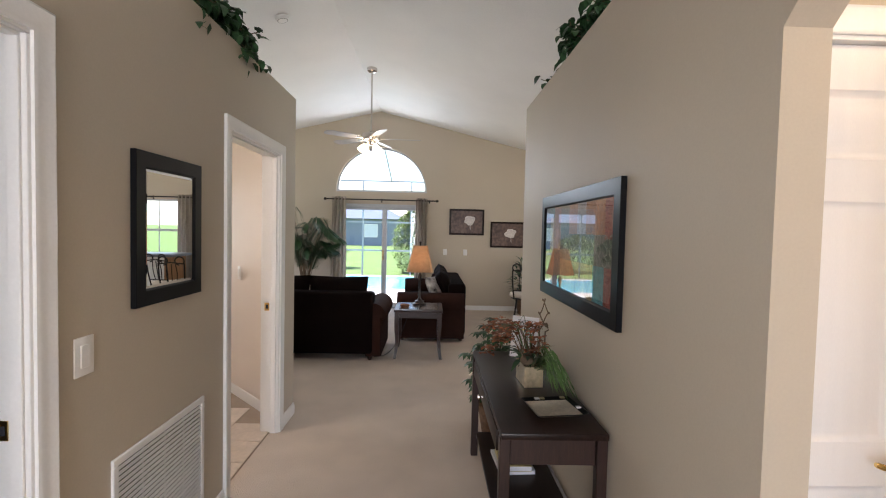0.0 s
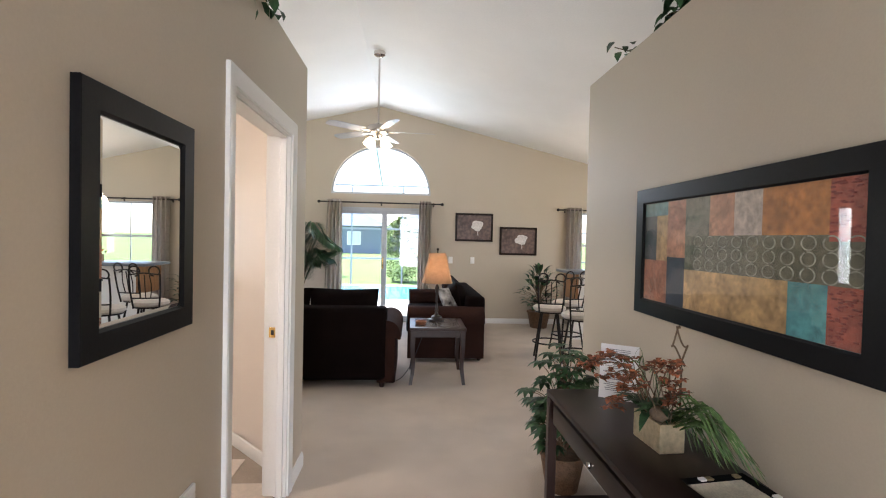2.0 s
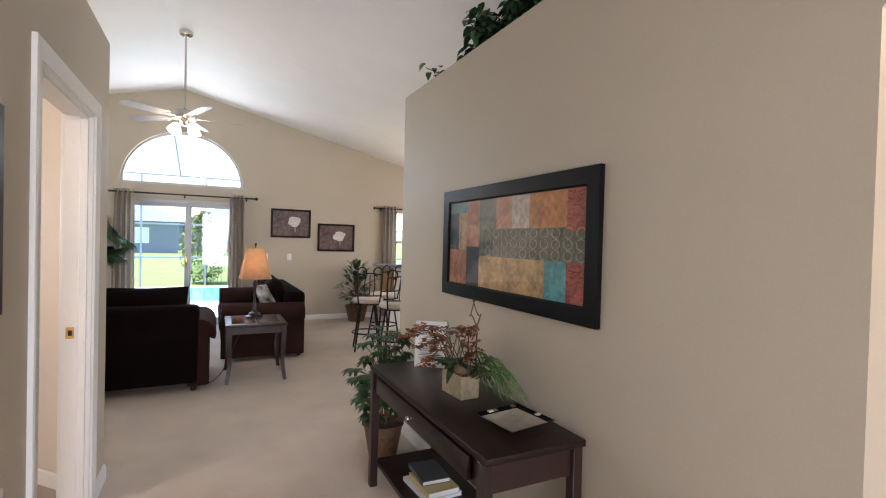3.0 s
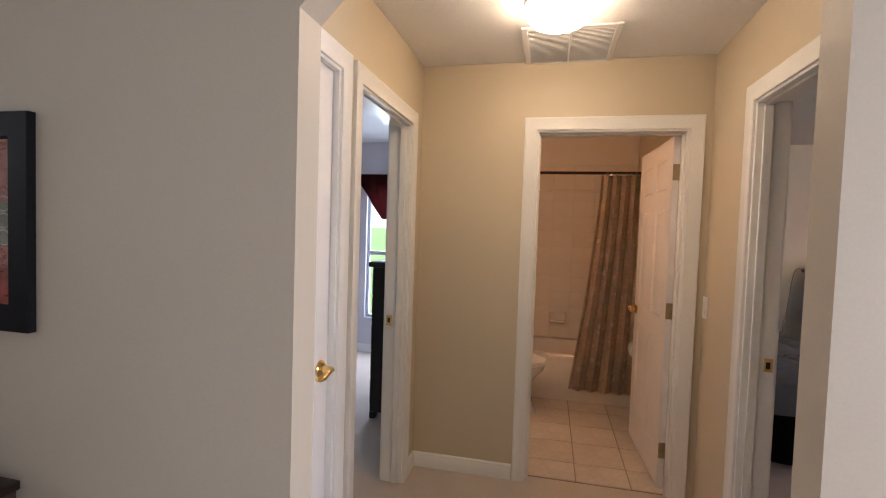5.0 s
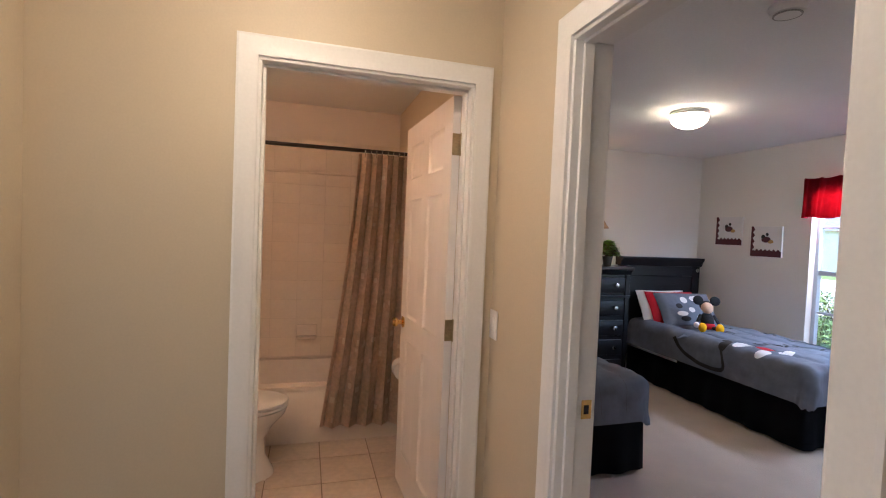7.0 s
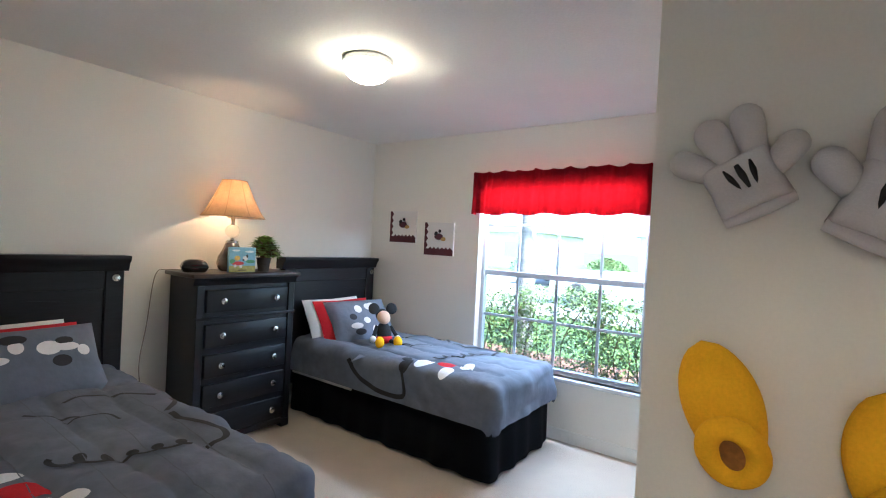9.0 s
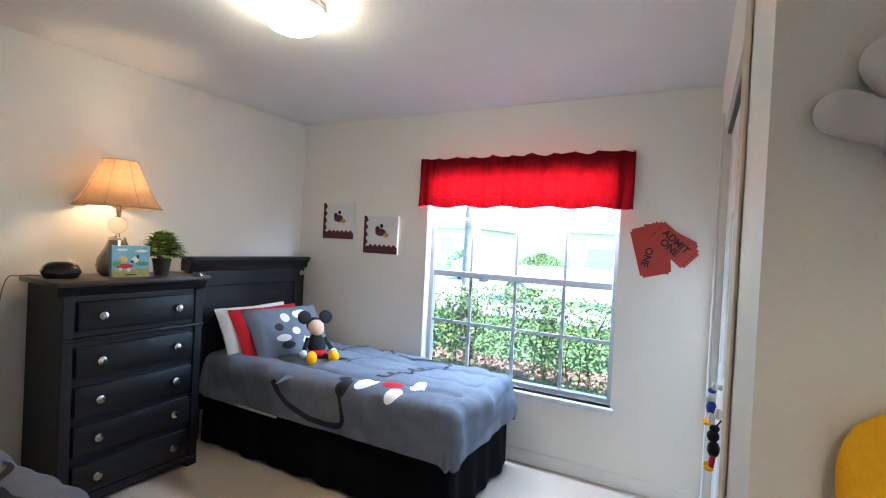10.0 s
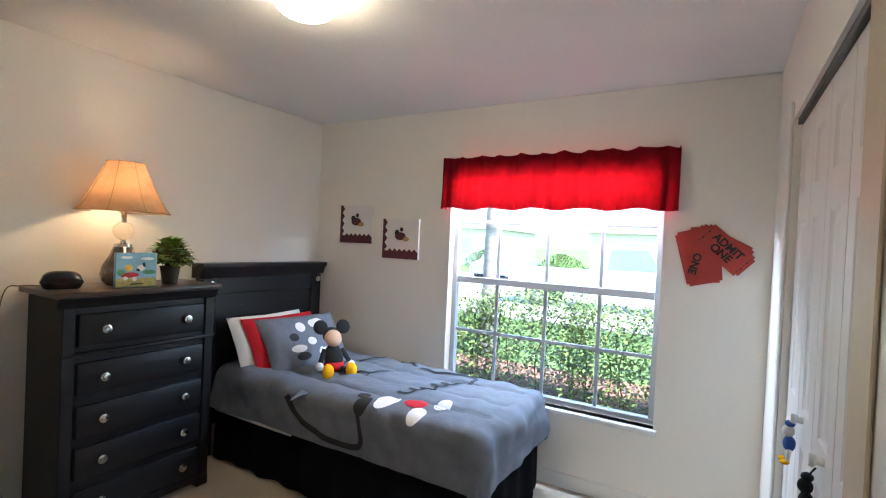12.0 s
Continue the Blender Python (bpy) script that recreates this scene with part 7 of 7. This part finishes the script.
def plush_slipper(x, z, tilt):
    o = thing("plush_slipper", "large yellow plush slipper hung on the wall", "plush slipper", x, GY, z, group="plush slippers")
    o.matrix_basis = Matrix.Translation(ORIGIN) @ pose(x, GY, z, 0, 0, 0) @ pose(0, 0, 0, 0, tilt, 0)
    bm = BM()
    n, m_ = 28, 20

    def fn(u, v):
        t = v
        a = u * 2 * math.pi
        w = 0.078 * math.sin(math.pi * min(1, 0.1 + 0.9 * t)) ** 0.55 * (0.80 + 0.35 * t)
        dpt = 0.05 * math.sin(math.pi * min(1, 0.12 + 0.88 * t)) ** 0.5
        return Vector((w * math.cos(a), 0.05 + dpt * math.sin(a), -0.13 + 0.27 * t))

    grid(bm, n, m_, fn)
    bmesh.ops.remove_doubles(bm, verts=bm.verts[:], dist=0.002)
    bmesh.ops.holes_fill(bm, edges=bm.edges[:])
    part("body", bm, YELLOW, o, angle=80)
    bm = BM()
    tube(bm, [(0.043 * math.cos(t), 0.098 + 0.012 * math.sin(t), -0.075 + 0.05 * math.sin(t)) for t in np.linspace(0, 2 * math.pi, 29)], 0.023, 12)
    part("collar", bm, YELLOW, o, "padded yellow collar", angle=80)
    # Solid lens in the collar; the hollow's shadow is in its brown.
    bm = BM()
    ball(bm, (0, 0.094, -0.078), (0.036, 0.012, 0.042), 16)
    part("opening", bm, mat("shaded_brown_lining", (0.3, 0.12, 0.02), 0.9, vary=0.4), o, "shadowed brown lining")
    return o


plush_slipper(2.068, 1.13, 19)
plush_slipper(1.80, 1.08, 8)

# canvases and paper tickets by the window
WY = -3.865
for x, z, w, h in ((4.968, 1.584, 0.325, 0.297), (4.535, 1.483, 0.325, 0.297)):
    c = thing("canvas_print", "small white canvas with dark red zigzag border", "picture", x, WY, z, group="canvas prints")
    part("canvas", box(-w / 2, w / 2, 0, 0.02, -h / 2, h / 2, 0.002, 1), WHITEC, c)
    MAR = mat("maroon_ink", (0.09, 0.018, 0.028), 0.7, vary=0.1)
    zig = [(w / 2, -h / 2), (w / 2, h / 2)] + [(w / 2 - 0.02 - 0.022 * (i % 2), h / 2 - (h - 0.06) * i / 8) for i in range(9)]
    zig += [(w / 2 - 0.05 - (w - 0.06) * i / 12, -h / 2 + 0.055 + 0.02 * (i % 2)) for i in range(13)] + [(-w / 2, -h / 2 + 0.05), (-w / 2, -h / 2)]
    part("zigzag_border", slab(zig, [], 0.001, lambda u, v, d_: (u, 0.0202 + d_, v)), MAR, c)
    for k, (a, b, ra, rb, m_) in enumerate(((0.0, 0.02, 0.05, 0.03, MAR), (0.03, 0.045, 0.022, 0.022, PRINT), (-0.05, 0.0, 0.03, 0.018, mat("ochre_ink", (0.5, 0.3, 0.1), 0.7)), (-0.01, 0.07, 0.016, 0.016, PRINT))):
        bm = BM()
        ball(bm, (a, 0.0205, b), (ra, 0.0008, rb), 14)
        part("printed_shape", bm, m_, c)
TICK = mat("red_ticket_card", (0.40, 0.045, 0.036), 0.55, vary=0.12, scale=12, fine=60)
tk = thing("ticket_sign", "cluster of oversized red admission ticket cut-outs on the wall", "wall decoration", 2.467, WY, 1.472)


def ticket(cx, cz, w, h, rz, d0):
    out = []
    n = 0.013
    for sx, sz in ((-1, -1), (1, -1), (1, 1), (-1, 1)):
        c = [(sx * w / 2, sz * (h / 2 - n)), (sx * (w / 2 - n), sz * (h / 2 - n)), (sx * (w / 2 - n), sz * h / 2)]
        out += c if sx * sz > 0 else c[::-1]
    r = Matrix.Rotation(radians(rz), 2)
    pts = [r @ Vector(p) + Vector((cx, cz)) for p in out]
    bm = slab([(p.x, p.y) for p in pts], [], 0.006, lambda u, v, d_: (u, d0 + d_, v))
    return part("ticket", bm, TICK, tk)


ticket(0.115, -0.015, 0.15, 0.30, -15, 0.002)
ticket(0.072, 0.0, 0.15, 0.30, -5, 0.010)
ticket(0.0, 0.045, 0.275, 0.135, 28, 0.018)
ticket(-0.015, 0.03, 0.275, 0.135, 42, 0.026)


def words(txt, x, z, size, rz, parent, y):
    cu = bpy.data.curves.new("letters", "FONT")
    cu.body, cu.size, cu.extrude, cu.offset, cu.align_x, cu.align_y = txt, size, 0.0006, 0.0018, "CENTER", "CENTER"
    cu.materials.append(PRINT)
    ob = new("letters", cu)
    ob.parent = parent
    ob.matrix_basis = pose(x, y, z, 0, 0, 0) @ pose(0, 0, 0, 90, 0, 180) @ pose(0, 0, 0, 0, 0, rz)
    return ob


words("ADMIT", -0.031, 0.047, 0.056, -42, tk, 0.0335)
words("ONE", 0.001, 0.012, 0.056, -42, tk, 0.0335)
words("ONE", 0.12, -0.05, 0.055, -105, tk, 0.0172)
for k in (-1, 1):
    bm = BM()
    for q in range(5):
        bx(bm, k * 0.118 - 0.0015 - 0.004 * (q % 2), k * 0.118 + 0.0015, 0.0, 0.0008, -0.045 + 0.02 * q, -0.033 + 0.02 * q)
    part("text_bar", bm, PRINT, tk, m=pose(-0.015, 0.0326, 0.03, 0, -42, 0))


# valance
vl = thing("window_valance", "gathered red valance over the bedroom window", "valance", 3.42, -3.80, 1.705)


def val_fn(u, v):
    x = 0.742 - 1.484 * u
    g = 0.0
    for f_, a_, ph in ((13, 0.55, 0.4), (21, 0.5, 2.0), (34, 0.35, 1.1), (57, 0.2, 0.3)):
        g += a_ * (1 - 2 * abs(math.sin(u * f_ * 1.6 + ph + 0.25 * math.sin(3 * v + u * 9))))
    top = 0.352 + 0.004 * math.sin(u * 37) + 0.007 * (1 - 2 * abs(math.sin(u * 33)))
    pocket = 0.55 + 0.75 * math.exp(-(((v - 0.80) / 0.10) ** 2)) * math.sin(u * 190) * 0.35
    return Vector((x, 0.028 * g * pocket + 0.02 * (1 - v), v * top + 0.008 * math.sin(u * 31) * (1 - v)))


bm = BM()
grid(bm, 260, 14, val_fn)
bmesh.ops.solidify(bm, geom=bm.faces[:], thickness=0.0015)
part("cloth", bm, REDCLOTH, vl, angle=80)
part("rod", box(-0.737, 0.737, -0.062, -0.054, 0.30, 0.325), PLASTIC, vl)
for s in (-1, 1):
    part("return", box(s * 0.739 - 0.0015, s * 0.739 + 0.0015, -0.062, 0.004, 0.0, 0.35), REDCLOTH, vl)

# small hanging toys on the closet knobs
for (y_, z_, c1, c2) in ((-2.87, 0.83, mat("blue_cloth", (0.03, 0.08, 0.35), 0.8), WHITEC), (-2.51, 0.80, TOYB, REDC)):
    bm = BM()
    c = Vector((CLOSET_X + 0.01, y_, z_))
    ball(bm, c + Vector((0, 0, 0.02)), (0.022, 0.026, 0.032), 12, 0)
    ball(bm, c + Vector((0.004, 0, 0.07)), (0.022, 0.024, 0.024), 12, 1)
    ball(bm, c + Vector((0, 0, 0.1)), (0.018, 0.02, 0.014), 12, 0)
    for s in (-1, 1):
        tube(bm, [c + Vector((0, s * 0.012, 0)), c + Vector((0.006, s * 0.02, -0.045))], 0.009, 8, 2)
        ball(bm, c + Vector((0.014, s * 0.022, -0.05)), (0.018, 0.014, 0.01), 10, 3)
    tube(bm, [c + Vector((0, 0, 0.1)), c + Vector((-0.02, 0.0, 0.135))], 0.003, 6, 0)
    bmesh.ops.scale(bm, vec=(0.82, 0.82, 0.82), space=Matrix.Translation(-c - Vector((-0.022, 0, 0.12))), verts=bm.verts[:])
    tagged(part("hanging_toy", bm, [c1, WHITEC if c2 is WHITEC else TOYB, c2, YELLOW]), "small stuffed toy hanging from a closet knob", "plush toy", group="hanging toys")

# ---------------------------------------------------------------- outside
GZ = -0.18
LAWN = mat("lawn_grass", (0.10, 0.17, 0.035), 0.9, vary=0.35, scale=1.2, fine=40, bump=0.6, dist=0.03)
CONC = mat("pale_concrete", (0.50, 0.48, 0.45), 0.85, vary=0.12, scale=1.5, fine=60, bump=0.2)
ASPH = mat("light_asphalt", (0.44, 0.43, 0.42), 0.9, vary=0.15, scale=2, fine=90, bump=0.3)
bm = BM()
grid(bm, 2, 2, lambda u, v: (-900 + 1800 * u, -900 + 1800 * v, GZ))
tagged(part("ground", bm, LAWN), "green lawn reaching to the horizon", "ground", kind="structure")
struct("pavement", box(-6, 6, FAR + 0.15, 12.4, GZ - 0.1, -0.03, 0.01, 1), CONC, "pale concrete pool deck", "patio")
struct("pool_coping", box(-6, 6, 12.4, 17.0, GZ - 0.05, GZ + 0.05), CONC, "pale pool surround", "patio")
WATER = mat("turquoise_pool_water", (0.06, 0.42, 0.52), 0.05, vary=0.1, scale=2, fine=8, bump=0.15, dist=0.02)
struct("water", box(-4.6, 3.6, 12.9, 16.4, GZ + 0.03, GZ + 0.06), WATER, "turquoise swimming pool water", "water")
struct("road", box(-80, 80, -20.0, -12.6, GZ - 0.05, GZ + 0.015), ASPH, "pale sunlit street", "road")
struct("pavement", box(-80, 80, -12.4, -11.0, GZ - 0.05, GZ + 0.05, 0.01, 1), CONC, "pale concrete pavement", "pavement")
struct("pavement", box(-80, 80, -24.5, -20.2, GZ - 0.05, GZ + 0.05, 0.01, 1), CONC, "pale concrete driveway and pavement", "pavement")
CAGE = mat("bronze_screen_frame", (0.30, 0.31, 0.32), 0.5, 0.2)
cage = thing("pool_cage", "thin metal screen enclosure round the pool", "pool enclosure", 0, 0, 0)
for x in (-6, -3.6, -2.2, -0.5, 1.2, 3.6, 6):
    part("post", box(x - 0.025, x + 0.025, 17.0, 17.06, GZ, 3.2), CAGE, cage)
for z in (0.75, 1.75, 3.2):
    part("rail", box(-6, 6, 17.002, 17.058, z - 0.025, z + 0.025), CAGE, cage)
for x in (-3.6, -1.2, 1.2, 3.6):
    bm = BM()
    tube(bm, [(x, 17.0, 3.2), (x, 13.5, 4.1), (x, 9.9, 4.0)], 0.03, 6)
    part("rafter", bm, CAGE, cage)


def house(x, y, w, d_, h, rz, wallm, roofm, label):
    o = thing("house", label, "house", x, y, GZ, rz)
    part("wall", box(-w / 2, w / 2, -d_ / 2, d_ / 2, 0, h), wallm, o)
    bm = BM()
    e = 0.5
    b = [bm.verts.new(p) for p in ((-w / 2 - e, -d_ / 2 - e, h), (w / 2 + e, -d_ / 2 - e, h), (w / 2 + e, d_ / 2 + e, h), (-w / 2 - e, d_ / 2 + e, h))]
    t = [bm.verts.new(p) for p in ((-w / 2 + d_ * 0.45, 0, h + d_ * 0.26), (w / 2 - d_ * 0.45, 0, h + d_ * 0.26))]
    for f in ((b[0], b[1], t[1], t[0]), (b[1], b[2], t[1]), (b[2], b[3], t[0], t[1]), (b[3], b[0], t[0]), (b[3], b[2], b[1], b[0])):
        bm.faces.new(f)
    part("roof", bm, roofm, o, angle=10)
    for k in (-0.3, 0.05, 0.32):
        # Panes are painted pale for outdoor glare, close to the wall's tone.
        wd = part("window", box(w * k - 0.6, w * k + 0.6, -d_ / 2 - 0.04, -d_ / 2 + 0.02, 0.9, 2.1), mat("pale_glare_pane", (0.60, 0.62, 0.64), 0.7), o)
        part("frame", box(w * k - 0.66, w * k + 0.66, -d_ / 2 - 0.03, -d_ / 2 + 0.01, 0.84, 2.16), PLASTIC, wd)
    return o


# STUC and ROOFB carry the blue-grey of distance haze in their colour.
STUC = mat("haze_blue_stucco", (0.17, 0.20, 0.25), 0.9, vary=0.1, scale=2, fine=60)
STUC2 = mat("pale_peach_stucco", (0.74, 0.69, 0.63), 0.9, vary=0.1, scale=2, fine=60)
ROOFB = mat("haze_blue_tile_roof", (0.11, 0.14, 0.19), 0.9, vary=0.2, scale=3, fine=30, bump=0.4)
ROOFM = mat("grey_shingle_roof", (0.14, 0.15, 0.17), 0.9, vary=0.3, scale=3, fine=30, bump=0.4)
house(-11, 54, 16, 12, 2.7, 0, STUC, ROOFB, "grey single-storey neighbour house with hipped roof")
house(4, 60, 14, 11, 2.7, 0, STUC, ROOFB, "grey single-storey house beyond the pool")
house(3, -40, 15, 9, 2.8, 180, STUC2, ROOFM, "pale stucco house across the street")
house(24, -38, 14, 9, 2.8, 180, STUC2, ROOFM, "pale stucco house farther along the street")


def shrub(x, y, rx, ry, h, n, leaf, seed, material, label, name="bush", stems=10, box_like=True):
    o = thing(name, label, name, x, y, GZ)
    r = random.Random(seed)
    lf, st = BM(), BM()
    for i in range(n):
        a, b, c = r.uniform(-1, 1), r.uniform(-1, 1), r.random() ** 0.75
        if not box_like:
            k = math.sqrt(max(0.03, 1 - (2 * c - 0.9) ** 2))
            q = math.hypot(a, b)
            if q > 1:
                a, b = a / q, b / q
            a, b = a * k, b * k
        bump_ = 0.10 * noise.noise(Vector((x + a * rx, y + b * ry, seed)) * 1.7)
        p = Vector((a * rx, b * ry, h * c * (1 + bump_)))
        leaf_blade(lf, p, rdir(r, 0.9), leaf * r.uniform(0.7, 1.3), leaf * 0.55, 0.2, n=2)
    for i in range(stems):
        bx_, by_ = r.uniform(-rx, rx), r.uniform(-ry, ry) * 0.7
        tube(st, curve([(bx_, by_, 0), (bx_ + r.uniform(-0.1, 0.1), by_ + r.uniform(-0.1, 0.1), h * 0.45), (bx_ + r.uniform(-0.2, 0.2), by_ + r.uniform(-0.15, 0.15), h * 0.85)], 3), 0.007, 5)
    part("stems", st, STEM, o)
    tagged(part("leaves", lf, material, o), kind="stuff")
    return o


struct("planting_bed", box(-2, 10, -7.2, -4.6, GZ - 0.05, GZ + 0.03), mat("red_brown_mulch", (0.22, 0.11, 0.07), 0.95, vary=0.4, scale=9, fine=50, bump=0.8, dist=0.03), "red-brown mulch bed", "mulch")
for i in range(6):
    shrub(2.0 + i * 1.12, -6.0 + 0.1 * (i % 2), 0.66, 0.45, 1.04 + 0.05 * (i % 3), 5200, 0.058, 40 + i, HEDGE, "sunlit clipped green hedge shrub", "hedge", 8)
for i, (x, y_) in enumerate(((9.0, -23.5), (13.5, -24.5), (6.2, -26), (-1.0, -26))):
    shrub(x, y_, 1.2, 0.8, 1.3, 1500, 0.16, 60 + i, HEDGE, "rounded green garden bush", "bush", 6, False)
shrub(-0.55, 18.6, 0.75, 0.7, 2.4, 3000, 0.14, 71, HEDGE, "tall green bush behind the pool", "bush", 8, False)
shrub(-4.6, 20.5, 1.3, 0.9, 1.6, 2200, 0.14, 72, HEDGE, "green bush behind the pool", "bush", 8, False)
pt = thing("palm_tree", "grey ringed palm trunk in the front garden", "palm tree", 5.45, -7.55, GZ)
bm = BM()
prof = []
for i in range(60):
    z = i * 0.1
    prof.append((0.155 - 0.004 * i * 0.5 + (0.008 if i % 2 else -0.004), z))
lathe(bm, prof, 20)
part("trunk", bm, mat("pale_palm_bark", (0.34, 0.31, 0.28), 0.9, vary=0.3, scale=5, fine=40, bump=0.8, dist=0.02, stretch=(1, 1, 4)), pt)
bm = BM()
rnd = random.Random(90)
for k in range(16):
    a = k * 2.4
    L = 2.2
    p0 = Vector((0, 0, 5.9))
    sp = curve([p0, p0 + Vector((math.cos(a) * 0.9, math.sin(a) * 0.9, 0.7)), p0 + Vector((math.cos(a) * L, math.sin(a) * L, -0.5 + 0.6 * rnd.random()))], 8)
    for i in range(2, len(sp)):
        t = (sp[min(i + 1, len(sp) - 1)] - sp[i - 1]).normalized()
        sd_ = t.cross(Vector((0, 0, 1))).normalized()
        for s in (-1, 1):
            leaf_blade(bm, sp[i], sd_ * s + t * 0.6 + Vector((0, 0, -0.3)), 0.6, 0.05, 0.4, n=3)
tagged(part("crown", bm, HEDGE2, pt), kind="stuff")


def vehicle(name, label, x, y, rz, body, L, pickup):
    o = thing(name, label, name.replace("_", " "), x, y, GZ + 0.03, rz)
    H = 1.0
    if pickup:
        side = [(-L / 2, 0.45), (-L / 2, H), (-0.1, H + 0.02), (0.05, 1.72), (1.15, 1.75), (1.65, H + 0.05), (L / 2 - 0.1, H - 0.05), (L / 2, 0.75), (L / 2, 0.42)]
    else:
        side = [(-L / 2, 0.4), (-L / 2 + 0.05, 0.85), (-1.5, 0.95), (-0.8, 1.42), (0.5, 1.44), (1.1, 0.95), (L / 2 - 0.1, 0.8), (L / 2, 0.6), (L / 2, 0.35)]
    b = part("body", slab(side, [], 1.75, lambda u, v, w: (u, w - 0.875, v)), body, o)
    # Glass is paled, with the sun's glare put into its colour.
    dk = mat("sunlit_car_glass", (0.26, 0.29, 0.31), 0.2)
    if pickup:
        gl_ = [(0.12, H + 0.1), (0.22, 1.64), (1.08, 1.66), (1.42, H + 0.12)]
    else:
        gl_ = [(-1.2, 0.98), (-0.75, 1.36), (0.45, 1.38), (0.85, 0.98)]
    for y_ in (-0.879, 0.875):
        part("side_window", slab(gl_, [], 0.004, lambda u, v, w: (u, y_ + w, v)), dk, b)
    for sx in (-L / 2 + 0.85, L / 2 - 0.85):
        for sy in (-0.82, 0.82):
            bm = BM()
            lathe(bm, [(0.2, -0.1), (0.3, -0.1), (0.34, -0.06), (0.34, 0.06), (0.3, 0.1), (0.2, 0.1)], 22, m=Matrix.Translation((sx, sy, 0.33)) @ Matrix.Rotation(radians(90), 4, "X"))
            w_ = part("wheel", bm, mat("tyre_rubber", (0.06, 0.06, 0.06), 0.8), o)
            bm = BM()
            lathe(bm, [(0, -0.07), (0.2, -0.09), (0.21, 0), (0.2, 0.09), (0, 0.07)], 18, m=Matrix.Translation((sx, sy, 0.33)) @ Matrix.Rotation(radians(90), 4, "X"))
            # Rim colour is darkened for the shade inside the wheel.
            part("rim", bm, mat("shaded_grey_rim", (0.12, 0.12, 0.13), 0.4, 0.5), w_)
    return o


WCAR = mat("white_car_paint", (0.75, 0.75, 0.75), 0.25, vary=0.03, bump=0.0, coat=0.5)
SCAR = mat("silver_blue_car_paint", (0.30, 0.36, 0.44), 0.25, 0.4, vary=0.05, bump=0.0, coat=0.5)
vehicle("pickup_truck", "white pickup truck parked on the street", 5.1, -14.6, 180, WCAR, 5.2, True)
vehicle("car", "silver car parked across the street", 11.0, -21.6, 90, SCAR, 4.4, False)

# ---------------------------------------------------------------- tiles, last


def tile_field(parent, prefix, u_lines, v_lines, place, gap, mesh_cache, material, name="tile"):
    for ua, ub in zip(u_lines, u_lines[1:]):
        for va, vb in zip(v_lines, v_lines[1:]):
            w, h = round(ub - ua - gap, 4), round(vb - va - gap, 4)
            if w < 0.01 or h < 0.01:
                continue
            if prefix == "hall" and (ub > -1.21 or vb - 3.89 > (-1.21 - ub) * 1.03):
                continue
            key = (prefix, w, h)
            if key not in mesh_cache:
                bm = bx(BM(), -w / 2, w / 2, -h / 2, h / 2, 0, 0.006, 0.0015, 1)
                me = bpy.data.meshes.new(name)
                bm.to_mesh(me)
                bm.free()
                me.materials.append(material)
                mesh_cache[key] = me
            o = new(name, mesh_cache[key])
            o.parent = parent
            o.matrix_basis = place((ua + ub) / 2, (va + vb) / 2)


CACHE = {}
fb_ = struct("floor_bathroom", box(B_W + 0.06, 4.2, V_S, V_N, -0.02, 0.004), GROUT, "beige ceramic floor tiles with brown grout", "tile floor")
xs = [B_W + 0.06] + [2.998 + 0.305 * i for i in range(4)] + [4.15]
ys = [V_S, 0.06, 0.367, 0.674, 0.981, 1.288, V_N]
tile_field(fb_, "floor", xs, ys, lambda u, v: pose(u, v, 0.003), 0.007, CACHE, TILE)
east(False)
fl_ = struct("floor_hall_bath", slab([(-4.9, 1.85), (-1.21, 1.85), (-1.21, 3.89), (-2.5, 5.23), (-4.9, 5.23)], [], 0.024, lambda u, v, w: (u, v, -0.02 + w)), GROUT, "beige ceramic floor tiles in the hall bathroom", "tile floor")
tile_field(fl_, "hall", [-3.055 + 0.307 * i for i in range(7)], [2.2 + 0.307 * i for i in range(9)], lambda u, v: pose(u, v, 0.003), 0.007, CACHE, TILE)
east()
wt = struct("wall_tile_backing", box(4.884, 4.899, V_S + 0.001, V_N - 0.001, 0.36, 2.13), WGROUT, "white glazed tiles above the tub", "tiled wall")
tile_field(wt, "wall", [V_S + 0.002 + 0.1972 * i for i in range(9)], [0.40 + 0.1525 * i for i in range(10)] + [1.87, 2.13], lambda u, v: pose(4.884, u, v, 0, -90, 0) @ pose(0, 0, 0, 0, 0, 90), 0.0018, CACHE, WTILE)
struct("trim", box(4.868, 4.8835, V_S + 0.002, V_N - 0.002, 1.862, 1.885, 0.004, 1), WTILE, "raised tile trim line", "tile trim")
